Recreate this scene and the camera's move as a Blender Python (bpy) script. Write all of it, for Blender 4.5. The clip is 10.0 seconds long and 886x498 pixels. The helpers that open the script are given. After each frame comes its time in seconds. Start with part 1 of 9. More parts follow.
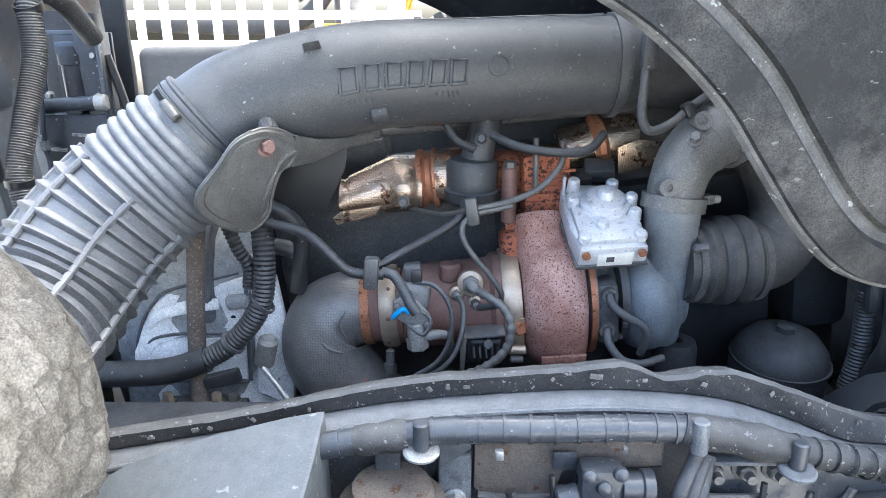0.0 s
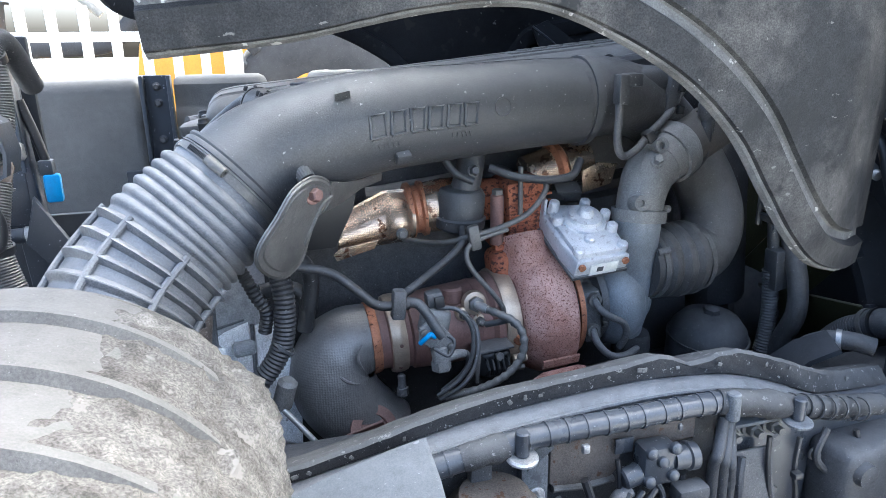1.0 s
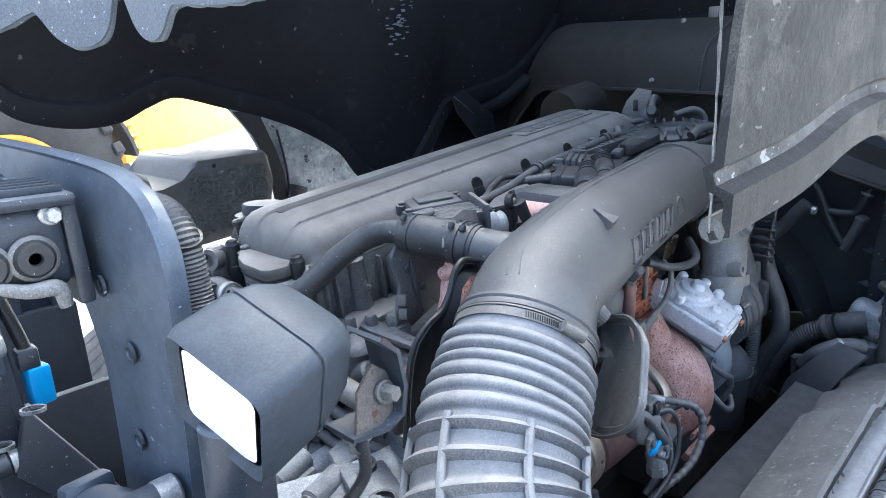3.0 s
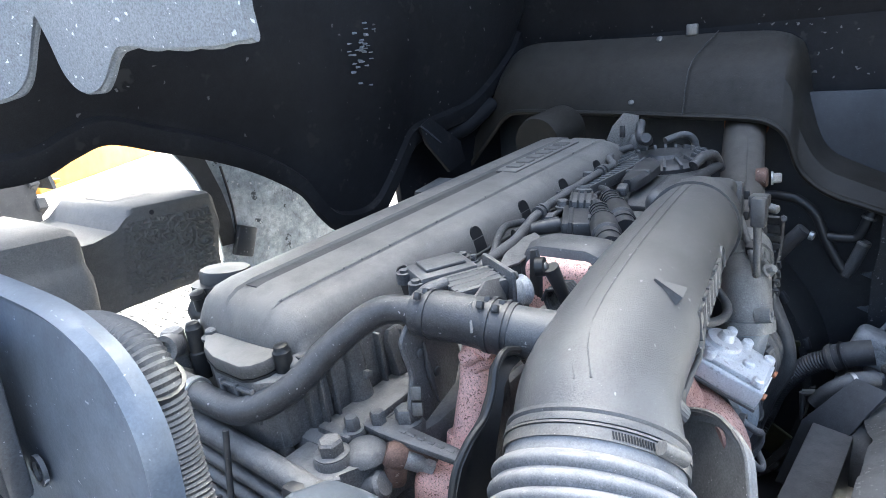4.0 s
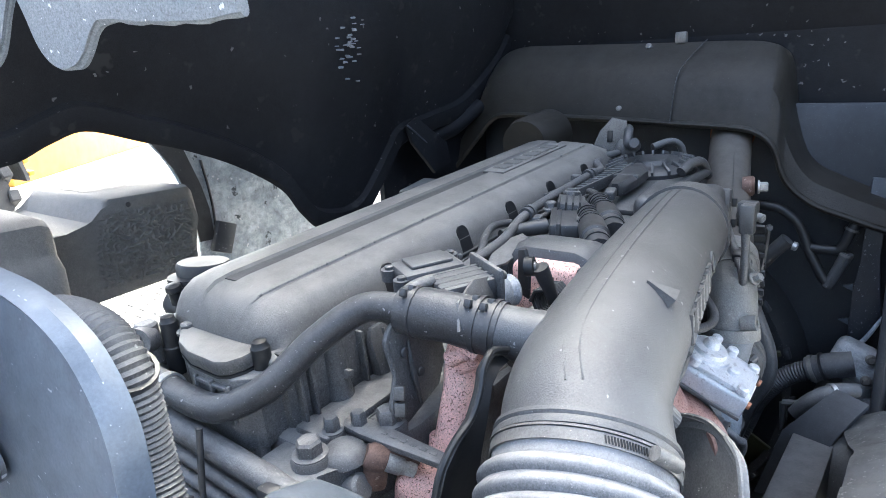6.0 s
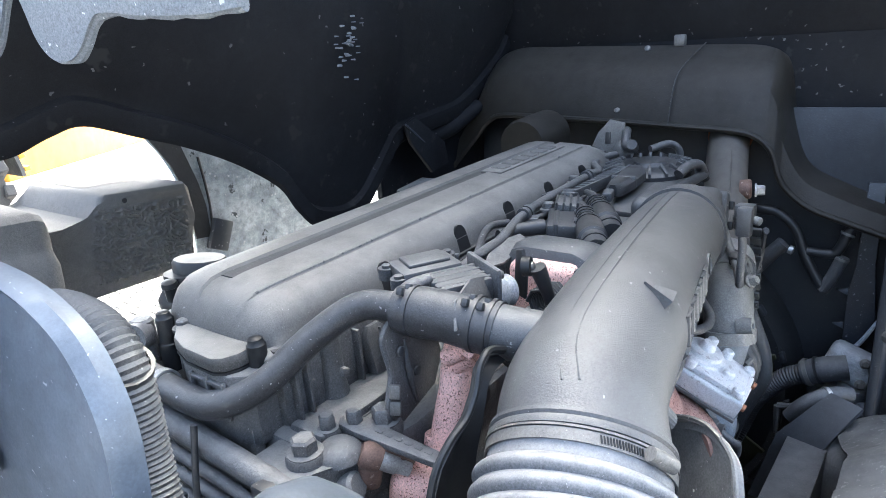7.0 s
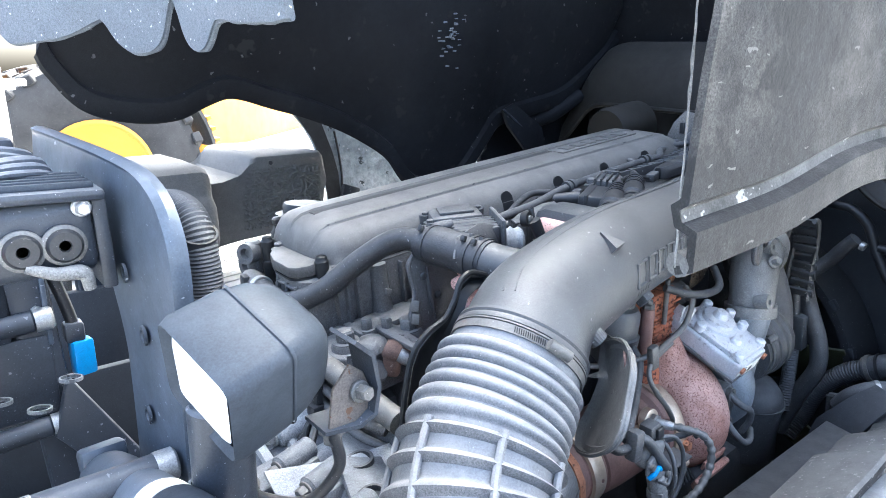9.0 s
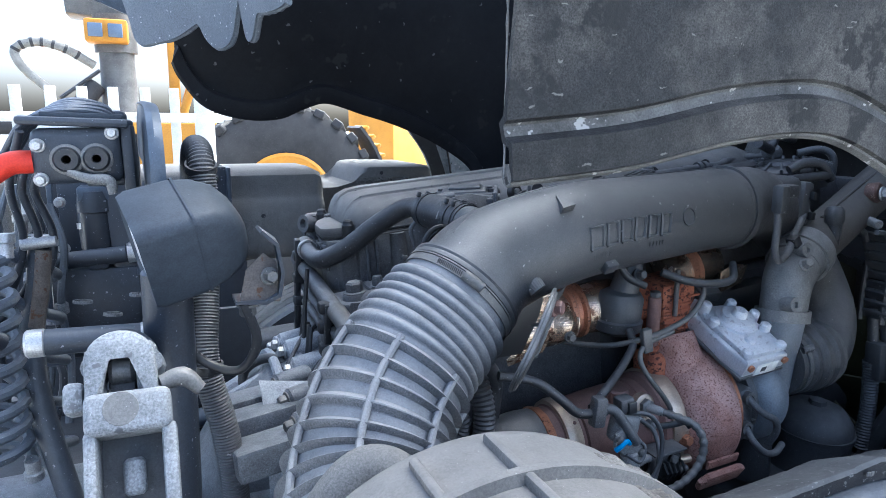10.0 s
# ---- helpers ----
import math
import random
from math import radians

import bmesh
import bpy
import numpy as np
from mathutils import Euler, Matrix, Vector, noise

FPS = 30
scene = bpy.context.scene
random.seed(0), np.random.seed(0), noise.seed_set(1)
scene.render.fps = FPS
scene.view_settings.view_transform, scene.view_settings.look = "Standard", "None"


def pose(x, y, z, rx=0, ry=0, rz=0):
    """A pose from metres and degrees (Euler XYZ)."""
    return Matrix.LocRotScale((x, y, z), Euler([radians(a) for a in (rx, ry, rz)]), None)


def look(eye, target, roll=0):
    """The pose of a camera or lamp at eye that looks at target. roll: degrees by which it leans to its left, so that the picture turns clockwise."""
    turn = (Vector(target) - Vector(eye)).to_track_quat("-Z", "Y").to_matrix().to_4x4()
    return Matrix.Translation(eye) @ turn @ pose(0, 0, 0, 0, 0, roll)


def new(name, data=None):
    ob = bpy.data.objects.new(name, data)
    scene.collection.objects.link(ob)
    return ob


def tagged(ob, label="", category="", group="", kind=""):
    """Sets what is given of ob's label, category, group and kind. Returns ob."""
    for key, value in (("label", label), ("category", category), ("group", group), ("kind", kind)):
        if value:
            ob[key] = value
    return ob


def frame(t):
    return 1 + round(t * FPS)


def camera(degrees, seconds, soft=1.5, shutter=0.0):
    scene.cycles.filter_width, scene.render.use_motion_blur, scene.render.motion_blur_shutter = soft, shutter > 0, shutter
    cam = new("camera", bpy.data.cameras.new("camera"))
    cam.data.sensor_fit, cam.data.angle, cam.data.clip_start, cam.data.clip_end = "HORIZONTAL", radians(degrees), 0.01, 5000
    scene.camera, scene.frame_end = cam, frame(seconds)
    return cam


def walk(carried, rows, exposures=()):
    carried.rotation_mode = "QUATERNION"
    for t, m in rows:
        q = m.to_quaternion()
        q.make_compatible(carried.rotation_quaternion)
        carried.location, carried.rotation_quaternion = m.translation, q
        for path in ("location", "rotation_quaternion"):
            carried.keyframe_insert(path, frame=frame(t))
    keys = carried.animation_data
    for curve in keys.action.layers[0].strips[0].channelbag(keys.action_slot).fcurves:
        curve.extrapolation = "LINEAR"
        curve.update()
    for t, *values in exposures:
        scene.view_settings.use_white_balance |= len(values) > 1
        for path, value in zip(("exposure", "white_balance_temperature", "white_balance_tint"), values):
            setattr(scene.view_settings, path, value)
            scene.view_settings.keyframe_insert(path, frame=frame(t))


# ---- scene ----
from collections import defaultdict

cam = camera(67.2, 10.0, soft=0.6)
METRES, EYE, TILT, LEAN, TURN = 2.2, 1.65, -18.0, 0.0, 0.0
ROWS = [
    (0.0, 0.0, 0.0, 0.0, 0.0, 0.0, -0.0),
    (0.5, -0.073, -0.0334, 0.0031, -9.95, 0.2, 3.74),
    (1.0, -0.1401, -0.0201, 0.018, -15.03, 0.28, 5.61),
    (1.5, -0.222, -0.0149, 0.0456, -21.62, 0.67, 8.14),
    (2.0, -0.3083, 0.0253, 0.0703, -28.78, -0.17, 10.72),
    (2.5, -0.3895, 0.1023, 0.1126, -41.08, -2.32, 14.93),
    (3.0, -0.4283, 0.1847, 0.1554, -43.06, -2.57, 15.53),
    (4.5, -0.3932, 0.2767, 0.2048, -50.08, -3.45, 17.44),
    (5.0, -0.392, 0.2775, 0.2038, -50.56, -3.44, 17.03),
    (5.5, -0.3928, 0.2798, 0.2005, -50.67, -3.34, 16.85),
    (7.0, -0.3933, 0.2821, 0.1984, -51.09, -3.37, 15.87),
    (7.5, -0.3939, 0.2811, 0.1986, -51.15, -3.32, 15.79),
    (8.0, -0.393, 0.2795, 0.1981, -51.12, -3.18, 15.64),
    (8.5, -0.4063, 0.2353, 0.1905, -46.3, -2.52, 14.14),
    (9.0, -0.4134, 0.1476, 0.1524, -37.2, -0.85, 11.54),
    (9.5, -0.3865, 0.0753, 0.1018, -25.98, 3.68, 7.78),
    (10.0, -0.3276, 0.0374, 0.0615, -21.63, 6.1, 6.43),
]
EXPOSURES = [(0.0, 3.87, 6100, 0), (0.5, 3.67, 5950, 0), (1.0, 3.60, 5850, 0), (1.5, 3.46, 5700, 0), (2.0, 3.30, 5600, 0), (2.5, 3.46, 5720, 0), (3.2, 3.72, 5850, 0), (4.5, 4.06, 6250, 0), (8.0, 4.09, 6150, 0), (8.5, 4.12, 6050, 0), (9.0, 4.08, 5900, 0), (9.5, 3.48, 5600, 0), (10.0, 3.02, 5450, 0)]
PATH = [(t, pose(0, 0, EYE, TILT, LEAN, TURN) @ pose(METRES * x, METRES * y, METRES * z, 90 + pitch, roll, yaw)) for t, x, y, z, yaw, pitch, roll in ROWS]
PATH += [(3.2, look((-0.940, 0.558, 1.886), (0.451, 1.897, 1.363), -3.8)), (4.3, look((-0.861, 0.717, 1.891), (0.638, 1.936, 1.375), -3.9))]
walk(cam, sorted(PATH, key=lambda row: row[0]), EXPOSURES)

# ---- light: bright hazy day, the engine stands in the open shade of the tilted cab ----
SUN_EL, SUN_AZ = 50.0, 64.0
world = bpy.data.worlds.new("sky")
scene.world = world
world.use_nodes = True
sky = world.node_tree.nodes.new("ShaderNodeTexSky")
sky.sky_type, sky.sun_disc = "NISHITA", False
sky.sun_elevation, sky.sun_rotation = radians(SUN_EL), radians(SUN_AZ)
sky.air_density, sky.dust_density, sky.ozone_density = 0.5, 8.0, 0.6
back = world.node_tree.nodes["Background"]
back.inputs["Strength"].default_value = 0.15
world.node_tree.links.new(sky.outputs["Color"], back.inputs["Color"])
sun = new("sun", bpy.data.lights.new("sun", "SUN"))
sun.data.energy, sun.data.angle, sun.data.color = 0.85, radians(14), (1.0, 0.96, 0.9)
sun_dir = Vector((math.sin(radians(SUN_AZ)) * math.cos(radians(SUN_EL)), math.cos(radians(SUN_AZ)) * math.cos(radians(SUN_EL)), math.sin(radians(SUN_EL))))
sun.matrix_world = look(sun_dir * 20, (0, 0, 0))

# ---- materials ----
def material(name, base, second=None, rough=0.6, metal=0.0, grain=60.0, patch=4.0, mix=0.28, bump=0.15, bump_scale=180.0,
             spots=None, spot_scale=40.0, spot_cut=0.62, spot_detail=3.0, rough_var=0.15, dust=None, dust_amount=0.0, spec=0.25,
             fine=0.24, edge=(0.35, 0.68), specks=None, speck_scale=90.0, speck_size=0.16, streak=None, cells=0):
    """Two-scale noise colour, optional hard-edged spots, dust that also paints some top light on faces that look up,
    fine bump.
    """
    m = bpy.data.materials.new(name)
    m.use_nodes = True
    nt = m.node_tree
    bsdf = nt.nodes["Principled BSDF"]
    add, link = nt.nodes.new, nt.links.new
    tc = add("ShaderNodeTexCoord")
    second = second or tuple(c * 0.7 for c in base)

    def noise_of(scale, detail=4.0, rough_=0.6):
        n = add("ShaderNodeTexNoise")
        n.inputs["Scale"].default_value, n.inputs["Detail"].default_value, n.inputs["Roughness"].default_value = scale, detail, rough_
        link(tc.outputs["Object"], n.inputs["Vector"])
        return n.outputs["Fac"]

    def chips(scale, size):
        """1 inside small scattered chips, whose size differs from cell to cell."""
        v = add("ShaderNodeTexVoronoi")
        v.inputs["Scale"].default_value = scale
        at = tc.outputs["Object"]
        if streak:
            mp = add("ShaderNodeMapping")
            mp.inputs["Scale"].default_value = streak
            link(at, mp.inputs["Vector"])
            at = mp.outputs["Vector"]
        warp = add("ShaderNodeTexNoise")
        warp.inputs["Scale"].default_value = scale * 1.7
        link(tc.outputs["Object"], warp.inputs["Vector"])
        shift_ = add("ShaderNodeVectorMath")
        shift_.operation = "MULTIPLY_ADD"
        shift_.inputs[1].default_value = (0.9 / scale,) * 3
        link(warp.outputs["Color"], shift_.inputs[0])
        link(at, shift_.inputs[2])
        link(shift_.outputs[0], v.inputs["Vector"])
        sep_ = add("ShaderNodeSeparateColor")
        link(v.outputs["Color"], sep_.inputs[0])
        p_ = add("ShaderNodeMath")
        p_.operation = "POWER"
        p_.inputs[1].default_value = 3.0
        link(sep_.outputs[0], p_.inputs[0])
        m_ = add("ShaderNodeMath")
        m_.operation = "MULTIPLY"
        m_.inputs[1].default_value = size * 2.2
        link(p_.outputs[0], m_.inputs[0])
        d_ = add("ShaderNodeMath")
        d_.operation = "SUBTRACT"
        link(m_.outputs[0], d_.inputs[0])
        link(v.outputs["Distance"], d_.inputs[1])
        r_ = add("ShaderNodeMapRange")
        r_.inputs["From Min"].default_value, r_.inputs["From Max"].default_value = 0.0, 0.06
        link(d_.outputs[0], r_.inputs["Value"])
        return r_.outputs["Result"]

    def ramp(fac, lo, hi):
        r = add("ShaderNodeMapRange")
        r.inputs["From Min"].default_value, r.inputs["From Max"].default_value = lo, hi
        link(fac, r.inputs["Value"])
        return r.outputs["Result"]

    def mixed(fac, a, b):
        x = add("ShaderNodeMix")
        x.data_type = "RGBA"
        for sock, v in ((x.inputs[0], fac), (x.inputs[6], a), (x.inputs[7], b)):
            if isinstance(v, (tuple, float, int)):
                sock.default_value = (*v, 1.0) if isinstance(v, tuple) else v
            else:
                link(v, sock)
        return x.outputs[2]

    big, medium = noise_of(patch, 5.0, 0.65), noise_of(grain, 3.0, 0.6)
    col = mixed(ramp(big, *edge), tuple(base), tuple(second))
    grainy = add("ShaderNodeMix")
    grainy.data_type, grainy.blend_type = "RGBA", "MULTIPLY"
    grainy.inputs[0].default_value = mix
    link(col, grainy.inputs[6])
    bw = add("ShaderNodeCombineColor")
    g = ramp(medium, 0.25, 0.72)
    scaled = add("ShaderNodeMath")
    scaled.operation = "MULTIPLY_ADD"
    scaled.inputs[1].default_value, scaled.inputs[2].default_value = 0.75, 0.55
    link(g, scaled.inputs[0])
    for k in range(3):
        link(scaled.outputs[0], bw.inputs[k])
    link(bw.outputs[0], grainy.inputs[7])
    col = grainy.outputs[2]
    tiny = add("ShaderNodeMix")
    tiny.data_type, tiny.blend_type = "RGBA", "MULTIPLY"
    tiny.inputs[0].default_value = 1.0
    link(col, tiny.inputs[6])
    tv = add("ShaderNodeMapRange")
    tv.inputs["From Min"].default_value, tv.inputs["From Max"].default_value = 0.3, 0.7
    tv.inputs["To Min"].default_value, tv.inputs["To Max"].default_value = 1.0 - fine, 1.0 + fine
    link(noise_of(480.0, 2.0, 0.7), tv.inputs["Value"])
    link(tv.outputs["Result"], tiny.inputs[7])
    col = tiny.outputs[2]
    if spots:
        s = noise_of(spot_scale, spot_detail, 0.7)
        col = mixed(ramp(s, spot_cut, spot_cut + 0.04), col, tuple(spots))
    # upward faces turn paler: dust, with light from above mixed into the colour
    if dust:
        geo = add("ShaderNodeNewGeometry")
        sep = add("ShaderNodeSeparateXYZ")
        link(geo.outputs["Normal"], sep.inputs[0])
        up = ramp(sep.outputs["Z"], -0.1, 0.9)
        d = add("ShaderNodeMath")
        d.operation = "MULTIPLY"
        link(up, d.inputs[0])
        link(ramp(noise_of(patch * 3.1, 6.0, 0.7), 0.05, 0.60), d.inputs[1])
        d2 = add("ShaderNodeMath")
        d2.operation = "MULTIPLY"
        d2.inputs[1].default_value = dust_amount
        link(d.outputs[0], d2.inputs[0])
        col = mixed(d2.outputs[0], col, tuple(dust))
    if dust:
        col = mixed(chips(310.0, 0.085), col, tuple(min(0.7, 1.35 * c + 0.03) for c in dust))
    if specks:
        col = mixed(chips(speck_scale, speck_size), col, tuple(specks))
    link(col, bsdf.inputs["Base Color"])
    rr = add("ShaderNodeMath")
    rr.operation = "MULTIPLY_ADD"
    rr.inputs[1].default_value, rr.inputs[2].default_value = rough_var * 2, rough - rough_var
    link(big, rr.inputs[0])
    link(rr.outputs[0], bsdf.inputs["Roughness"])
    bsdf.inputs["Metallic"].default_value = metal
    bsdf.inputs["Specular IOR Level"].default_value = spec
    if bump:
        b = add("ShaderNodeBump")
        b.inputs["Strength"].default_value, b.inputs["Distance"].default_value = bump, 0.002
        link(noise_of(bump_scale, 6.0, 0.68), b.inputs["Height"])
        if cells:
            vor = add("ShaderNodeTexVoronoi")
            vor.inputs["Scale"].default_value, vor.inputs["Randomness"].default_value = cells, 0.25
            link(tc.outputs["Object"], vor.inputs["Vector"])
            b2 = add("ShaderNodeBump")
            b2.inputs["Strength"].default_value, b2.inputs["Distance"].default_value = 0.35, 0.002
            link(vor.outputs["Distance"], b2.inputs["Height"])
            link(b2.outputs["Normal"], b.inputs["Normal"])
        link(b.outputs["Normal"], bsdf.inputs["Normal"])
    return m


DUST = (0.30, 0.29, 0.27)
PALE = (0.27, 0.27, 0.265)
M = {
    "plastic": material("dusty_dark_plastic", (0.056, 0.058, 0.061), (0.044, 0.046, 0.049), 0.42, dust=(0.175, 0.175, 0.173), dust_amount=0.58, bump=0.38, bump_scale=420, specks=PALE, speck_scale=95, speck_size=0.10, spec=0.5, fine=0.4),
    "cover": material("dusty_valve_cover", (0.082, 0.080, 0.077), (0.064, 0.0625, 0.060), 0.46, dust=(0.245, 0.235, 0.218), dust_amount=0.8, bump=0.4, bump_scale=420, specks=PALE, speck_scale=70, speck_size=0.06, fine=0.4),
    # darker copy of the cover colour, puts shade into the groove
    "groove": material("shaded_cover_groove", (0.050, 0.050, 0.050), (0.040, 0.040, 0.040), 0.6, dust=(0.10, 0.099, 0.095), dust_amount=0.7, bump=0.5, fine=0.4),
    # pale line colour: the highlight along the cover's crease is painted
    "creaseglint": material("pale_crease_highlight", (0.235, 0.228, 0.212), (0.16, 0.156, 0.146), 0.8, spots=(0.1, 0.1, 0.1), spot_scale=60, spot_cut=0.6),
    "black": material("black_plastic", (0.024, 0.025, 0.028), (0.015, 0.016, 0.018), 0.42, dust=DUST, dust_amount=0.14, spec=0.45, specks=(0.14, 0.14, 0.14), speck_scale=140, speck_size=0.08),
    "cabblack": material("black_cab_lining", (0.0135, 0.0142, 0.016), (0.0065, 0.0067, 0.0078), 0.6, bump=0.4, bump_scale=60, patch=2.5, spots=(0.02, 0.02, 0.02), spot_scale=14, spot_cut=0.62, spec=0.12, specks=(0.10, 0.10, 0.10), speck_scale=45, speck_size=0.10),
    "rubber": material("black_rubber_hose", (0.032, 0.033, 0.036), (0.020, 0.021, 0.023), 0.40, dust=(0.19, 0.19, 0.19), dust_amount=0.42, patch=12, spec=0.4, bump=0.5, specks=(0.25, 0.25, 0.25), speck_scale=110, speck_size=0.10, fine=0.4),
    "bellows": material("grey_dusty_rubber", (0.150, 0.154, 0.161), (0.085, 0.088, 0.092), 0.48, dust=(0.32, 0.32, 0.32), dust_amount=0.75, patch=9, grain=90, bump=0.6, fine=0.4),
    "drum": material("mud_grey_plastic", (0.165, 0.156, 0.142), (0.105, 0.098, 0.089), 0.85, dust=(0.215, 0.206, 0.190), dust_amount=0.6, bump=0.6, bump_scale=70, patch=8, mix=0.6, grain=40, fine=0.25),
    "mud": material("dried_mud", (0.180, 0.168, 0.150), (0.115, 0.106, 0.094), 0.95, bump=1.0, bump_scale=70, patch=16, grain=60, mix=0.95, fine=0.35, spots=(0.22, 0.205, 0.185), spot_scale=36, spot_cut=0.63, spec=0.05),
    "plug": material("black_plug_plastic", (0.030, 0.031, 0.034), (0.020, 0.021, 0.023), 0.42, dust=(0.15, 0.15, 0.148), dust_amount=0.38, spec=0.45, bump=0.15, patch=14),
    "shroud": material("dusty_black_shroud", (0.038, 0.041, 0.046), (0.026, 0.028, 0.032), 0.55, dust=(0.10, 0.104, 0.11), dust_amount=0.45, spec=0.25, bump=0.3, patch=5),
    # dusty black hose, lightened to put the haze over it into the colour
    "hazehose": material("hazy_blue_grey_hose", (0.085, 0.098, 0.118), (0.055, 0.064, 0.078), 0.42, dust=(0.26, 0.285, 0.32), dust_amount=0.5, patch=14, spec=0.45, bump=0.15),
    "iron": material("cast_iron_grey", (0.110, 0.110, 0.112), (0.070, 0.070, 0.072), 0.45, 0.15, dust=(0.26, 0.255, 0.245), dust_amount=0.6, bump=0.8, patch=14, specks=PALE, speck_scale=110, speck_size=0.08, fine=0.4),
    "castgrey": material("warm_grey_casting", (0.20, 0.198, 0.19), (0.13, 0.129, 0.125), 0.5, 0.1, dust=(0.34, 0.335, 0.32), dust_amount=0.5, bump=0.6, patch=10, specks=PALE, speck_scale=110, speck_size=0.08, fine=0.4),
    "sleevegrey": material("dusty_grey_rubber_sleeve", (0.066, 0.066, 0.067), (0.046, 0.046, 0.047), 0.40, dust=(0.25, 0.248, 0.244), dust_amount=0.48, bump=0.5, patch=10, fine=0.4),
    "braid": material("brown_woven_hose", (0.20, 0.165, 0.14), (0.12, 0.10, 0.088), 0.7, patch=16, bump=0.8, bump_scale=260, spots=(0.34, 0.29, 0.25), spot_scale=240, spot_cut=0.58, dust=(0.3, 0.28, 0.26), dust_amount=0.3),
    "rusteye": material("dirty_red_brown_iron", (0.20, 0.125, 0.10), (0.11, 0.075, 0.062), 0.6, 0.2, patch=18, bump=0.5, spots=(0.33, 0.25, 0.21), spot_scale=90, spot_cut=0.62),
    # near-white copy of the aluminium: sunlight on the near shells is painted in
    "alusunlit": material("sunlit_cast_aluminium", (0.88, 0.90, 0.92), (0.78, 0.80, 0.82), 0.42, 0.0, dust=(0.8, 0.81, 0.82), dust_amount=0.2, bump=0.4, patch=12, mix=0.4, spots=(0.30, 0.31, 0.32), spot_scale=30, spot_cut=0.66, fine=0.3),
    "latchpaint": material("worn_pale_grey_paint", (0.22, 0.23, 0.24), (0.13, 0.138, 0.146), 0.55, patch=14, mix=0.7, bump=0.4, spots=(0.08, 0.084, 0.09), spot_scale=45, spot_cut=0.60, dust=(0.27, 0.27, 0.265), dust_amount=0.3, fine=0.4),
    # dark copy of the aluminium, also paints shade on the gearbox top
    "aludark": material("dark_and_shaded_aluminium", (0.15, 0.16, 0.175), (0.08, 0.087, 0.096), 0.45, 0.1, dust=(0.28, 0.29, 0.30), dust_amount=0.4, bump=0.8, patch=14, mix=0.7, fine=0.4),
    "alu": material("grey_cast_aluminium", (0.40, 0.42, 0.44), (0.26, 0.275, 0.29), 0.45, 0.1, dust=(0.36, 0.37, 0.38), dust_amount=0.45, bump=0.8, patch=14, mix=0.7, fine=0.35),
    "brightalu": material("bright_cast_aluminium", (0.66, 0.67, 0.69), (0.5, 0.51, 0.53), 0.45, 0.25, spots=(0.40, 0.40, 0.41), spot_scale=120, spot_cut=0.60, bump=0.6, bump_scale=260, fine=0.15),
    "compressor": material("blue_grey_aluminium", (0.27, 0.295, 0.32), (0.18, 0.195, 0.215), 0.45, 0.2, dust=DUST, dust_amount=0.35, bump=0.5, specks=PALE, speck_scale=100, speck_size=0.12),
    "rust": material("rusty_cast_iron", (0.50, 0.31, 0.26), (0.34, 0.175, 0.135), 0.6, bump=0.9, bump_scale=240, spots=(0.17, 0.075, 0.055), spot_scale=330, spot_cut=0.585, spot_detail=1.2, patch=10, edge=(0.42, 0.6)),
    "pinkrust": material("pink_scaled_iron", (0.84, 0.53, 0.46), (0.70, 0.41, 0.35), 0.8, bump=0.9, bump_scale=240, spots=(0.22, 0.11, 0.09), spot_scale=360, spot_cut=0.595, spot_detail=1.5, patch=14),
    "orangerust": material("orange_rust", (0.44, 0.16, 0.085), (0.28, 0.095, 0.058), 0.9, bump=0.8, spots=(0.09, 0.04, 0.03), spot_scale=120, spot_cut=0.53, patch=14),
    "brownpipe": material("brown_grey_dusty_pipe", (0.075, 0.068, 0.060), (0.050, 0.046, 0.042), 0.6, dust=(0.15, 0.142, 0.13), dust_amount=0.6, bump=0.3, patch=9),
    "brown": material("brown_oxidised_iron", (0.225, 0.128, 0.108), (0.145, 0.083, 0.072), 0.55, 0.15, patch=8, dust=(0.25, 0.2, 0.17), dust_amount=0.25, bump=0.35, spec=0.4),
    "gold": material("gilded_steel_clamp", (0.55, 0.45, 0.34), (0.42, 0.34, 0.27), 0.42, 0.65, patch=16, bump=0.08, fine=0.12, spots=(0.25, 0.15, 0.09), spot_scale=38, spot_cut=0.68),
    "foil": material("embossed_heat_foil", (0.72, 0.52, 0.36), (0.52, 0.44, 0.36), 0.25, 0.9, patch=18, bump=0.7, bump_scale=120, cells=260, spots=(0.16, 0.08, 0.05), spot_scale=30, spot_cut=0.62),
    "lagging": material("grey_lagging", (0.20, 0.196, 0.19), (0.115, 0.113, 0.11), 0.36, 0.35, dust=(0.26, 0.255, 0.25), dust_amount=0.55, bump=0.5, bump_scale=60, cells=230),
    "steel": material("zinc_steel", (0.48, 0.48, 0.47), (0.34, 0.34, 0.34), 0.4, 0.6, bump=0.2),
    "dullsteel": material("dull_steel_sheet", (0.15, 0.147, 0.14), (0.10, 0.098, 0.094), 0.5, 0.35, dust=(0.3, 0.285, 0.26), dust_amount=0.35, patch=10, bump=0.3, specks=(0.5, 0.48, 0.44), speck_scale=130, speck_size=0.08),
    "seal": material("worn_rubber_seal", (0.055, 0.055, 0.056), (0.026, 0.026, 0.027), 0.75, bump=1.0, bump_scale=110, spots=(0.22, 0.217, 0.21), spot_scale=95, spot_cut=0.62, dust=(0.20, 0.2, 0.195), dust_amount=0.6, spec=0.1),
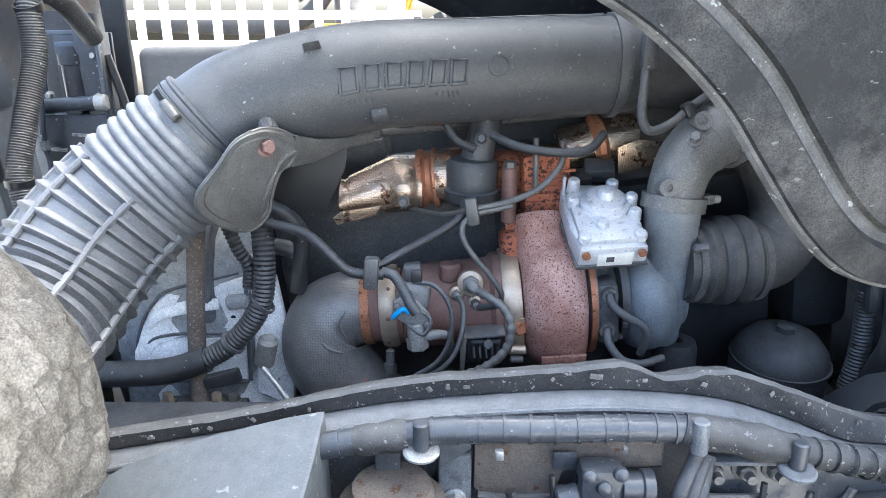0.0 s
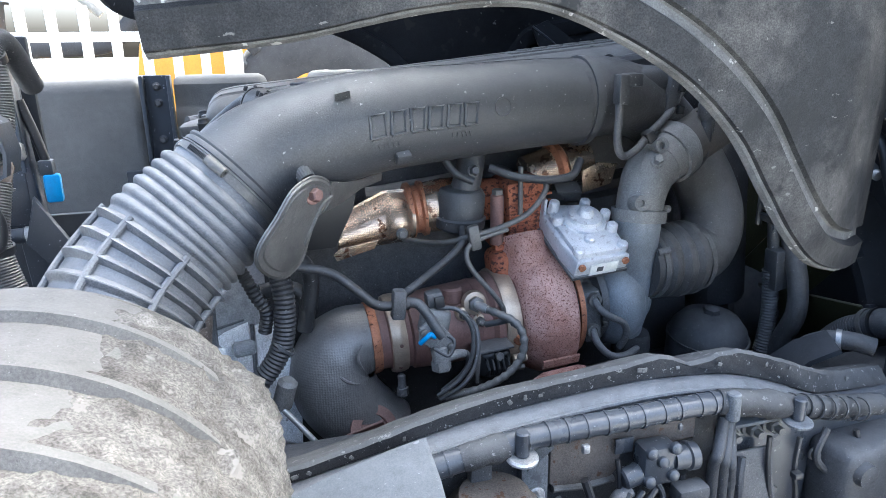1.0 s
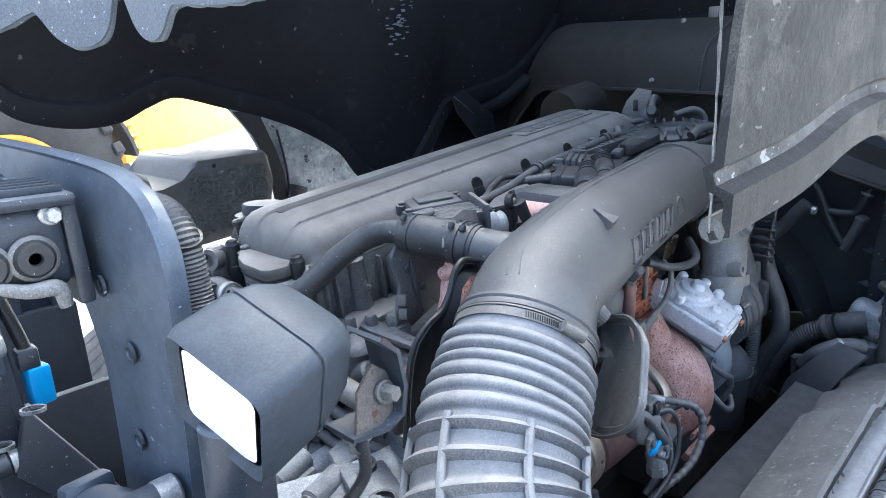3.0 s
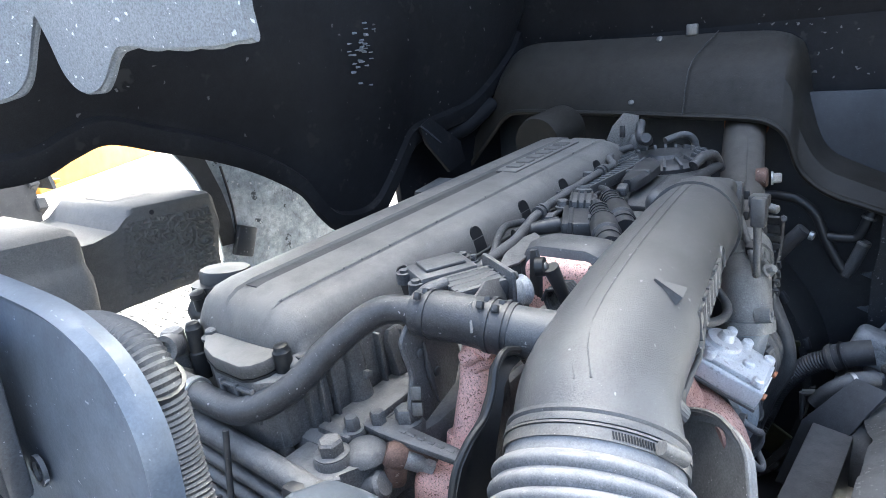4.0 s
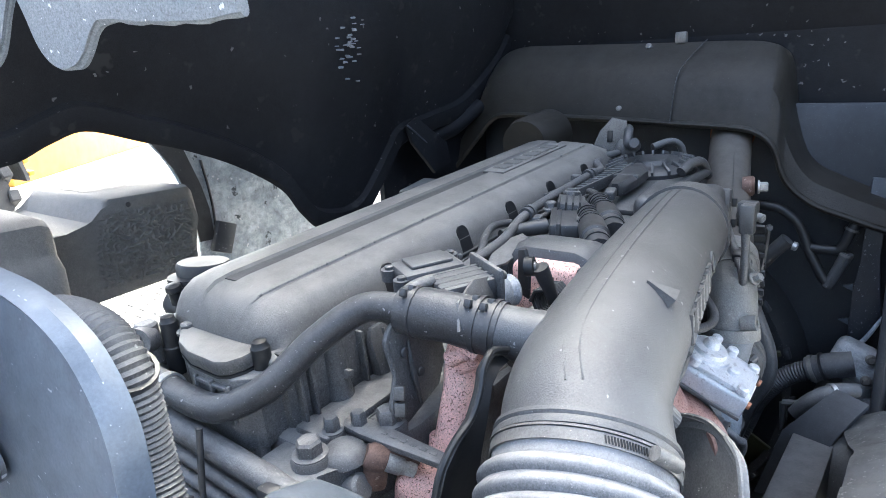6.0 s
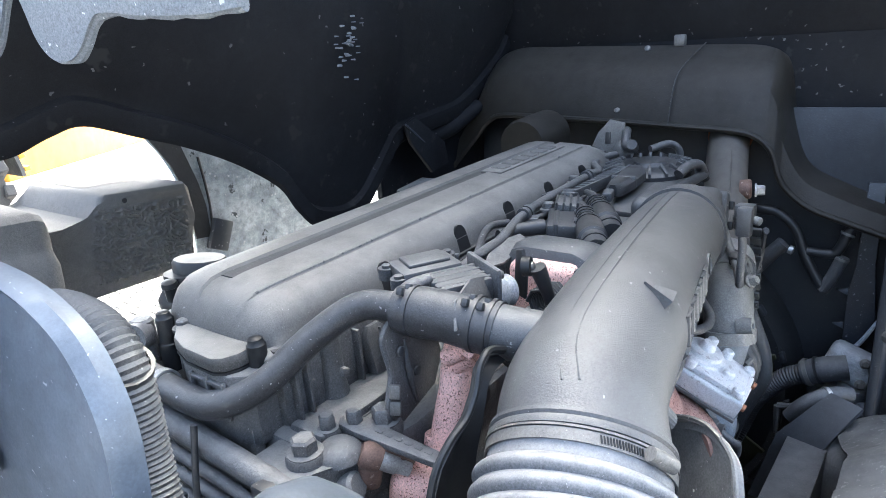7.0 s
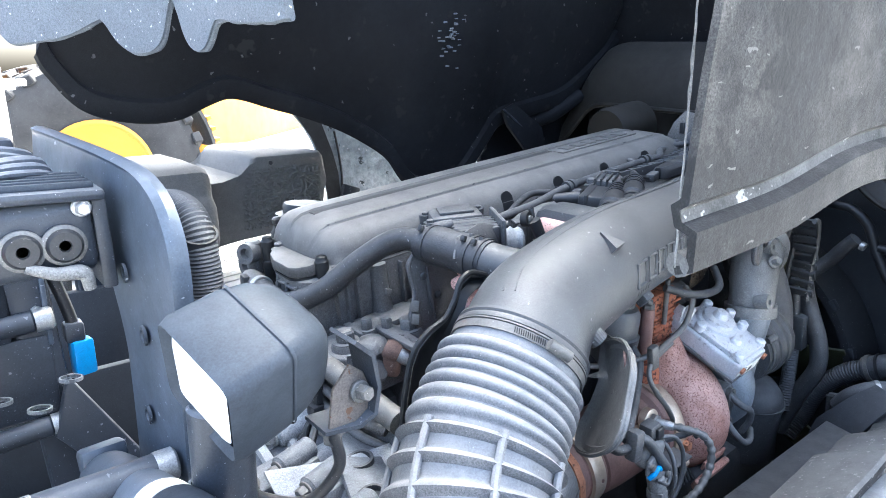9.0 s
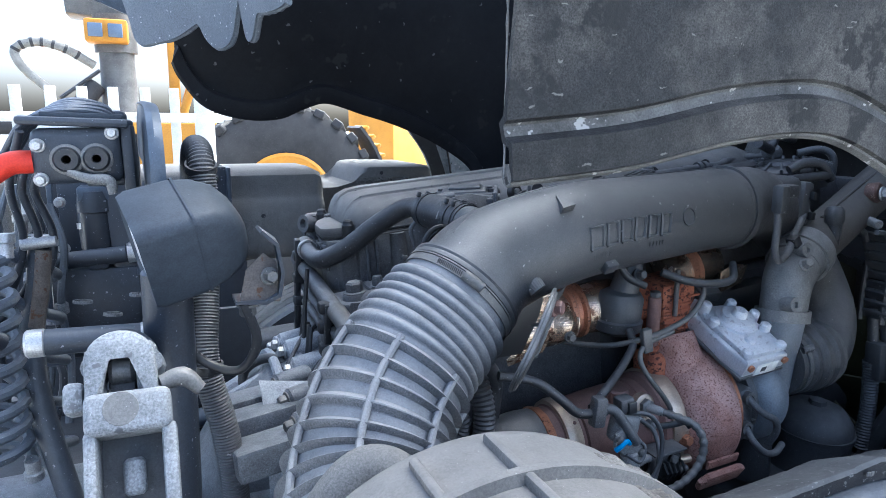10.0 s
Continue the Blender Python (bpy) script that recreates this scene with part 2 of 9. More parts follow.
    "shelf": material("grey_painted_steel", (0.125, 0.134, 0.142), (0.062, 0.067, 0.073), 0.5, dust=(0.25, 0.255, 0.26), dust_amount=0.6, patch=11, bump=0.6, mix=0.85, spots=(0.06, 0.062, 0.066), spot_scale=24, spot_cut=0.58, fine=0.4),
    "frame": material("dark_painted_frame", (0.05, 0.052, 0.056), (0.03, 0.031, 0.034), 0.5, dust=(0.24, 0.24, 0.24), dust_amount=0.45, patch=8, spec=0.3, bump=0.6, specks=(0.15, 0.15, 0.148), speck_scale=120, speck_size=0.09, fine=0.4),
    "conduit": material("blue_grey_smooth_conduit", (0.050, 0.055, 0.064), (0.036, 0.040, 0.047), 0.30, dust=(0.20, 0.21, 0.22), dust_amount=0.3, patch=10, spec=0.5, bump=0.1, specks=PALE, speck_scale=100, speck_size=0.1),
    "coversheet": material("scuffed_grey_sheet", (0.13, 0.142, 0.15), (0.085, 0.094, 0.10), 0.42, dust=(0.2, 0.21, 0.215), dust_amount=0.5, patch=7, mix=0.7, bump=0.2, spec=0.4, specks=(0.28, 0.29, 0.3), speck_scale=60, speck_size=0.12, streak=(0.4, 1.0, 1.0)),
    "rustplate": material("dirty_rusty_plate", (0.16, 0.135, 0.115), (0.09, 0.08, 0.072), 0.85, spots=(0.10, 0.055, 0.035), spot_scale=60, spot_cut=0.6, patch=14, bump=0.6),
    "fender": material("muddy_fender", (0.019, 0.0195, 0.0205), (0.062, 0.0595, 0.055), 0.65, edge=(0.45, 0.60), spots=(0.014, 0.0145, 0.015), spot_scale=6, spot_cut=0.55, spot_detail=6.0, patch=4.5, grain=45, mix=0.9, bump=0.9, bump_scale=80, fine=0.5, specks=(0.12, 0.118, 0.11), speck_scale=80, speck_size=0.10, streak=(0.4, 1.0, 1.5)),
    "fenderlip": material("dusty_fender_lip", (0.14, 0.138, 0.132), (0.058, 0.057, 0.054), 0.8, patch=12, bump=1.0, bump_scale=100, spots=(0.36, 0.35, 0.33), spot_scale=45, spot_cut=0.62),
    "scuffed": material("scuffed_pale_blue_paint", (0.42, 0.46, 0.50), (0.27, 0.31, 0.35), 0.5, 0.1, patch=9, edge=(0.42, 0.58), mix=0.8, spots=(0.06, 0.07, 0.08), spot_scale=24, spot_cut=0.64, bump=0.4, specks=(0.55, 0.57, 0.6), speck_scale=60, speck_size=0.14),
    "frayed": material("frayed_pale_edge", (0.22, 0.217, 0.205), (0.06, 0.058, 0.055), 0.9, bump=1.0, bump_scale=120, spots=(0.12, 0.12, 0.115), spot_scale=70, spot_cut=0.6),
    "felt": material("grey_felt", (0.175, 0.19, 0.21), (0.13, 0.145, 0.162), 0.95, grain=220, bump=1.0, bump_scale=300, specks=(0.42, 0.44, 0.46), speck_scale=120, speck_size=0.13, spec=0.02),
    "cowl": material("dusty_rubber_cowl", (0.017, 0.0152, 0.012), (0.010, 0.009, 0.0074), 0.5, dust=(0.046, 0.043, 0.039), dust_amount=0.75, patch=7, spec=0.25, mix=0.8, bump=0.4),
    "tank": material("grey_moulded_plastic", (0.175, 0.169, 0.158), (0.135, 0.131, 0.123), 0.8, spec=0.15, dust=(0.15, 0.146, 0.138), dust_amount=0.6, patch=5, bump=0.6, fine=0.4),
    "tyre": material("dusty_tyre", (0.042, 0.042, 0.044), (0.028, 0.028, 0.030), 0.8, dust=(0.13, 0.13, 0.128), dust_amount=0.35, patch=5),
    "whitetyre": material("pale_dusty_tread", (0.62, 0.61, 0.6), (0.5, 0.49, 0.48), 0.9, patch=10),
    "yellow": material("yellow_paint", (0.55, 0.255, 0.028), (0.47, 0.205, 0.020), 0.45, patch=2, bump=0.05, spec=0.4, fine=0.1),
    "white": material("white_paint", (0.6, 0.6, 0.58), (0.48, 0.48, 0.46), 0.5, patch=12, fine=0.15, spots=(0.3, 0.29, 0.27), spot_scale=50, spot_cut=0.68),
    "cream": material("cream_painted_casting", (0.27, 0.262, 0.235), (0.18, 0.173, 0.155), 0.5, patch=14, spots=(0.11, 0.10, 0.095), spot_scale=45, spot_cut=0.64, bump=0.25, fine=0.15),
    "bluegrey": material("worn_blue_grey_steel", (0.085, 0.104, 0.132), (0.045, 0.057, 0.075), 0.42, 0.15, dust=(0.19, 0.215, 0.25), dust_amount=0.35, patch=6, spec=0.4, mix=0.45, bump=0.12, fine=0.12, specks=(0.3, 0.32, 0.35), speck_scale=70, speck_size=0.09, streak=(1.0, 0.35, 1.0)),
    "blueblack": material("blue_black_paint", (0.032, 0.038, 0.048), (0.022, 0.026, 0.034), 0.4, dust=(0.25, 0.27, 0.3), dust_amount=0.3, spec=0.4, bump=0.25, specks=(0.2, 0.21, 0.23), speck_scale=90, speck_size=0.12),
    "lampblack": material("grey_black_lamp_plastic", (0.050, 0.059, 0.072), (0.032, 0.038, 0.047), 0.55, patch=8, spec=0.12, bump=0.1, fine=0.12, mix=0.3, specks=(0.13, 0.14, 0.15), speck_scale=70, speck_size=0.07, streak=(1.0, 1.0, 0.3)),
    "lens": material("frosted_lamp_lens", (0.88, 0.88, 0.87), (0.8, 0.8, 0.79), 0.2, bump=0.1, fine=0.05),
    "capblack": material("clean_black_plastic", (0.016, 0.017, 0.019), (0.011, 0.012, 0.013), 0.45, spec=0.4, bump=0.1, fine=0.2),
    "red": material("red_rubber_hose", (0.65, 0.045, 0.025), (0.5, 0.035, 0.02), 0.45, bump=0.05, fine=0.1),
    "blue": material("blue_plastic", (0.02, 0.27, 0.58), (0.02, 0.22, 0.5), 0.4, bump=0.05, fine=0.1),
    "copper": material("copper_orange", (0.5, 0.24, 0.14), (0.34, 0.14, 0.08), 0.5, 0.5, spots=(0.12, 0.06, 0.04), spot_scale=130, spot_cut=0.6, bump=0.5),
    "concrete": material("pale_concrete", (0.37, 0.37, 0.366), (0.30, 0.30, 0.297), 0.9, patch=0.8, grain=25),
    "paver": material("pale_brick_paver", (0.22, 0.214, 0.204), (0.17, 0.165, 0.157), 0.9, patch=3.0, grain=40),
    "white_label": material("white_label", (0.8, 0.8, 0.76), (0.72, 0.71, 0.66), 0.5, bump=0, fine=0.1),
    "ink": material("grey_ink", (0.09, 0.09, 0.09), (0.07, 0.07, 0.07), 0.6, bump=0),
    "fanblade": material("olive_fan_plastic", (0.065, 0.065, 0.034), (0.045, 0.045, 0.024), 0.5, dust=DUST, dust_amount=0.2),
    "glass": material("blue_glass", (0.12, 0.16, 0.22), (0.1, 0.13, 0.18), 0.1, bump=0, spec=0.5, fine=0.0),
}


# ---- mesh helpers ----
def thing(name, base, label, category, group="", kind=""):
    """An empty at the base of a thing; its parts are built in world metres."""
    ob = new(name)
    ob.empty_display_size = 0.05
    ob.location = base
    return tagged(ob, label, category, group, kind)


def origin_of(parent):
    at = Vector((0, 0, 0))
    while parent is not None:
        at += Vector(parent.location)
        parent = parent.parent
    return at


def part(name, mesh, mat, parent=None, label="", smooth=True, at=None):
    """Links a mesh (bmesh or (verts, faces)) in world metres as one object under its thing."""
    data = bpy.data.meshes.new(name)
    if isinstance(mesh, tuple):
        data.from_pydata([tuple(v) for v in mesh[0]], [], mesh[1])
    else:
        mesh.to_mesh(data)
        mesh.free()
    base = origin_of(parent) if parent is not None else Vector(at or (0, 0, 0))
    if base.length > 0:
        data.transform(Matrix.Translation(-base))
    data.materials.append(M[mat])
    if smooth:
        data.shade_smooth()
        data.set_sharp_from_angle(angle=radians(38))
    ob = new(name, data)
    if parent is not None:
        ob.parent = parent
    else:
        ob.location = base
    return tagged(ob, label)


def resize(ob, k, shift):
    """Scales a thing's parts by k about its base and moves it."""
    for child in ob.children_recursive:
        child.data.transform(Matrix.Scale(k, 4))
        child.location *= k
    ob.location = Vector(ob.location) + Vector(shift)


def solo(name, mesh, mat, at, label, category, group="", kind="", smooth=True):
    return tagged(part(name, mesh, mat, None, "", smooth, at), label, category, group, kind)


def spline(points, per=10):
    """Catmull-Rom through the points."""
    p = np.array(points, float)
    if len(p) == 2:
        return np.linspace(p[0], p[1], 2)
    q = np.vstack([2 * p[0] - p[1], p, 2 * p[-1] - p[-2]])
    out = []
    for i in range(1, len(q) - 2):
        a, b, c, d = q[i - 1:i + 3]
        for u in np.linspace(0, 1, per, endpoint=False):
            out.append(0.5 * (2 * b + (c - a) * u + (2 * a - 5 * b + 4 * c - d) * u * u + (3 * b - 3 * c + d - a) * u ** 3))
    out.append(q[-2])
    return np.array(out)


def frames_along(path, up=(0, 0, 1)):
    """Tangent and two normals at each point, without twist."""
    path = np.asarray(path, float)
    tan = np.gradient(path, axis=0)
    tan /= np.linalg.norm(tan, axis=1)[:, None]
    ref = np.array(up, float)
    if abs(tan[0] @ ref) > 0.95:
        ref = np.array((0, 1.0, 0))
    n = ref - (ref @ tan[0]) * tan[0]
    n /= np.linalg.norm(n)
    res = []
    for t in tan:
        n = n - (n @ t) * t
        n /= np.linalg.norm(n)
        res.append((t, n, np.cross(t, n)))
    return res


def tube(points, radius, per=10, sides=16, squash=1.0, caps=True, section=None, raw=False):
    """A sweep along a spline. radius: number, list (spread along the way) or function of (s in 0..1, length)."""
    path = np.asarray(points, float) if raw else spline(points, per)
    seg = np.r_[0, np.cumsum(np.linalg.norm(np.diff(path, axis=0), axis=1))]
    s = seg / seg[-1]
    if callable(radius):
        rad = np.array([radius(v, seg[-1]) for v in s])
    elif isinstance(radius, (list, tuple)):
        rad = np.interp(s, np.linspace(0, 1, len(radius)), radius)
    else:
        rad = np.full(len(s), float(radius))
    verts, faces = [], []
    ang = [2 * math.pi * k / sides for k in range(sides)]
    for c, (t, n, b), r in zip(path, frames_along(path), rad):
        for k, a in enumerate(ang):
            f = section(a) if section else 1.0
            verts.append(c + r * f * (math.cos(a) * n + squash * math.sin(a) * b))
    for i in range(len(path) - 1):
        for k in range(sides):
            k2 = (k + 1) % sides
            faces.append((i * sides + k, i * sides + k2, (i + 1) * sides + k2, (i + 1) * sides + k))
    if caps:
        faces.append(tuple(range(sides - 1, -1, -1)))
        faces.append(tuple(range((len(path) - 1) * sides, len(path) * sides)))
    return verts, faces


def lathe(p0, axis, profile, sides=28, caps=True, lobes=None):
    """Turned body: profile rows (distance along the axis from p0, radius)."""
    p0, a = np.array(p0, float), np.array(axis, float)
    a /= np.linalg.norm(a)
    ref = np.array((0, 0, 1.0)) if abs(a[2]) < 0.9 else np.array((1.0, 0, 0))
    n = ref - (ref @ a) * a
    n /= np.linalg.norm(n)
    b = np.cross(a, n)
    verts, faces = [], []
    for d, r in profile:
        for k in range(sides):
            w = 2 * math.pi * k / sides
            f = lobes(w) if lobes else 1.0
            verts.append(p0 + a * d + r * f * (math.cos(w) * n + math.sin(w) * b))
    for i in range(len(profile) - 1):
        for k in range(sides):
            k2 = (k + 1) % sides
            faces.append((i * sides + k, i * sides + k2, (i + 1) * sides + k2, (i + 1) * sides + k))
    if caps:
        faces.append(tuple(range(sides - 1, -1, -1)))
        faces.append(tuple(range((len(profile) - 1) * sides, len(profile) * sides)))
    return verts, faces


def rod(p0, p1, r, sides=14, bevel=0.0):
    length = (Vector(p1) - Vector(p0)).length
    bevel = min(bevel, length * 0.4, r * 0.6)
    prof = [(0, r), (length, r)] if not bevel else [(0, r - bevel), (bevel, r), (length - bevel, r), (length, r - bevel)]
    return lathe(p0, Vector(p1) - Vector(p0), prof, sides)


def block(size, m=None, bevel=0.004, segments=2, centre=(0, 0, 0)):
    """A bevelled box of that size, moved by the matrix m."""
    bm = bmesh.new()
    bmesh.ops.create_cube(bm, size=1.0)
    for v in bm.verts:
        v.co = Vector((v.co.x * size[0] + centre[0], v.co.y * size[1] + centre[1], v.co.z * size[2] + centre[2]))
    if bevel:
        bmesh.ops.bevel(bm, geom=bm.edges[:], offset=min(bevel, min(size) * 0.45), segments=segments, profile=0.5, affect="EDGES")
    if m is not None:
        bm.transform(m)
    return bm


def slab(outline, m, thick, bevel=0.0, holes=()):
    """A plate: outline (2D, in the matrix's xy plane) drawn out by thick along its z."""
    bm = bmesh.new()
    bot = [bm.verts.new((x, y, 0)) for x, y in outline]
    top = [bm.verts.new((x, y, thick)) for x, y in outline]
    n = len(outline)
    bm.faces.new(bot[::-1])
    bm.faces.new(top)
    for i in range(n):
        bm.faces.new((bot[i], bot[(i + 1) % n], top[(i + 1) % n], top[i]))
    if bevel:
        rim = [e for e in bm.edges if abs(e.verts[0].co.z - e.verts[1].co.z) < 1e-6]
        bmesh.ops.bevel(bm, geom=rim, offset=bevel, segments=2, profile=0.5, affect="EDGES")
    bm.transform(m)
    bmesh.ops.recalc_face_normals(bm, faces=bm.faces)
    return bm


def joined(*meshes):
    """Joins (verts, faces) and bmeshes into one bmesh."""
    bm = bmesh.new()
    for k in meshes:
        data = bpy.data.meshes.new("scrap")
        if isinstance(k, tuple):
            data.from_pydata([tuple(v) for v in k[0]], [], k[1])
        else:
            k.to_mesh(data)
            k.free()
        bm.from_mesh(data)
        bpy.data.meshes.remove(data)
    return bm


def loft(rows, closed=False, thick=0.0, ends=False):
    """A skin over rows of points (all the same length); thick gives it a back."""
    rows = [np.array(r, float) for r in rows]
    n, k = len(rows), len(rows[0])
    verts = [tuple(p) for r in rows for p in r]
    faces = []
    for i in range(n - 1):
        for j in range(k if closed else k - 1):
            j2 = (j + 1) % k
            faces.append((i * k + j, i * k + j2, (i + 1) * k + j2, (i + 1) * k + j))
    bm = bmesh.new()
    vs = [bm.verts.new(v) for v in verts]
    for f in faces:
        try:
            bm.faces.new([vs[i] for i in f])
        except ValueError:
            pass
    if ends:
        bm.faces.new(vs[:k])
        bm.faces.new(vs[(n - 1) * k:])
    bmesh.ops.recalc_face_normals(bm, faces=bm.faces)
    if thick:
        bmesh.ops.solidify(bm, geom=bm.faces[:], thickness=thick)
    return bm


def basis(origin, x, y):
    """Matrix whose x and y axes follow the two directions."""
    x = Vector(x).normalized()
    z = x.cross(Vector(y)).normalized()
    y = z.cross(x)
    return Matrix(((x.x, y.x, z.x, origin[0]), (x.y, y.y, z.y, origin[1]), (x.z, y.z, z.z, origin[2]), (0, 0, 0, 1)))


def hexbolt(at, axis, r=0.011, h=0.012, washer=True):
    """Hex head on a flange."""
    at, a = Vector(at), Vector(axis).normalized()
    head = lathe(at + a * (0.003 if washer else 0), a, [(0, r), (h * 0.8, r), (h, r * 0.8)], 6)
    if not washer:
        return joined(head)
    return joined(head, lathe(at - a * 0.001, a, [(0, r * 1.35), (0.003, r * 1.35), (0.004, r * 1.2)], 18))


def ring(at, axis, r, w, t=0.003, sides=32):
    """A flat band round a pipe: radius r inside, width w, thickness t."""
    return lathe(Vector(at) - Vector(axis).normalized() * w / 2, axis, [(0, r), (0, r + t), (w, r + t), (w, r)], sides, caps=False)


def corrugated(points, r, pitch=0.007, depth=0.0022, per=10, sides=14):
    """Ribbed conduit."""
    path = spline(points, per)
    length = np.linalg.norm(np.diff(path, axis=0), axis=1).sum()
    count = int(length / pitch)
    seg = np.r_[0, np.cumsum(np.linalg.norm(np.diff(path, axis=0), axis=1))]
    s = np.linspace(0, seg[-1], count * 2 + 1)
    fine = np.array([np.interp(s, seg, path[:, k]) for k in range(3)]).T
    rad = [r - (depth if i % 2 else 0) for i in range(len(fine))]
    return tube(fine, rad, sides=sides, raw=True)

# ---- ground and the yard beyond the truck ----
bm = bmesh.new()
bmesh.ops.create_grid(bm, x_segments=40, y_segments=40, size=150)
solo("ground", bm, "concrete", (0, 0, 0), "pale sunlit concrete yard ground", "ground", kind="structure", smooth=False)

# white steel picket fence
FENCE_Y = 6.0
fence = thing("picket_fence", (-1.0, FENCE_Y, 0), "white painted steel picket fence on the yard", "fence")
for k in range(24):
    part("picket", block((0.075, 0.03, 2.0), pose(-0.615 - k * 0.218, FENCE_Y, 1.02, 0, 0.4 * math.sin(k * 2.1), 0), 0.006), "white", fence)
part("post", block((0.15, 0.10, 2.06), pose(-0.395, FENCE_Y, 1.03), 0.025), "white", fence)
part("rail", block((5.4, 0.025, 0.075), pose(-2.95, FENCE_Y - 0.03, 1.79), 0.006), "white", fence)
part("rail", block((5.4, 0.025, 0.075), pose(-2.95, FENCE_Y - 0.03, 0.35), 0.006), "white", fence)
part("rail_end", block((0.16, 0.03, 0.05), pose(-0.26, FENCE_Y - 0.02, 1.80), 0.01), "white", fence)


def loader_wheel(name, at, r, w, parent):
    """Lugged off-road tyre on a yellow rim; axle along y."""
    x, y, z = at
    prof = [(-w * 0.46, r * 0.47), (-w * 0.5, r * 0.56), (-w * 0.5, r * 0.84), (-w * 0.42, r * 0.95), (w * 0.42, r * 0.95), (w * 0.5, r * 0.84), (w * 0.5, r * 0.62), (w * 0.46, r * 0.52)]
    tyre = part(name, lathe((x, y, z), (0, 1, 0), prof, 48), "tyre", parent, "worn black earthmover tyre")
    lugs = []
    for k in range(28):
        a = 2 * math.pi * k / 28
        for side in (-1, 1):
            m = Matrix.Translation((x, y, z)) @ Matrix.Rotation(a + (0.11 if side > 0 else 0), 4, "Y") @ Matrix.Translation((0, side * w * 0.27, r * 0.955)) @ Matrix.Rotation(side * 0.45, 4, "Z")
            lugs.append(block((r * 0.11, w * 0.5, r * 0.09), m, 0.012, 1))
    part("tread", joined(*lugs), "tyre", tyre)
    rim = [(-w * 0.5, r * 0.49), (-w * 0.52, r * 0.46), (-w * 0.46, r * 0.40), (-w * 0.44, r * 0.35), (-w * 0.12, r * 0.31), (-w * 0.10, r * 0.2), (-w * 0.36, r * 0.17), (-w * 0.36, 0.02)]
    part("rim", lathe((x, y, z), (0, 1, 0), rim, 40), "yellow", tyre, "yellow steel rim")
    return tyre


loader = thing("wheel_loader", (2.0, 9.0, 0), "yellow wheel loader with big lugged tyres parked in the yard", "construction vehicle")
loader_wheel("tyre", (0.42, 7.32, 0.98), 0.98, 0.60, loader)
loader_wheel("tyre", (0.52, 9.6, 0.98), 0.98, 0.60, loader)
part("front_body", slab([(0, 0), (1.9, 0), (1.9, 1.2), (0.2, 1.2)], basis((-1.6, 8.2, 0.55), (1, 0, 0), (0, 0, 1)), -1.6, 0.03), "yellow", loader)
part("chassis", block((2.6, 1.0, 0.45), pose(0.0, 9.9, 0.9), 0.04), "frame", loader)
part("cab_post", block((0.12, 0.12, 2.4), pose(-0.55, 8.8, 2.6), 0.02), "yellow", loader)
part("cab_post", block((0.10, 0.10, 2.4), pose(-0.2, 8.8, 2.7, 0, 18, 0), 0.02), "yellow", loader)
part("panel", block((1.5, 0.08, 1.6), pose(0.55, 8.9, 3.15), 0.02), "yellow", loader)
part("window", block((0.45, 0.04, 0.9), pose(-0.33, 8.78, 3.0), 0.02), "glass", loader)
part("step", block((0.6, 0.4, 0.5), pose(-0.55, 8.5, 1.6), 0.03), "frame", loader)
part("ladder", tube([(-0.75, 8.4, 0.6), (-0.7, 8.4, 1.3), (-0.35, 8.4, 2.2)], 0.045, 4, 10), "yellow", loader)
part("brace", tube([(0.1, 8.35, 1.75), (-0.35, 8.35, 1.45), (-0.9, 8.4, 1.4)], 0.05, 4, 10), "yellow", loader)

fender_l = part("wheel_fender", loft([[(0.42 + r_ * math.cos(a_), 7.05 + 0.55 * k, 0.98 + r_ * math.sin(a_)) for a_ in np.linspace(0.15, 0.75, 9)] for k, r_ in ((0, 1.10), (1, 1.10))], thick=0.03), "frame", loader, "dark ribbed mudguard behind the wheel")
for k in range(6):
    a_ = 0.2 + 0.1 * k
    part("fender_rib", block((0.05, 0.5, 0.04), Matrix.Translation((0.42 + 1.13 * math.cos(a_), 7.3, 0.98 + 1.13 * math.sin(a_))) @ Matrix.Rotation(-a_, 4, "Y"), 0.01), "yellow", fender_l)

crane = thing("crane_column", (-1.2, 8.6, 0), "grey hydraulic column with yellow lamp box and banded hoses", "construction vehicle")
part("column", lathe((-1.13, 8.6, 0), (0, 0, 1), [(0, 0.22), (1.6, 0.22), (1.65, 0.19), (2.5, 0.18), (2.5, 0.22), (2.9, 0.22)], 24), "dullsteel", crane)
part("lamp_box", block((0.42, 0.35, 0.24), pose(-1.2, 8.4, 2.70), 0.03), "yellow", crane)
for dx in (-0.10, 0.09):
    part("lamp", block((0.14, 0.05, 0.14), pose(-1.2 + dx, 8.21, 2.70), 0.01), "glass", crane)
part("hood", slab([(-0.45, 0), (0.4, -0.08), (0.5, 0.4), (0.1, 0.6), (-0.5, 0.5)], basis((-1.15, 8.6, 2.9), (1, 0, 0), (0, 0, 1)), -0.5, 0.04), "dullsteel", crane)
hose_pts = [(-1.75, 8.3, 2.05), (-2.0, 8.3, 2.30), (-2.05, 8.3, 2.48), (-1.85, 8.3, 2.56), (-1.6, 8.3, 2.50), (-1.35, 8.4, 2.35)]
part("hose", tube(hose_pts, 0.045, 10, 12), "cream", crane, "cream hose with black bands")
hp = spline(hose_pts, 10)
for k in range(20, 46, 4):
    part("hose_band", ring(hp[k], hp[k + 1] - hp[k - 1], 0.046, 0.03, 0.004, 14), "black", crane)
part("pipe", tube([(-3.6, 8.4, 1.75), (-2.0, 8.4, 1.72), (-1.6, 8.4, 1.85), (-1.35, 8.5, 2.15)], 0.10, 10, 14), "tyre", crane)
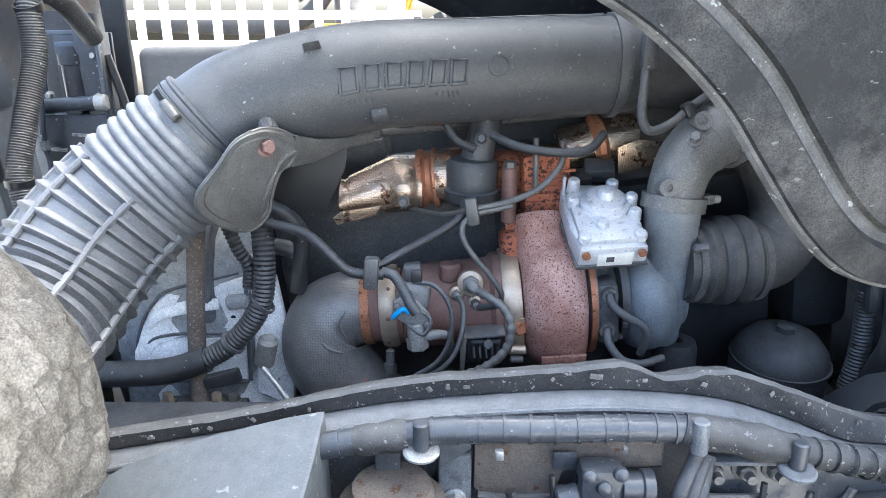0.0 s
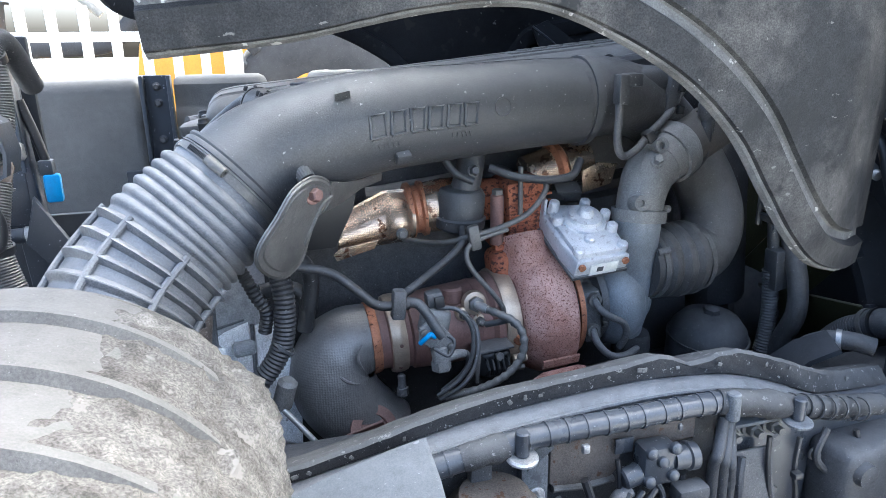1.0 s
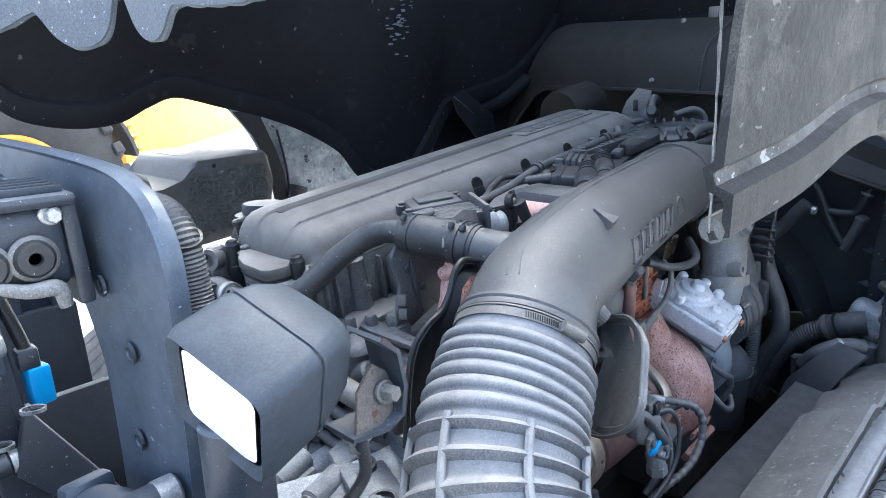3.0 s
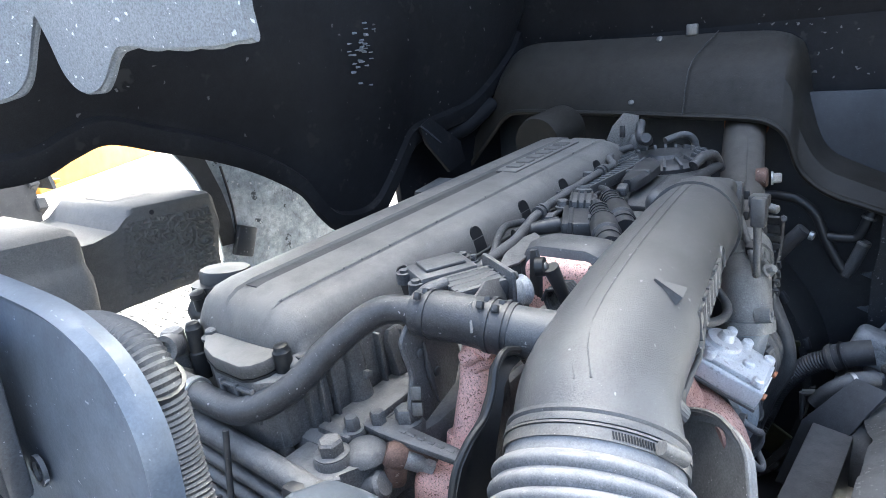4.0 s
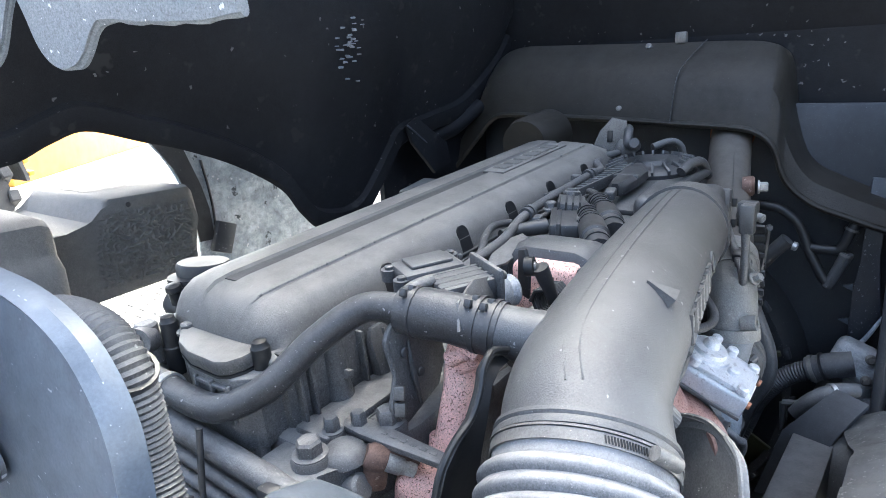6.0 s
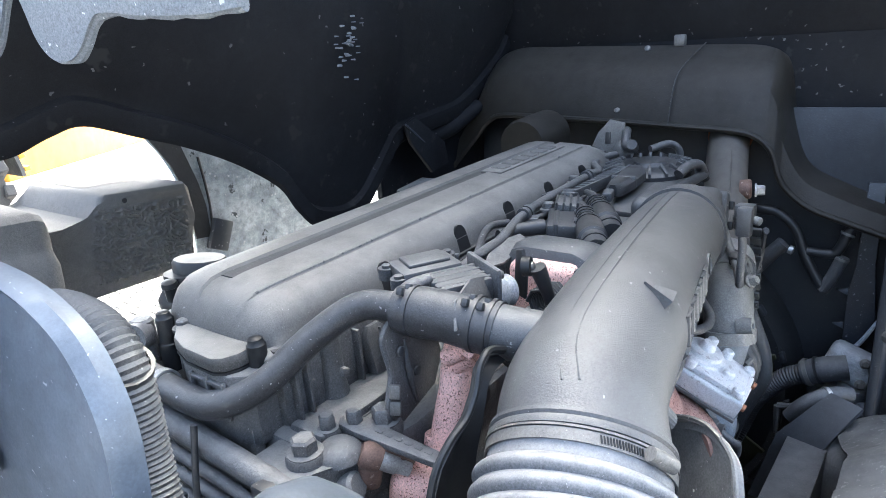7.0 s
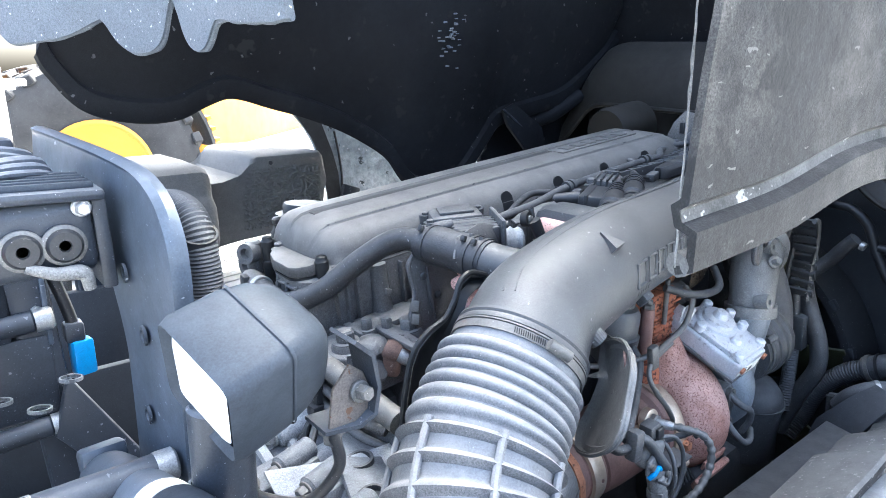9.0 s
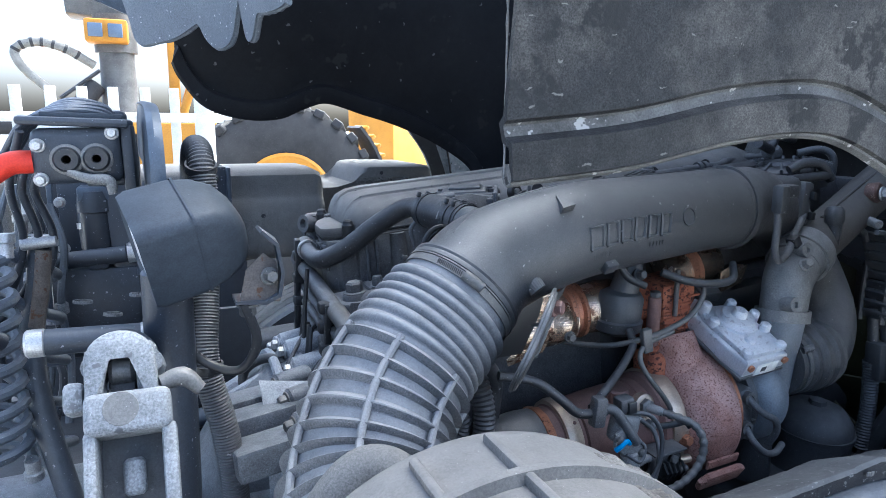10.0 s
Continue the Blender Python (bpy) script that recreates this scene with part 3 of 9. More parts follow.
part("stay", tube([(-1.7, 8.4, 2.0), (-1.3, 8.4, 2.3)], 0.02, 4, 8), "frame", crane)
part("base", block((4.6, 1.3, 0.85), pose(-3.3, 9.6, 0.95), 0.05), "yellow", crane)
part("undercarriage", block((4.6, 1.3, 0.52), pose(-3.3, 9.6, 0.26), 0.05), "frame", crane)
for k in range(4):
    part("flange", lathe((-4.6 + k * 0.85, 8.92, 1.05), (0, -1, 0), [(0, 0.2), (0.06, 0.2), (0.08, 0.15), (0.16, 0.14), (0.16, 0.05)], 20), "frame", crane)

# yellow counterweight edge further along the yard
solo("yellow_beam", block((13.0, 1.3, 2.4), pose(8.73, 21.20, 1.2, 0, 0, 45), 0.05), "yellow", (8.73, 21.2, 0), "long yellow steel beam lying on the pale yard", "beam")

# ---- grey moulded tank with strap brackets on the far side of the chassis ----
tank = thing("side_tank", (-0.6, 2.35, 1.0), "grey moulded plastic tank with black strap brackets", "tank")


def tank_body(x0, x1, y0, y1, z0, z1, name="body"):
    bm_ = block((x1 - x0, y1 - y0, z1 - z0), pose((x0 + x1) / 2, (y0 + y1) / 2, (z0 + z1) / 2), 0.035, 4)
    return part(name, bm_, "tank", tank)


tank_side = [(0.190, 1.602), (0.204, 1.585), (0.209, 1.50), (0.200, 1.42), (0.165, 1.362), (0.12, 1.345), (-0.11, 1.336), (-0.20, 1.325), (-0.26, 1.32), (-0.45, 1.32), (-0.45, 1.53), (-0.16, 1.53), (-0.105, 1.528), (-0.080, 1.538), (-0.066, 1.575), (-0.055, 1.596), (-0.040, 1.603)]
part("front_body", slab(tank_side, basis((0, 2.90, 0), (1, 0, 0), (0, 0, 1)), 0.44, 0.016), "tank", tank)
ridge_rows = []
for x, k in ((-0.235, 0.80), (-0.243, 0.93), (-0.262, 1.0), (-0.40, 1.0), (-0.535, 1.0)):
    ridge_rows.append([(x, 2.52 + (y - 2.52) * (0.6 + 0.4 * k), 1.46 + (z - 1.46) * k) for y, z in ((2.330, 1.315), (2.302, 1.335), (2.290, 1.37), (2.288, 1.44), (2.292, 1.490), (2.312, 1.512), (2.322, 1.525), (2.324, 1.560), (2.330, 1.588), (2.350, 1.603), (2.50, 1.607), (2.72, 1.604), (2.76, 1.58), (2.77, 1.32))])
part("ridge", loft(ridge_rows, ends=True), "tank", tank)
part("scuffed_skin", loft([[(x, y, 1.604 + 0.006 * max(0.0, noise.noise(Vector((x * 38, y * 38, 2.0))))) for x in np.linspace(-0.03, 0.12, 40)] for y in np.linspace(2.62, 2.89, 50)]), "tank", tank)
part("vent_hole", lathe((-0.44, 2.2875, 1.462), (0, -1, 0), [(0, 0.007), (0.001, 0.007), (0.001, 0.001)], 12), "black", tank)
tank_body(-1.02, -0.63, 2.30, 2.80, 0.90, 1.605, "body")
tank_body(-1.45, -1.12, 2.30, 2.80, 0.90, 1.600, "body")
for x in (-0.582, -1.07):
    br = part("strap_bracket", joined(block((0.012, 0.05, 0.62), pose(x - 0.040, 2.275, 1.31), 0.003), block((0.012, 0.05, 0.62), pose(x + 0.040, 2.275, 1.31), 0.003), block((0.088, 0.010, 0.62), pose(x, 2.295, 1.31), 0.003)), "blueblack", tank)
    for z in (1.585, 1.535, 1.42):
        part("bolt", hexbolt((x, 2.288, z), (0, -1, 0), 0.010), "iron", br)

# crinkled inner face of the tank and its small drain hole
face_rows = []
for i in range(110):
    row = []
    for j in range(90):
        u_, v_ = i / 109, j / 89
        z = 1.362 + 0.205 * v_
        left_ = -0.100 + 0.25 * max(0.0, z - 1.47)
        x = left_ + (0.192 - left_) * u_
        n_ = 1.0 - 4.0 * abs(noise.noise(Vector((x * 62, z * 80, 3.0)))) - 0.6 * abs(noise.noise(Vector((x * 150, z * 170, 9.0))))
        rim_ = min(1.0, 8 * u_, 8 * v_, 8 * (1 - u_), 8 * (1 - v_))
        row.append((x, 2.4605 - 0.0025 * rim_ - 0.0060 * min(1.0, 3 * rim_) * max(0.0, n_), z))
    face_rows.append(row)
part("crinkled_panel", loft(face_rows), "tank", tank, "crinkled dark grey end panel")
part("drain_hole", lathe((0.007, 2.4575, 1.578), (0, -1, 0), [(0, 0.007), (0.001, 0.007), (0.001, 0.001)], 12), "black", tank)

# worn inner mudguard plate beyond the tank
plate = thing("inner_mudguard", (0.2, 2.6, 1.3), "worn blue-grey inner mudguard plate with scuffs", "mudguard")
plate_o = spline([(0.128, 1.765), (0.17, 1.712), (0.209, 1.658), (0.243, 1.588), (0.266, 1.501), (0.285, 1.4), (0.297, 1.274), (0.473, 1.199), (0.75, 1.199), (0.8, 1.35), (0.725, 1.476), (0.524, 1.627), (0.323, 1.752), (0.128, 1.765)], 3)[:-1]
part("plate", slab([(x, z) for x, z in plate_o], basis((0, 2.60, 0), (1, 0, 0), (0, 0, 1)), 0.010, 0.002), "scuffed", plate)
part("edge_strip", loft([[(x, 2.585, z) for x, z in [(0.159, 1.727), (0.197, 1.674), (0.222, 1.639), (0.247, 1.583), (0.266, 1.501), (0.279, 1.4)]], [(x, 2.580, z) for x, z in [(0.247, 1.727), (0.266, 1.677), (0.285, 1.627), (0.304, 1.576), (0.323, 1.501), (0.329, 1.4)]]], thick=0.006), "frame", plate, "dark folded edge of the plate")
part("crack", tube([(0.321, 2.588, 1.652), (0.335, 2.588, 1.576), (0.344, 2.588, 1.501), (0.345, 2.588, 1.438)], 0.004, 6, 6), "black", plate)
part("hole", lathe((0.379, 2.589, 1.369), (0, -1, 0), [(0, 0.018), (0.001, 0.018), (0.001, 0.001)], 14), "black", plate)
part("bracket", block((0.07, 0.025, 0.10), pose(0.357, 2.57, 1.4, 0, 20, 0), 0.006), "blueblack", plate)

# far front wheel with pale dusty tread
def road_wheel(y, out, label):
    """A tyre with five pale ribs between dark grooves on a steel rim; out is +1 or -1, the side of the rim's dish."""
    w_ = thing("truck_wheel", (-0.1, y, 0.0), label, "wheel")
    tyre_ = part("tyre", lathe((-0.1, y, 0.60), (0, 1, 0), [(-0.15, 0.36), (-0.16, 0.50), (-0.155, 0.56), (-0.14, 0.585), (0.14, 0.585), (0.155, 0.56), (0.16, 0.50), (0.15, 0.36)], 72), "tyre", w_)
    for k in range(5):
        c = -0.113 + k * 0.0565
        part("tread_rib", lathe((-0.1, y + c, 0.60), (0, 1, 0), [(-0.024, 0.584), (-0.0225, 0.600), (0.0225, 0.600), (0.024, 0.584)], 72, caps=False), "whitetyre", tyre_, "pale dusty tread rib")
    part("rim", lathe((-0.1, y - 0.12 * out, 0.60), (0, out, 0), [(0, 0.37), (0.02, 0.32), (0.06, 0.29), (0.07, 0.1), (0.02, 0.09), (0.02, 0.01)], 32), "dullsteel", w_)


road_wheel(2.46, 1, "front wheel with pale dusty grooved tread under the far arch")
solo("wheel_arch_panel", block((0.20, 0.03, 0.62), pose(-0.60, 2.26, 1.02), 0.006), "shroud", (-0.60, 2.26, 0.71), "dark splash panel behind the far front wheel", "panel")

# ---- tilted cab: arch, underside, felt, tunnel cowl, mudguard ----
arch_xz = spline([(-0.68, 1.90), (-0.662, 1.858), (-0.610, 1.795), (-0.52, 1.768), (-0.434, 1.770), (-0.37, 1.796), (-0.305, 1.812), (-0.206, 1.784), (-0.115, 1.757), (0.0, 1.710), (0.113, 1.641), (0.165, 1.575), (0.215, 1.53), (0.30, 1.515), (0.37, 1.535), (0.439, 1.602), (0.486, 1.656), (0.538, 1.704), (0.666, 1.728), (0.837, 1.766), (1.03, 1.885), (1.10, 1.96)], 6)
rows_ = []
for inset, lift in ((0.0, 0.0), (-0.004, 0.006), (-0.004, 0.030), (0.012, 0.040), (0.010, 0.07)):
    rows_.append([(x, 1.95 + inset, z + lift) for x, z in arch_xz])
for k, zz in enumerate((0.12, 0.3, 0.5, 0.7, 0.85, 1.0)):
    rows_.append([(x, 1.95 - 0.10 * zz ** 0.6 + 0.012 * math.sin(5 * x + 3 * k), z + 0.07 + (2.65 - z) * zz) for x, z in arch_xz])
cab = thing("tilted_cab", (0.2, 1.4, 2.3), "black underside of the tilted driver cab with far wheel arch", "truck cab")
part("wheel_arch", loft(rows_, thick=0.012), "cabblack", cab, "black plastic wheel arch liner")
part("underside", loft([[(x, y, z) for x, z in ((1.14, 1.90), (1.08, 2.1), (1.0, 2.4), (0.90, 2.8), (0.80, 3.3), (0.70, 3.8))] for y in np.linspace(0.45, 2.04, 12)], thick=0.02), "cabblack", cab)
part("bulkhead", loft([[(1.12 + 0.02 * (z < 1.4), y, z) for z in (0.9, 1.35, 1.6, 1.95)] for y in np.linspace(0.30, 2.05, 12)], thick=0.02), "cabblack", cab)
# cab shell built to block the sun from the engine
part("roof_side", block((2.2, 0.05, 2.4), pose(1.35, 2.12, 2.9), 0.03), "blueblack", cab)
part("roof_side", block((1.7, 0.05, 2.4), pose(1.75, 0.42, 3.05), 0.03), "blueblack", cab)
part("roof_top", block((0.05, 1.75, 3.0), pose(2.4, 1.27, 2.9), 0.03), "blueblack", cab)
part("side_panel", slab([(0.0, 0.0), (0.225, -0.098), (0.235, 1.2), (-0.35, 1.2), (-0.35, 0.12)], basis((-0.85, 2.30, 2.077), (1, 0, 0), (0, 0, 1)), 0.02, 0.004), "bluegrey", cab, "blue-grey cab side panel")
# unseen block beside the cab, added and widened to shade the tank
part("tank_sun_block", block((2.4, 0.95, 1.2), pose(1.15, 2.535, 2.82), 0.03), "blueblack", cab)
part("hanger_beam", block((0.06, 1.2, 0.08), pose(-0.57, 1.48, 2.31), 0.01), "blueblack", cab)

mount_o = [(0.56, 1.40), (1.25, 1.40), (1.25, 2.1), (0.44, 2.1), (0.455, 1.665), (0.50, 1.668), (0.530, 1.695), (0.553, 1.62), (0.52, 1.60), (0.53, 1.52)]
mount = thing("cab_mount", (0.85, 2.03, 1.4), "dark cab mount plate with brackets beyond the engine", "bracket")
part("plate", slab(mount_o, basis((0, 2.03, 0), (1, 0, 0), (0, 0, 1)), 0.02, 0.003), "cabblack", mount)
part("bracket", slab([(0, 0), (0.05, 0.02), (0.17, -0.06), (0.18, -0.12), (0.10, -0.14), (0.02, -0.05)], basis((0.53, 1.93, 1.745), (1, 0, 0), (0, 0.1, 1)), 0.012, 0.003), "cabblack", mount)
part("bracket_edge", tube([(0.53, 1.915, 1.748), (0.60, 1.915, 1.70), (0.70, 1.92, 1.625)], 0.003, 4, 6), "blueblack", mount)
for x, z in ((0.74, 1.74), (0.82, 1.71), (0.86, 1.79)):
    part("mount_bolt", hexbolt((x, 1.99, z), (0, -1, 0), 0.014, 0.012), "iron", mount)
part("mount_arm", tube([(0.66, 1.98, 1.69), (0.78, 1.96, 1.72), (0.90, 1.93, 1.78)], [0.022, 0.03, 0.022], 6, 12), "cabblack", mount)
part("rest", block((0.12, 0.08, 0.10), pose(0.52, 1.86, 1.545, 0, -10, 0), 0.012), "frame", mount)

# chipped spots on the arch liner
rng = random.Random(31)
for k in range(34):
    fx, fz = rng.gauss(0.278, 0.020), rng.gauss(1.948, 0.030)
    part("chip", lathe((fx, 1.872 - 0.10 * (fz - 1.948), fz), (0, -1, 0), [(0, 0.0008 + 0.0026 * rng.random()), (0.012, 0.0006 + 0.0022 * rng.random())], 7), "felt", cab)

# felt sheet with a scalloped lower edge
felt_edge = spline([(1.157, 1.928), (1.20, 1.926), (1.27, 1.930), (1.325, 1.936), (1.345, 1.928), (1.362, 1.910), (1.380, 1.899), (1.405, 1.899), (1.425, 1.915), (1.440, 1.95), (1.455, 1.975), (1.470, 1.955), (1.490, 1.915), (1.515, 1.899), (1.548, 1.899), (1.572, 1.915), (1.592, 1.945), (1.606, 1.945), (1.65, 1.925), (1.70, 1.916), (1.725, 1.918), (1.735, 1.96), (1.75, 2.02)], 5)
felt_x = [(-0.556 - 0.10 * (y - 1.40) - 1.5 * max(0.0, y - 1.40) ** 2, y) for y, z in felt_edge]
part("felt_lining", loft([[(x, y, z), (x - 0.003, y, z + 0.02), (x - 0.008, y, 0.5 * z + 1.1), (x - 0.02, y, 2.28)] for (x, y), (_, z) in zip(felt_x, felt_edge)], thick=0.012), "felt", cab, "grey felt insulation sheet with scalloped edge")
part("felt_fluff", tube([(x - 0.004, y, z + 0.001 * math.sin(150 * y)) for (x, y), (_, z) in zip(felt_x, felt_edge)], [0.004, 0.0055, 0.004, 0.006, 0.0045, 0.005], sides=7, raw=True), "felt", cab)

# rubber cowl over the front of the engine
lip = spline([(0.88, 2.037, 1.563), (0.88, 1.919, 1.690), (0.88, 1.875, 1.735), (0.88, 1.813, 1.753), (0.88, 1.624, 1.746), (0.88, 1.455, 1.739), (0.88, 1.302, 1.730), (0.88, 1.164, 1.722), (0.88, 1.108, 1.708), (0.88, 1.072, 1.674), (0.88, 1.042, 1.600), (0.88, 0.985, 1.550), (0.88, 0.907, 1.522), (0.88, 0.80, 1.49)], 6)
top = spline([(1.02, 2.05, 1.66), (1.02, 1.985, 1.80), (1.02, 1.938, 1.905), (1.02, 1.853, 1.948), (1.02, 1.696, 1.947), (1.02, 1.50, 1.940), (1.02, 1.35, 1.935), (1.02, 1.213, 1.931), (1.02, 1.122, 1.920), (1.02, 1.085, 1.885), (1.02, 1.058, 1.750), (1.02, 1.015, 1.640), (1.02, 0.931, 1.592), (1.02, 0.82, 1.55)], 6)
mid = [(0.5 * a + 0.5 * b) + np.array((-0.045, 0, 0.012)) for a, b in zip(lip, top)]
upper = [0.2 * a + 0.8 * b + np.array((-0.03, 0, 0.002)) for a, b in zip(lip, top)]
back = [b + np.array((0.16, 0, -0.02)) for b in top]
cowl = thing("tunnel_cowl", (0.9, 1.45, 1.75), "dusty black rubber cowl arched over the engine front", "cover")
part("cowl_skin", loft([lip, mid, upper, top, back], thick=0.008), "cowl", cowl)
ci = 36
part("seam", tube([np.array(q[ci]) + np.array((-0.006, 0.02 - 0.03 * k, 0.003)) for k, q in enumerate((lip, mid, upper, top))], 0.0016, 4, 6), "black", cowl)
for p in ((1.000, 1.432, 1.930), (0.952, 1.452, 1.862), (0.888, 1.466, 1.770)):
    part("screw", lathe(p, (-0.8, 0, 0.55), [(-0.006, 0.0085), (0.002, 0.0085), (0.004, 0.005)], 14), "dullsteel", cowl)
part("lip_bead", tube([np.array(q) for q in lip[::2]], 0.008, 3, 8), "cowl", cowl)
part("top_tab", block((0.02, 0.03, 0.03), Matrix.Translation(Vector(top[ci]) + Vector((0, 0, 0.012))), 0.004), "dullsteel", cowl)

# muddy mudguard skirt on the near side
low = spline([(-0.402, 0.725, 1.700), (-0.26, 0.715, 1.715), (-0.12, 0.71, 1.742), (0.0, 0.70, 1.748), (0.10, 0.695, 1.715), (0.20, 0.69, 1.66), (0.28, 0.69, 1.59), (0.335, 0.695, 1.52), (0.39, 0.70, 1.45), (0.45, 0.715, 1.40), (0.53, 0.745, 1.37), (0.60, 0.785, 1.36)], 6)
tan_ = np.gradient(np.array(low), axis=0)
ups = []
for t in tan_:
    t = t / np.linalg.norm(t)
    u = np.array((-t[2], 0, t[0]))
    ups.append(u / np.linalg.norm(u))


def skirt(k, out):
    return [p + u * k + np.array((0, out, 0)) for p, u in zip(low, ups)]


def skirt_top(z, out):
    return [np.array((p[0] + 0.25 * max(0, u[0]) * (z - p[2]), p[1] + out, z)) for p, u in zip(low, ups)]


fender = thing("cab_mudguard", (0.1, 0.7, 1.9), "mud-caked black plastic mudguard skirt of the cab", "mudguard")
part("skin", loft([skirt(0.0, 0.0), skirt(0.004, -0.012), skirt(0.03, -0.014), skirt(0.036, 0.0), skirt(0.055, 0.004), skirt(0.062, -0.006), skirt_top(1.86, -0.01), skirt_top(1.95, -0.02), skirt_top(2.25, -0.07)], thick=0.008), "fender", fender)
part("rolled_lip", tube([p + np.array((0, -0.004, 0.002)) for p in low[::3]], 0.012, 3, 8), "fenderlip", fender)
part("lip_band", loft([skirt(0.006, -0.016), skirt(0.012, -0.019), skirt(0.026, -0.019), skirt(0.031, -0.015)], thick=0.003), "fenderlip", fender)
part("lip_channel", loft([skirt(0.033, -0.012), skirt(0.038, -0.006), skirt(0.052, -0.003), skirt(0.058, -0.008)], thick=0.003), "fenderlip", fender)
part("crease", tube([p + np.array((0, -0.004, 0.0)) for p in skirt(0.059, -0.004)[::3]], 0.0045, 3, 7), "fender", fender)
edge = [(-0.404, 0.722, z) for z in np.linspace(1.70, 2.25, 45)]
part("frayed_edge", tube([(x, y + 0.0004 * math.sin(k * 2.3), z) for k, (x, y, z) in enumerate(edge)], [0.0009 + 0.0010 * abs(math.sin(k * 1.7) * math.sin(k * 0.37)) for k in range(45)], sides=6, raw=True), "frayed", fender)

# ---- engine ----
SLOPE = math.degrees(math.atan(0.098))
ENG = pose(-0.41, 0, 1.545, 0, -SLOPE, 0)


def eng(x, y, z):
    """A place in the engine's own axes (x along the crankshaft from its rear face, z from the cover's seam)."""
    return ENG @ Vector((x, y, z))


engine = thing("engine", (0.1, 1.5, 0.9), "dusty grey six-cylinder truck diesel engine", "engine")


YC = 1.49
COVER_SECTION = ((-0.134, -0.020), (-0.134, -0.010), (-0.130, -0.006), (-0.1275, 0.004), (-0.123, 0.022), (-0.114, 0.039), (-0.100, 0.050), (-0.082, 0.0560), (-0.0745, 0.0572), (-0.0715, 0.0605), (-0.067, 0.0612), (-0.035, 0.0635), (-0.004, 0.0655), (-0.001, 0.0612), (0.028, 0.0612), (0.031, 0.0660),
                 (0.062, 0.066), (0.086, 0.061), (0.100, 0.049), (0.112, 0.026), (0.122, 0.006), (0.130, -0.006), (0.134, -0.010), (0.134, -0.020))


def section_row(x, tall, wide, flange=1.0):
    """The cover's section at x; tall scales what stands above the flange, wide narrows the body."""
    out = []
    for a_, h_ in COVER_SECTION:
        body = h_ > 0.0
        out.append(eng(x, YC + a_ * (wide if body else 1.0) * flange, -0.004 + (h_ + 0.004) * tall if body else h_))
    return out


cover_rows = [section_row(0.010, 0.03, 0.72, 0.86), section_row(0.014, 0.26, 0.74, 0.92), section_row(0.018, 0.42, 0.80), section_row(0.026, 0.66, 0.88), section_row(0.038, 0.85, 0.94), section_row(0.056, 0.96, 0.98), section_row(0.085, 1.0, 1.0),
              section_row(0.4, 1.0, 1.0), section_row(0.8, 1.0, 1.0), section_row(1.02, 1.0, 1.0), section_row(1.05, 0.9, 0.97), section_row(1.07, 0.5, 0.94), section_row(1.08, 0.05, 0.94)]
cover = part("valve_cover", loft(cover_rows, ends=True), "cover", engine, "dusty dark grey valve cover")
# thin pale bead that paints the crease's highlight onto the cover
part("crease", tube([eng(0.032, YC - 0.064, 0.042), eng(0.046, YC - 0.067, 0.0535), eng(0.075, YC - 0.0705, 0.0600), eng(0.2, YC - 0.0712, 0.0606), eng(0.5, YC - 0.0712, 0.0606), eng(1.0, YC - 0.0712, 0.0606)], 0.0021, 4, 6), "creaseglint", cover)
# strip on the groove floor, shade painted in by its darker colour
part("groove", block((0.66, 0.028, 0.002), ENG @ pose(0.40, YC + 0.0135, 0.0612), 0.0005), "groove", cover, "groove along the crest with its shade in a darker colour")
part("badge_plate", block((0.28, 0.05, 0.006), ENG @ pose(0.84, YC - 0.012, 0.064), 0.002), "cover", cover)
for k in range(6):
    part("badge_bar", block((0.028, 0.034, 0.006), ENG @ pose(0.74 + 0.04 * k, YC - 0.012, 0.068), 0.004), "tank", cover)
for x in (0.245, 0.435, 0.59, 0.745, 0.90):
    arch_o = [(-0.015, -0.030), (0.015, -0.030)] + [(0.015 * math.cos(radians(w)), 0.010 + 0.016 * math.sin(radians(w))) for w in range(0, 181, 15)]
    part("bolt_recess", slab(arch_o, ENG @ basis((x, YC - 0.1195, 0.016), (1, 0, 0), (0, 0.28, 0.96)), 0.005), "capblack", cover)
    part("bolt", hexbolt(eng(x - 0.03, YC - 0.131, -0.010), ENG.to_3x3() @ Vector((0, 0, 1)), 0.006, 0.01), "iron", cover)
for x, y in ((0.004, YC + 0.085), (0.014, YC - 0.107)):
    stud = part("stud", lathe(eng(x, y, -0.066), ENG.to_3x3() @ Vector((0, 0, 1)), [(0, 0.015), (0.040, 0.015), (0.042, 0.0128), (0.072, 0.0122), (0.078, 0.0125), (0.080, 0.0105), (0.086, 0.0095), (0.088, 0.006)], 16), "capblack", engine)
part("stud", joined(lathe(eng(0.010, YC + 0.048, -0.06), ENG.to_3x3() @ Vector((0, 0, 1)), [(0, 0.014), (0.056, 0.013), (0.060, 0.0155), (0.064, 0.0155)], 16), lathe(eng(0.010, YC + 0.048, 0.003), ENG.to_3x3() @ Vector((0, 0, 1)), [(0, 0.0095), (0.010, 0.0095), (0.012, 0.007)], 6)), "iron", engine)
part("solenoid_eye", lathe(eng(-0.015, YC + 0.115, -0.012), (-1, -0.5, 0.1), [(0, 0.020), (0.024, 0.020), (0.024, 0.011), (0.012, 0.010), (0.012, 0.001)], 22), "iron", engine)
pad_o = [(-0.036, 1.410), (-0.034, 1.470), (-0.022, 1.510), (0.0, 1.540), (0.03, 1.552), (0.03, 1.388), (-0.010, 1.388), (-0.028, 1.396)]
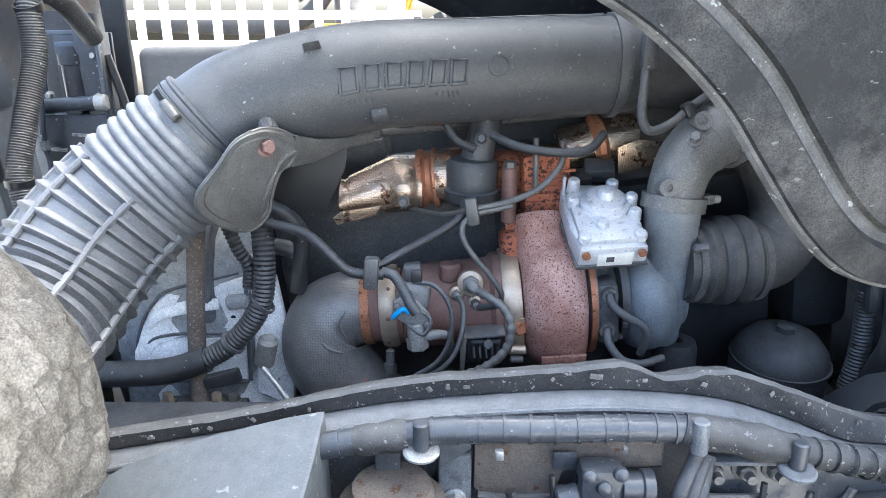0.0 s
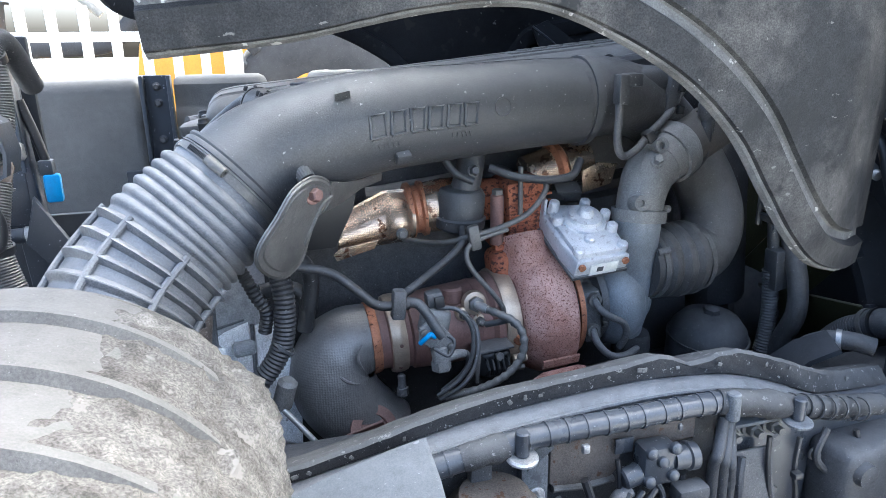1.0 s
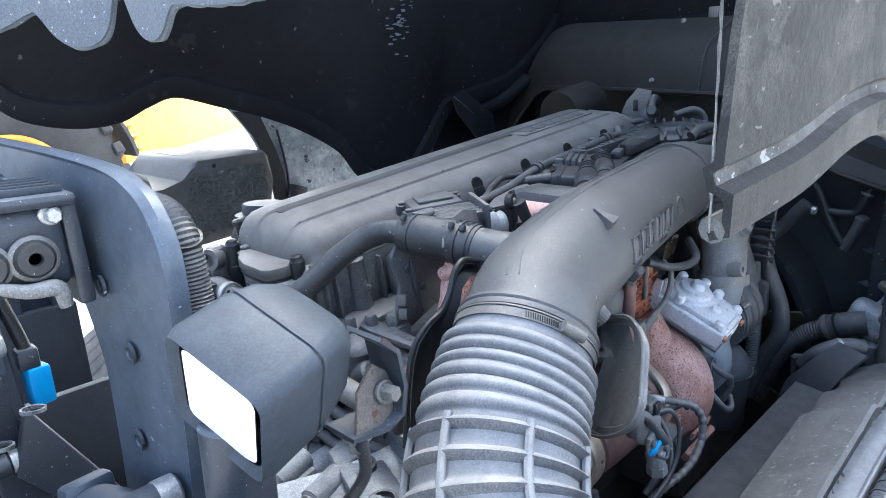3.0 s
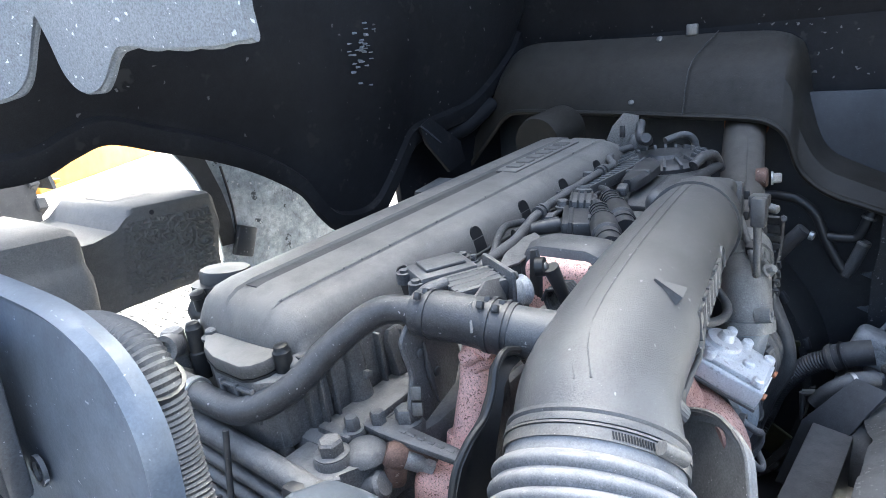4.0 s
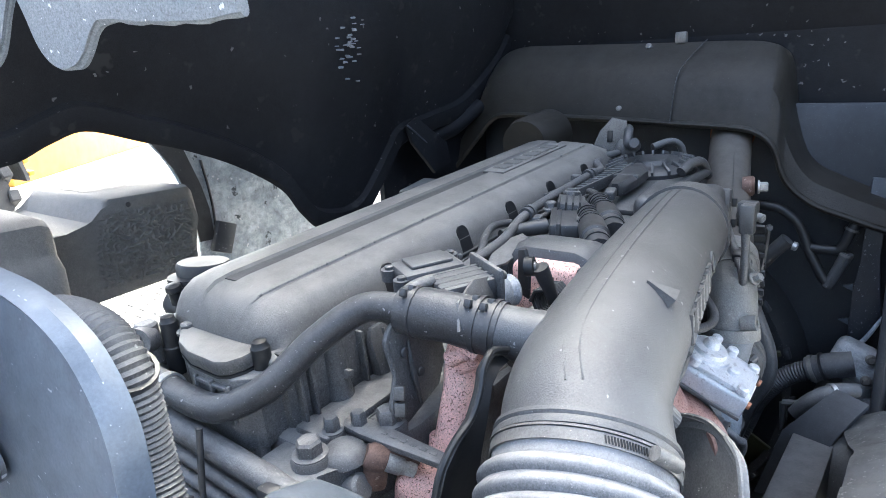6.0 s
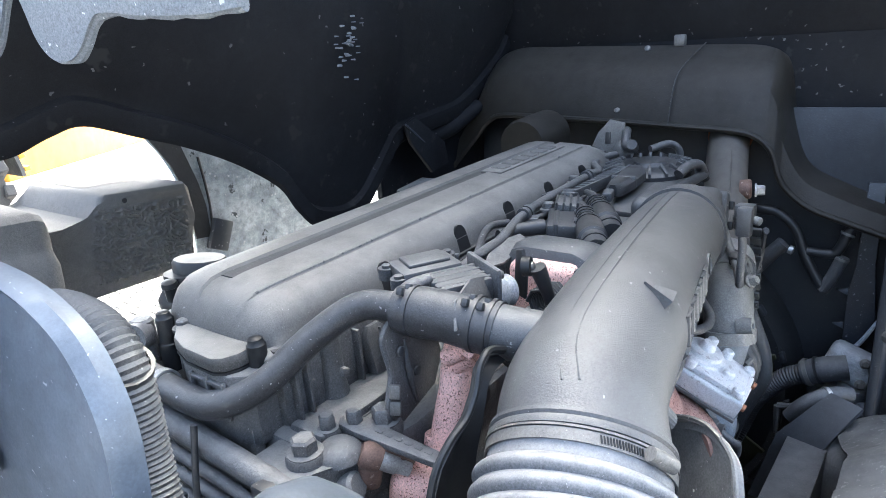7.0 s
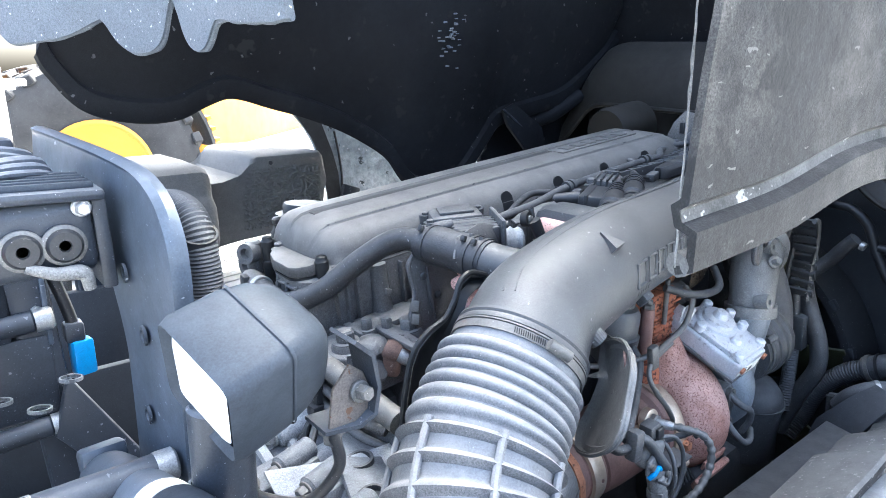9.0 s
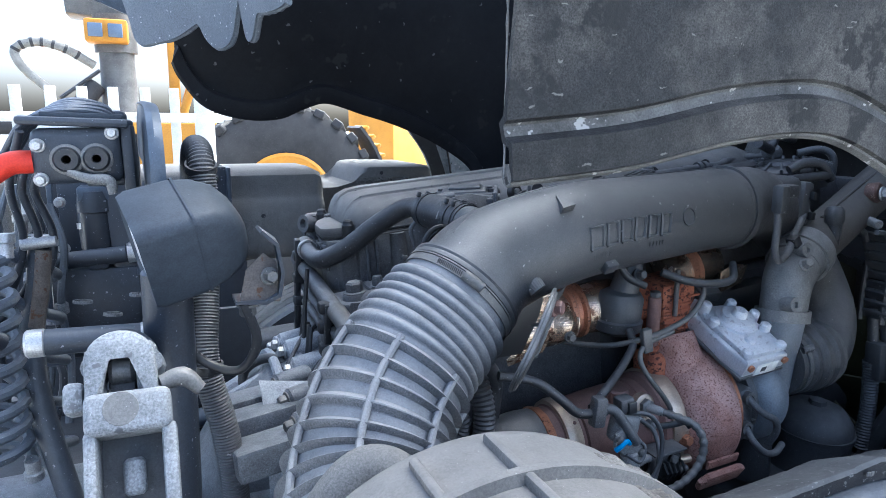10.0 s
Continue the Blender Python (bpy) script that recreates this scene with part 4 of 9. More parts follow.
part("end_pad", slab(pad_o, ENG @ pose(0, 0, -0.012), 0.021, 0.004), "cover", engine, "stepped end pad of the valve cover")
part("pad_gasket", slab([(x_ * 0.985, y_) for x_, y_ in pad_o], ENG @ pose(0.0, 0, -0.0155), 0.0035), "capblack", engine)

# carrier and head below the cover
part("cam_carrier", block((1.05, 0.27, 0.11), ENG @ pose(0.545, YC, -0.058), 0.012), "iron", engine)
part("carrier_end", slab([(-0.029, 1.392), (-0.030, 1.468), (-0.018, 1.508), (0.004, 1.535), (0.05, 1.55), (0.05, 1.368), (-0.012, 1.368)], ENG @ pose(0, 0, -0.115), 0.0995, 0.003), "iron", engine)
part("seam", block((1.05, 0.268, 0.006), ENG @ pose(0.55, YC, -0.003), 0.002), "black", engine)
part("cylinder_head", block((1.06, 0.36, 0.10), ENG @ pose(0.53, YC - 0.02, -0.155), 0.012), "iron", engine)
part("crankcase", block((1.02, 0.42, 0.62), ENG @ pose(0.53, YC - 0.02, -0.52), 0.03), "frame", engine)
for x in (0.036, 0.056, 0.150, 0.262, 0.284, 0.40, 0.53, 0.66, 0.79, 0.92):
    part("rib", block((0.005, 0.016, 0.088), ENG @ pose(x, YC - 0.139, -0.064), 0.0015), "iron", engine)
part("column", lathe(eng(0.104, YC - 0.134, -0.108), ENG.to_3x3() @ Vector((0, 0, 1)), [(0, 0.022), (0.03, 0.0175), (0.096, 0.016)], 20), "iron", engine)
part("column_lug", block((0.012, 0.012, 0.012), ENG @ pose(0.108, YC - 0.153, -0.062, 0, 20, 0), 0.002), "iron", engine)
for x in (0.166, 0.215, 0.31, 0.355, 0.44, 0.485, 0.57, 0.615):
    part("hex_pocket", slab([(0, -0.036), (0.036, -0.044), (0.044, -0.030), (0.044, 0.020), (0.030, 0.034), (0.008, 0.034), (0, 0.022)], ENG @ basis((x, YC - 0.130, -0.064), (1, 0, 0), (0, 0.22, 1)), 0.020, 0.004), "iron", engine)
    part("pocket_rib", block((0.003, 0.006, 0.070), ENG @ pose(x + 0.021, YC - 0.158, -0.064, -12, 0, 0), 0.001), "iron", engine)
for k in range(3):
    part("rear_slat", block((0.006, 0.070, 0.005), ENG @ pose(-0.032, 1.432, -0.030 - 0.022 * k), 0.001), "iron", engine)
for y in (1.397, 1.432, 1.466):
    part("rear_rib", block((0.006, 0.005, 0.052), ENG @ pose(-0.033, y, -0.050), 0.001), "iron", engine)
part("ledge", block((1.02, 0.06, 0.016), ENG @ pose(0.53, YC - 0.165, -0.105), 0.005), "iron", engine)
for x, y, r in ((-0.003, 1.292, 0.0165), (0.045, 1.303, 0.0105), (0.070, 1.280, 0.0105), (0.094, 1.252, 0.0155), (0.21, 1.29, 0.015), (0.29, 1.29, 0.0105)):
    if r:
        boss = part("bolt_boss", lathe(eng(x - 0.006, y, -0.172), ENG.to_3x3() @ Vector((0, 0, 1)), [(0, r * 1.6), (0.068, r * 1.5), (0.073, r * 1.38)], 18), "iron", engine)
        part("bolt", hexbolt(eng(x - 0.006, y, -0.099), ENG.to_3x3() @ Vector((0, 0, 1)), r, 0.018), "iron", boss)
part("head_ledge", slab([(-0.045, 1.36), (-0.050, 1.285), (-0.030, 1.258), (0.020, 1.250), (0.060, 1.235), (0.120, 1.225), (0.29, 1.23), (0.29, 1.36)], ENG @ pose(0, 0, -0.18), 0.070, 0.008), "iron", engine)
part("dome", lathe(eng(0.022, 1.268, -0.114), ENG.to_3x3() @ Vector((0, 0, 1)), [(0, 0.030), (0.008, 0.028), (0.016, 0.020), (0.019, 0.008)], 20), "iron", engine)
for x, y, h in ((-0.012, YC + 0.12, 0.03), (-0.012, YC - 0.06, 0.0)):
    part("lifting_boss", rod(eng(x, y, -0.09), eng(x, y, -0.02 + h), 0.017, 14, 0.004), "iron", engine)
part("rear_plate", block((0.02, 0.27, 0.22), ENG @ pose(-0.012, YC + 0.02, -0.19), 0.01), "iron", engine)

# oil filler with black cap at the far rear corner
filler = thing("oil_filler", (-0.285, 1.69, 1.44), "black oil filler bottle with ribbed screw cap", "filler cap")
part("bottle", lathe((-0.296, 1.685, 1.455), (0, 0, 1), [(0, 0.040), (0.03, 0.046), (0.065, 0.047), (0.078, 0.050), (0.084, 0.050), (0.098, 0.042), (0.116, 0.038), (0.124, 0.038)], 28), "capblack", filler)
part("vent_knob", lathe((-0.334, 1.672, 1.545), (-0.2, -0.1, 1), [(0, 0.010), (0.022, 0.010), (0.024, 0.013), (0.032, 0.012), (0.034, 0.004)], 14), "capblack", filler)
part("cap", lathe((-0.274, 1.685, 1.566), (0.05, 0, 1), [(0, 0.041), (0.026, 0.042), (0.031, 0.039), (0.032, 0.02), (0.033, 0.006)], 32, lobes=lambda w: 1 + 0.035 * (math.sin(8 * w) > -0.3)), "capblack", filler)
part("arm", tube([(-0.285, 1.68, 1.475), (-0.30, 1.62, 1.45), (-0.31, 1.56, 1.42)], 0.016, 6, 10), "capblack", filler)

# ---- intake pipe with raised bars ----
pipe_path = [(-0.338, 0.972, 1.512), (-0.275, 0.998, 1.55), (-0.131, 1.018, 1.584), (0.05, 1.05, 1.594), (0.19, 1.072, 1.60), (0.27, 1.083, 1.60)]
intake = thing("intake_pipe", (0.0, 1.02, 1.5), "large dusty grey plastic air intake pipe", "pipe")
part("pipe", tube(pipe_path, [0.0855, 0.081, 0.078, 0.076, 0.075, 0.074], 12, 40), "plastic", intake)
part("inlet_turn", tube([(0.24, 1.078, 1.60), (0.33, 1.095, 1.605), (0.43, 1.12, 1.575), (0.52, 1.13, 1.50), (0.575, 1.12, 1.42), (0.585, 1.095, 1.35), (0.55, 1.07, 1.30), (0.50, 1.055, 1.29)], [0.074, 0.07, 0.064, 0.06, 0.06, 0.06, 0.06, 0.06], 10, 32), "sleevegrey", intake)


def on_pipe(x, angle, lift=0.0):
    """Place and outward direction on the pipe's skin; angle in degrees from straight up towards the near side."""
    path = spline(pipe_path, 80)
    i = int(np.argmin(abs(path[:, 0] - x)))
    t, _, _ = frames_along(path)[i]
    r = np.interp(x, (-0.338, -0.275, -0.131, 0.05, 0.27), (0.0855, 0.081, 0.078, 0.076, 0.074))
    up = np.array((0, 0, 1.0)) - t[2] * t
    up /= np.linalg.norm(up)
    side = np.cross(t, up)
    a = radians(angle)
    d = math.cos(a) * up + math.sin(a) * side
    return Vector(path[i] + d * (r + lift)), Vector(d), Vector(t)


p, d, t = on_pipe(-0.175, 41)
bt = t.cross(d)
bw = [p - d * 0.006 + t * u_ + bt * v_ for u_, v_ in ((-0.0125, 0.012), (0.0125, 0.012), (0.003, -0.020))]
bw += [p + d * 0.013 + t * u_ + bt * v_ for u_, v_ in ((-0.0115, 0.011), (0.0115, 0.011))] + [p + d * 0.001 + t * 0.003 - bt * 0.022]
part("boss", (bw, [(2, 1, 0), (3, 4, 5), (0, 1, 4, 3), (1, 2, 5, 4), (2, 0, 3, 5)]), "plastic", intake, smooth=False)
p, d, t = on_pipe(-0.105, 128)
part("lug", block((0.024, 0.02, 0.022), basis(p, t, d.cross(t)), 0.003), "plastic", intake)
seam_pts = [on_pipe(x, -2, 0.0)[0] for x in np.linspace(-0.31, 0.25, 30)]
part("mould_seam", tube(seam_pts, 0.0016, 2, 6), "plastic", intake)
seam_pts = [on_pipe(x, -13, 0.0)[0] for x in np.linspace(-0.31, 0.25, 30)]
part("mould_seam", tube(seam_pts, 0.0014, 2, 6), "plastic", intake)
# raised outline bars where the maker's name stands
for k in range(6):
    x0 = -0.153 + 0.0300 * k
    quad = []
    for dx, ang in ((0, 98), (0.021, 98), (0.025, 74), (0.004, 74)):
        quad.append(on_pipe(x0 + dx, ang, 0.0015)[0])
    part("emblem_bar", tube(quad + quad[:1], 0.0032, 1, 6, raw=True), "plastic", intake)
for k in range(10):
    part("number_bar", tube([on_pipe(-0.145 + 0.0075 * k + (0.085 if k > 4 else 0), 106, 0)[0], on_pipe(-0.143 + 0.0075 * k + (0.085 if k > 4 else 0), 112, 0)[0]], 0.0013, 1, 5), "plastic", intake)
p, d, t = on_pipe(0.068, 82)
part("round_mark", lathe(p - d * 0.003, d, [(0, 0.0155), (0.0045, 0.0155), (0.0045, 0.0135), (0.003, 0.013)], 20), "plastic", intake)
part("flange", ring((0.262, 1.083, 1.60), (1, 0.06, 0.0), 0.0735, 0.012, 0.006), "plastic", intake)
part("shoulder", block((0.16, 0.135, 0.050), pose(0.355, 1.118, 1.630, 2, -4, 6), 0.018, 3), "plastic", intake)
part("shoulder_end", block((0.030, 0.125, 0.085), pose(0.435, 1.112, 1.605, 0, 8, 6), 0.008), "plastic", intake)
for dz_ in (-0.02, 0.02):
    part("shoulder_clip", block((0.012, 0.010, 0.016), pose(0.452, 1.047, 1.600 + dz_, 0, 8, 6), 0.002), "capblack", intake)
# side branch for the breather hose
part("branch", tube([(-0.24, 1.03, 1.585), (-0.262, 1.09, 1.59), (-0.272, 1.135, 1.595)], 0.031, 6, 24), "plastic", intake)
part("stub", tube([(-0.30, 1.0, 1.50), (-0.318, 1.075, 1.515)], 0.021, 6, 18), "plastic", intake)

# breather hose
hose = thing("breather_hose", (-0.3, 1.25, 1.55), "black rubber breather hose with clamped sleeve", "hose")
part("sleeve", tube([(-0.266, 1.11, 1.592), (-0.28, 1.17, 1.60), (-0.295, 1.235, 1.603)], [0.0335, 0.032, 0.0305, 0.0315, 0.0285], 10, 24), "rubber", hose)
part("tube", tube([(-0.29, 1.225, 1.603), (-0.31, 1.285, 1.60), (-0.355, 1.325, 1.565), (-0.41, 1.36, 1.515), (-0.445, 1.41, 1.488), (-0.452, 1.47, 1.486), (-0.45, 1.53, 1.49)], 0.0188, 12, 20), "rubber", hose)
for q, r_ in (((-0.268, 1.118, 1.593), 0.0330), ((-0.272, 1.136, 1.596), 0.0325), ((-0.291, 1.215, 1.603), 0.0300)):
    cl = part("clamp", ring(q, (-0.2, 1, 0.1), r_, 0.006, 0.0016), "plug", hose)
    for dx_ in (-0.010, 0.006):
        part("clamp_tab", block((0.007, 0.009, 0.010), pose(q[0] - 0.010 + dx_, q[1] + 0.002, q[2] + r_ - 0.001, 0, 20, 0), 0.002), "plug", cl)
part("elbow", tube([(-0.45, 1.52, 1.49), (-0.449, 1.565, 1.492), (-0.43, 1.595, 1.48), (-0.40, 1.60, 1.46)], 0.0185, 8, 18), "iron", hose)
part("clamp", ring((-0.451, 1.515, 1.489), (0, 1, 0), 0.0190, 0.012, 0.003), "steel", hose)

# ---- bellows ----
bell_path = [(-0.336, 0.974, 1.516), (-0.385, 0.957, 1.474), (-0.435, 0.935, 1.432), (-0.485, 0.90, 1.38), (-0.522, 0.845, 1.32), (-0.54, 0.765, 1.28), (-0.54, 0.68, 1.27), (-0.53, 0.58, 1.275)]


def bell_radius(s, length):
    d = s * length
    if d < 0.032:
        return 0.0875
    if d < 0.135:
        w = ((d - 0.032) / 0.0172) % 1.0
        return 0.0915 + 0.0062 * math.sin(math.pi * w) ** 0.9 + 0.03 * (d - 0.032)
    w = ((d - 0.135) / 0.0285) % 1.0
    tooth = max(0.0, 1.0 - abs(w - 0.5) * 4.2) ** 0.7
    return 0.0945 + 0.0105 * tooth


def resample(points, step):
    path = spline(points, 20)
    seg = np.r_[0, np.cumsum(np.linalg.norm(np.diff(path, axis=0), axis=1))]
    s = np.arange(0, seg[-1], step)
    return np.array([np.interp(s, seg, path[:, k]) for k in range(3)]).T


bell_fine = resample(bell_path, 0.0018)
bellows = thing("intake_bellows", (-0.5, 0.85, 1.3), "dusty grey ribbed rubber intake bellows", "hose")
part("bellows", tube(bell_fine, bell_radius, sides=48, raw=True), "bellows", bellows)
fr = frames_along(bell_fine)
for k in range(7):
    a = 2 * math.pi * (k + 0.35) / 7
    line = [bell_fine[i] + 0.0995 * (math.cos(a) * fr[i][1] + math.sin(a) * fr[i][2]) for i in range(78, len(bell_fine) - 1, 6)]
    part("stiffener", tube(line, 0.0052, sides=8, raw=True), "bellows", bellows)
clamp = thing("hose_clamp", tuple(bell_fine[8]), "bright worm-drive hose clamp round the bellows end", "clamp")
part("band", ring(bell_fine[8], fr[8][0], 0.0885, 0.011, 0.0018, 48), "dullsteel", clamp)
part("collar", lathe(bell_fine[2], fr[2][0], [(-0.016, 0.068), (-0.014, 0.0900), (-0.010, 0.0908), (-0.007, 0.0890), (-0.004, 0.0908), (0.001, 0.0908), (0.004, 0.070)], 48, caps=False), "plastic", clamp)
part("band_lip", ring(bell_fine[8] - 0.0075 * fr[8][0], fr[8][0], 0.0885, 0.0022, 0.0030, 48), "dullsteel", clamp)
SCREW = np.array((-0.360, 0.888, 1.560)) - bell_fine[8]
SCREW -= (SCREW @ fr[8][0]) * fr[8][0]
A0 = math.atan2(SCREW @ fr[8][2], SCREW @ fr[8][1])


def on_band(a, r):
    return Vector(bell_fine[8] + r * (math.cos(a) * fr[8][1] + math.sin(a) * fr[8][2]))


turn = 1 if (on_band(A0 + 0.3, 0.09).z > on_band(A0, 0.09).z) else -1
slots = []
for k in range(15):
    a = A0 + turn * (0.14 + 0.030 * k)
    o_ = math.cos(a) * fr[8][1] + math.sin(a) * fr[8][2]
    slots.append(block((0.0012, 0.0070, 0.0012), basis(on_band(a, 0.0909), Vector(np.cross(fr[8][0], o_)), fr[8][0]) @ Matrix.Rotation(0.25, 4, "Z"), 0.0))
part("band_slots", joined(*slots), "capblack", clamp)
s0, s1 = on_band(A0 + turn * 0.10, 0.0955), on_band(A0 - turn * 0.16, 0.0955)
housing = part("screw_housing", tube([s0, s0.lerp(s1, 0.5), s1], [0.0068, 0.0078, 0.0072], 6, 14), "dullsteel", clamp)
part("screw", lathe(s1, s1 - s0, [(-0.002, 0.0072), (0.006, 0.0072), (0.007, 0.0060), (0.0072, 0.0034), (0.005, 0.0032), (0.005, 0.0005)], 12), "dullsteel", housing)

# ---- air filter drum, caked with mud on the wheel side ----
drum = thing("air_filter_housing", (-0.51, 0.3, 1.1), "ribbed grey air filter housing caked with dried mud", "air filter")
DC = Vector((-0.512, 0.0, 1.325))
part("shell", lathe((DC.x, -0.12, DC.z), (0, 1, 0), [(0, 0.17), (0.01, 0.19), (0.655, 0.197), (0.675, 0.192), (0.70, 0.165), (0.715, 0.12), (0.72, 0.02)], 72), "drum", drum)
for y in (0.475, 0.39, 0.305, 0.22, 0.135):
    part("ring_rib", lathe((DC.x, y, DC.z), (0, 1, 0), [(-0.007, 0.193), (-0.004, 0.2045), (0.004, 0.2045), (0.007, 0.193)], 72, caps=False), "drum", drum)
for k in range(6):
    a = radians(-85 + 17 * k)
    c = DC + Vector((0.196 * math.sin(a), 0.215, 0.196 * math.cos(a)))
    part("long_rib", block((0.008, 0.64, 0.016), Matrix.Translation(c) @ Matrix.Rotation(a, 4, "Y"), 0.003), "drum", drum)
rng = random.Random(3)
rows2 = []
for i in range(96):
    a = radians(20 + 124 * i / 95)
    row = []
    for j in range(110):
        y = -0.10 + 0.645 * j / 109
        edge_ = noise.noise(Vector((a * 20, y * 80, 5.0))) * 5.0
        fade = min(1.0, max(0.0, (i - 3 + edge_) / 26.0)) * min(1.0, (109 - j) / 5.0 + 0.3)
        n = noise.fractal(Vector((a * 9, y * 44, 2.0)), 0.6, 2.1, 7) * 0.55 + 0.6 * noise.noise(Vector((a * 3, y * 9, 7.0))) + 0.3 * abs(noise.noise(Vector((a * 16, y * 75, 1.0))))
        r = 0.1945 + fade * (0.013 + 0.013 * n)
        row.append((DC.x + r * math.sin(a), y, DC.z + r * math.cos(a)))
    rows2.append(row)
part("mud_crust", loft(rows2), "mud", drum, "thick crust of dried brown mud")
# soft tube lying in front of the bellows
solo("rubber_tube", tube([(-0.66, 0.62, 1.20), (-0.63, 0.66, 1.36), (-0.585, 0.665, 1.435), (-0.545, 0.655, 1.44), (-0.525, 0.62, 1.40)], 0.021, 10, 18), "tank", (-0.6, 0.65, 1.3), "grey soft rubber drain tube", "hose")

# ---- turbocharger side ----
TS = 0.075   # slope of the turbo's axis


def ax(x, dy=0.0, dz=0.0):
    """A place beside the turbo's axis."""
    return Vector((x, 1.085 + dy, 1.198 + TS * x + dz))


TA = Vector((1, 0, TS)).normalized()
turbo = thing("turbocharger", (0.15, 1.085, 1.1), "rusty turbocharger with brown exhaust outlet and grey compressor", "turbocharger")
part("outlet_housing", lathe(ax(-0.07), TA, [(0, 0.060), (0.006, 0.069), (0.05, 0.073), (0.11, 0.075), (0.15, 0.076), (0.158, 0.084), (0.178, 0.085), (0.184, 0.07)], 44), "brown", turbo, "brown oxidised exhaust outlet housing")
part("cast_rib", ring(ax(0.062), TA, 0.0735, 0.006, 0.003, 44), "brown", turbo)
part("lug", rod(ax(0.012, -0.035, 0.055), ax(0.012, -0.035, 0.086), 0.019, 18, 0.004), "brown", turbo)
band = part("band_clamp", lathe(ax(0.1), TA, [(0, 0.080), (0.001, 0.0885), (0.010, 0.091), (0.022, 0.091), (0.031, 0.0885), (0.032, 0.080)], 48, caps=False), "gold", turbo, "dull gilded band clamp")
cb = ax(0.121, -0.085, -0.028)
part("strap_end", slab([(-0.013, -0.045), (0.013, -0.045), (0.014, 0.03), (-0.014, 0.03)], basis(cb + Vector((0, 0.006, 0)), (1, 0, 0.07), (0, -0.25, 1)), 0.005, 0.0015), "gold", band)
part("bolt_head", hexbolt(cb + Vector((0.004, -0.002, 0.012)), (0, -1, 0.1), 0.0105, 0.012), "copper", band)
part("trunnion", rod(cb + Vector((-0.012, -0.006, -0.026)), cb + Vector((0.016, -0.006, -0.026)), 0.008, 14, 0.002), "gold", band)
part("trunnion", rod(cb + Vector((-0.010, -0.006, -0.044)), cb + Vector((0.012, -0.006, -0.044)), 0.006, 12, 0.002), "dullsteel", band)


def volute_body(x0, prof, grow, mat, name, label=""):
    """Snail housing: a turned ring whose radius grows round the axis."""
    return part(name, lathe(ax(x0), TA, prof, 64, lobes=lambda a: 1.0 + grow * ((a / (2 * math.pi) + 0.45) % 1.0)), mat, turbo, label)


tv = volute_body(0.134, [(0, 0.070), (0.0, 0.088), (0.008, 0.098), (0.020, 0.109), (0.034, 0.1165), (0.044, 0.1195), (0.084, 0.1205), (0.092, 0.117), (0.098, 0.107), (0.102, 0.090), (0.102, 0.070)], 0.06, "rust", "turbine_volute", "speckled rusty turbine volute")
part("foot", slab([(-0.052, -0.010), (0.042, -0.008), (0.046, 0.022), (0.030, 0.030), (-0.040, 0.028), (-0.056, 0.012)], basis((0.200, 0.985, 1.110), (1, 0, 0.07), (0, -0.5, 0.86)), 0.014, 0.005), "rust", tv)
part("rim_tab", slab([(-0.036, -0.009), (0.036, -0.009), (0.036, 0.009), (-0.036, 0.009)], basis((0.196, 0.976, 1.146), (1, 0, 0.07), (0, -0.32, 0.95)), 0.006, 0.002), "rust", tv)
part("inlet_neck", tube([(0.172, 1.075, 1.285), (0.166, 1.085, 1.320), (0.164, 1.10, 1.352)], [0.058, 0.053, 0.050], 8, 28, squash=0.9), "rust", tv)
part("side_lump", block((0.058, 0.075, 0.085), pose(0.127, 1.095, 1.292, 0, -8, 0), 0.022, 3), "orangerust", tv, "flaking red-brown casting")
part("bearing_housing", lathe(ax(0.236), TA, [(0, 0.088), (0.010, 0.100), (0.016, 0.100), (0.020, 0.075), (0.04, 0.062), (0.055, 0.060), (0.058, 0.082), (0.070, 0.086)], 40), "iron", turbo)
part("rim_ring", ring(ax(0.245), TA, 0.096, 0.010, 0.006, 44), "copper", turbo)
oil_block = part("oil_block", block((0.036, 0.055, 0.105), pose(0.268, 1.02, 1.215, 0, -5, 0), 0.009), "iron", turbo)
for dz in (0.036, -0.024):
    part("port", lathe((0.266, 0.994, 1.215 + dz), (0, -1, 0), [(0, 0.013), (0.010, 0.013), (0.010, 0.007), (0.003, 0.007)], 16), "dullsteel", oil_block)
volute_body(0.305, [(0, 0.055), (0.0, 0.075), (0.010, 0.088), (0.030, 0.096), (0.050, 0.096), (0.070, 0.088), (0.080, 0.075), (0.080, 0.055)], 0.10, "compressor", "compressor_volute", "blue-grey aluminium compressor housing")
part("inlet_collar", lathe(ax(0.382), TA, [(0, 0.058), (0.012, 0.066), (0.024, 0.066)], 36), "compressor", turbo)
for k in range(7):
    a_ = radians(200 + 24 * k)
    part("flange_bolt", hexbolt(ax(0.303, 0.084 * math.cos(a_), 0.084 * math.sin(a_)), (-1, 0, 0), 0.006, 0.008, False), "dullsteel", turbo)
part("compressor_outlet", tube([(0.374, 1.050, 1.150), (0.373, 1.042, 1.19), (0.371, 1.034, 1.26), (0.366, 1.026, 1.33), (0.362, 1.020, 1.375), (0.360, 1.016, 1.400)], [0.026, 0.034, 0.036, 0.037, 0.042, 0.044], 10, 30), "compressor", turbo)
part("outlet_dome", lathe((0.374, 1.050, 1.160), (0, 0.15, -1), [(-0.01, 0.030), (0.0, 0.031), (0.010, 0.029), (0.018, 0.022), (0.022, 0.010)], 24), "compressor", turbo)
part("outlet_boss", lathe((0.380, 1.000, 1.345), (0.2, -1, 0.1), [(-0.01, 0.011), (0.006, 0.010), (0.008, 0.006)], 16), "compressor", turbo)
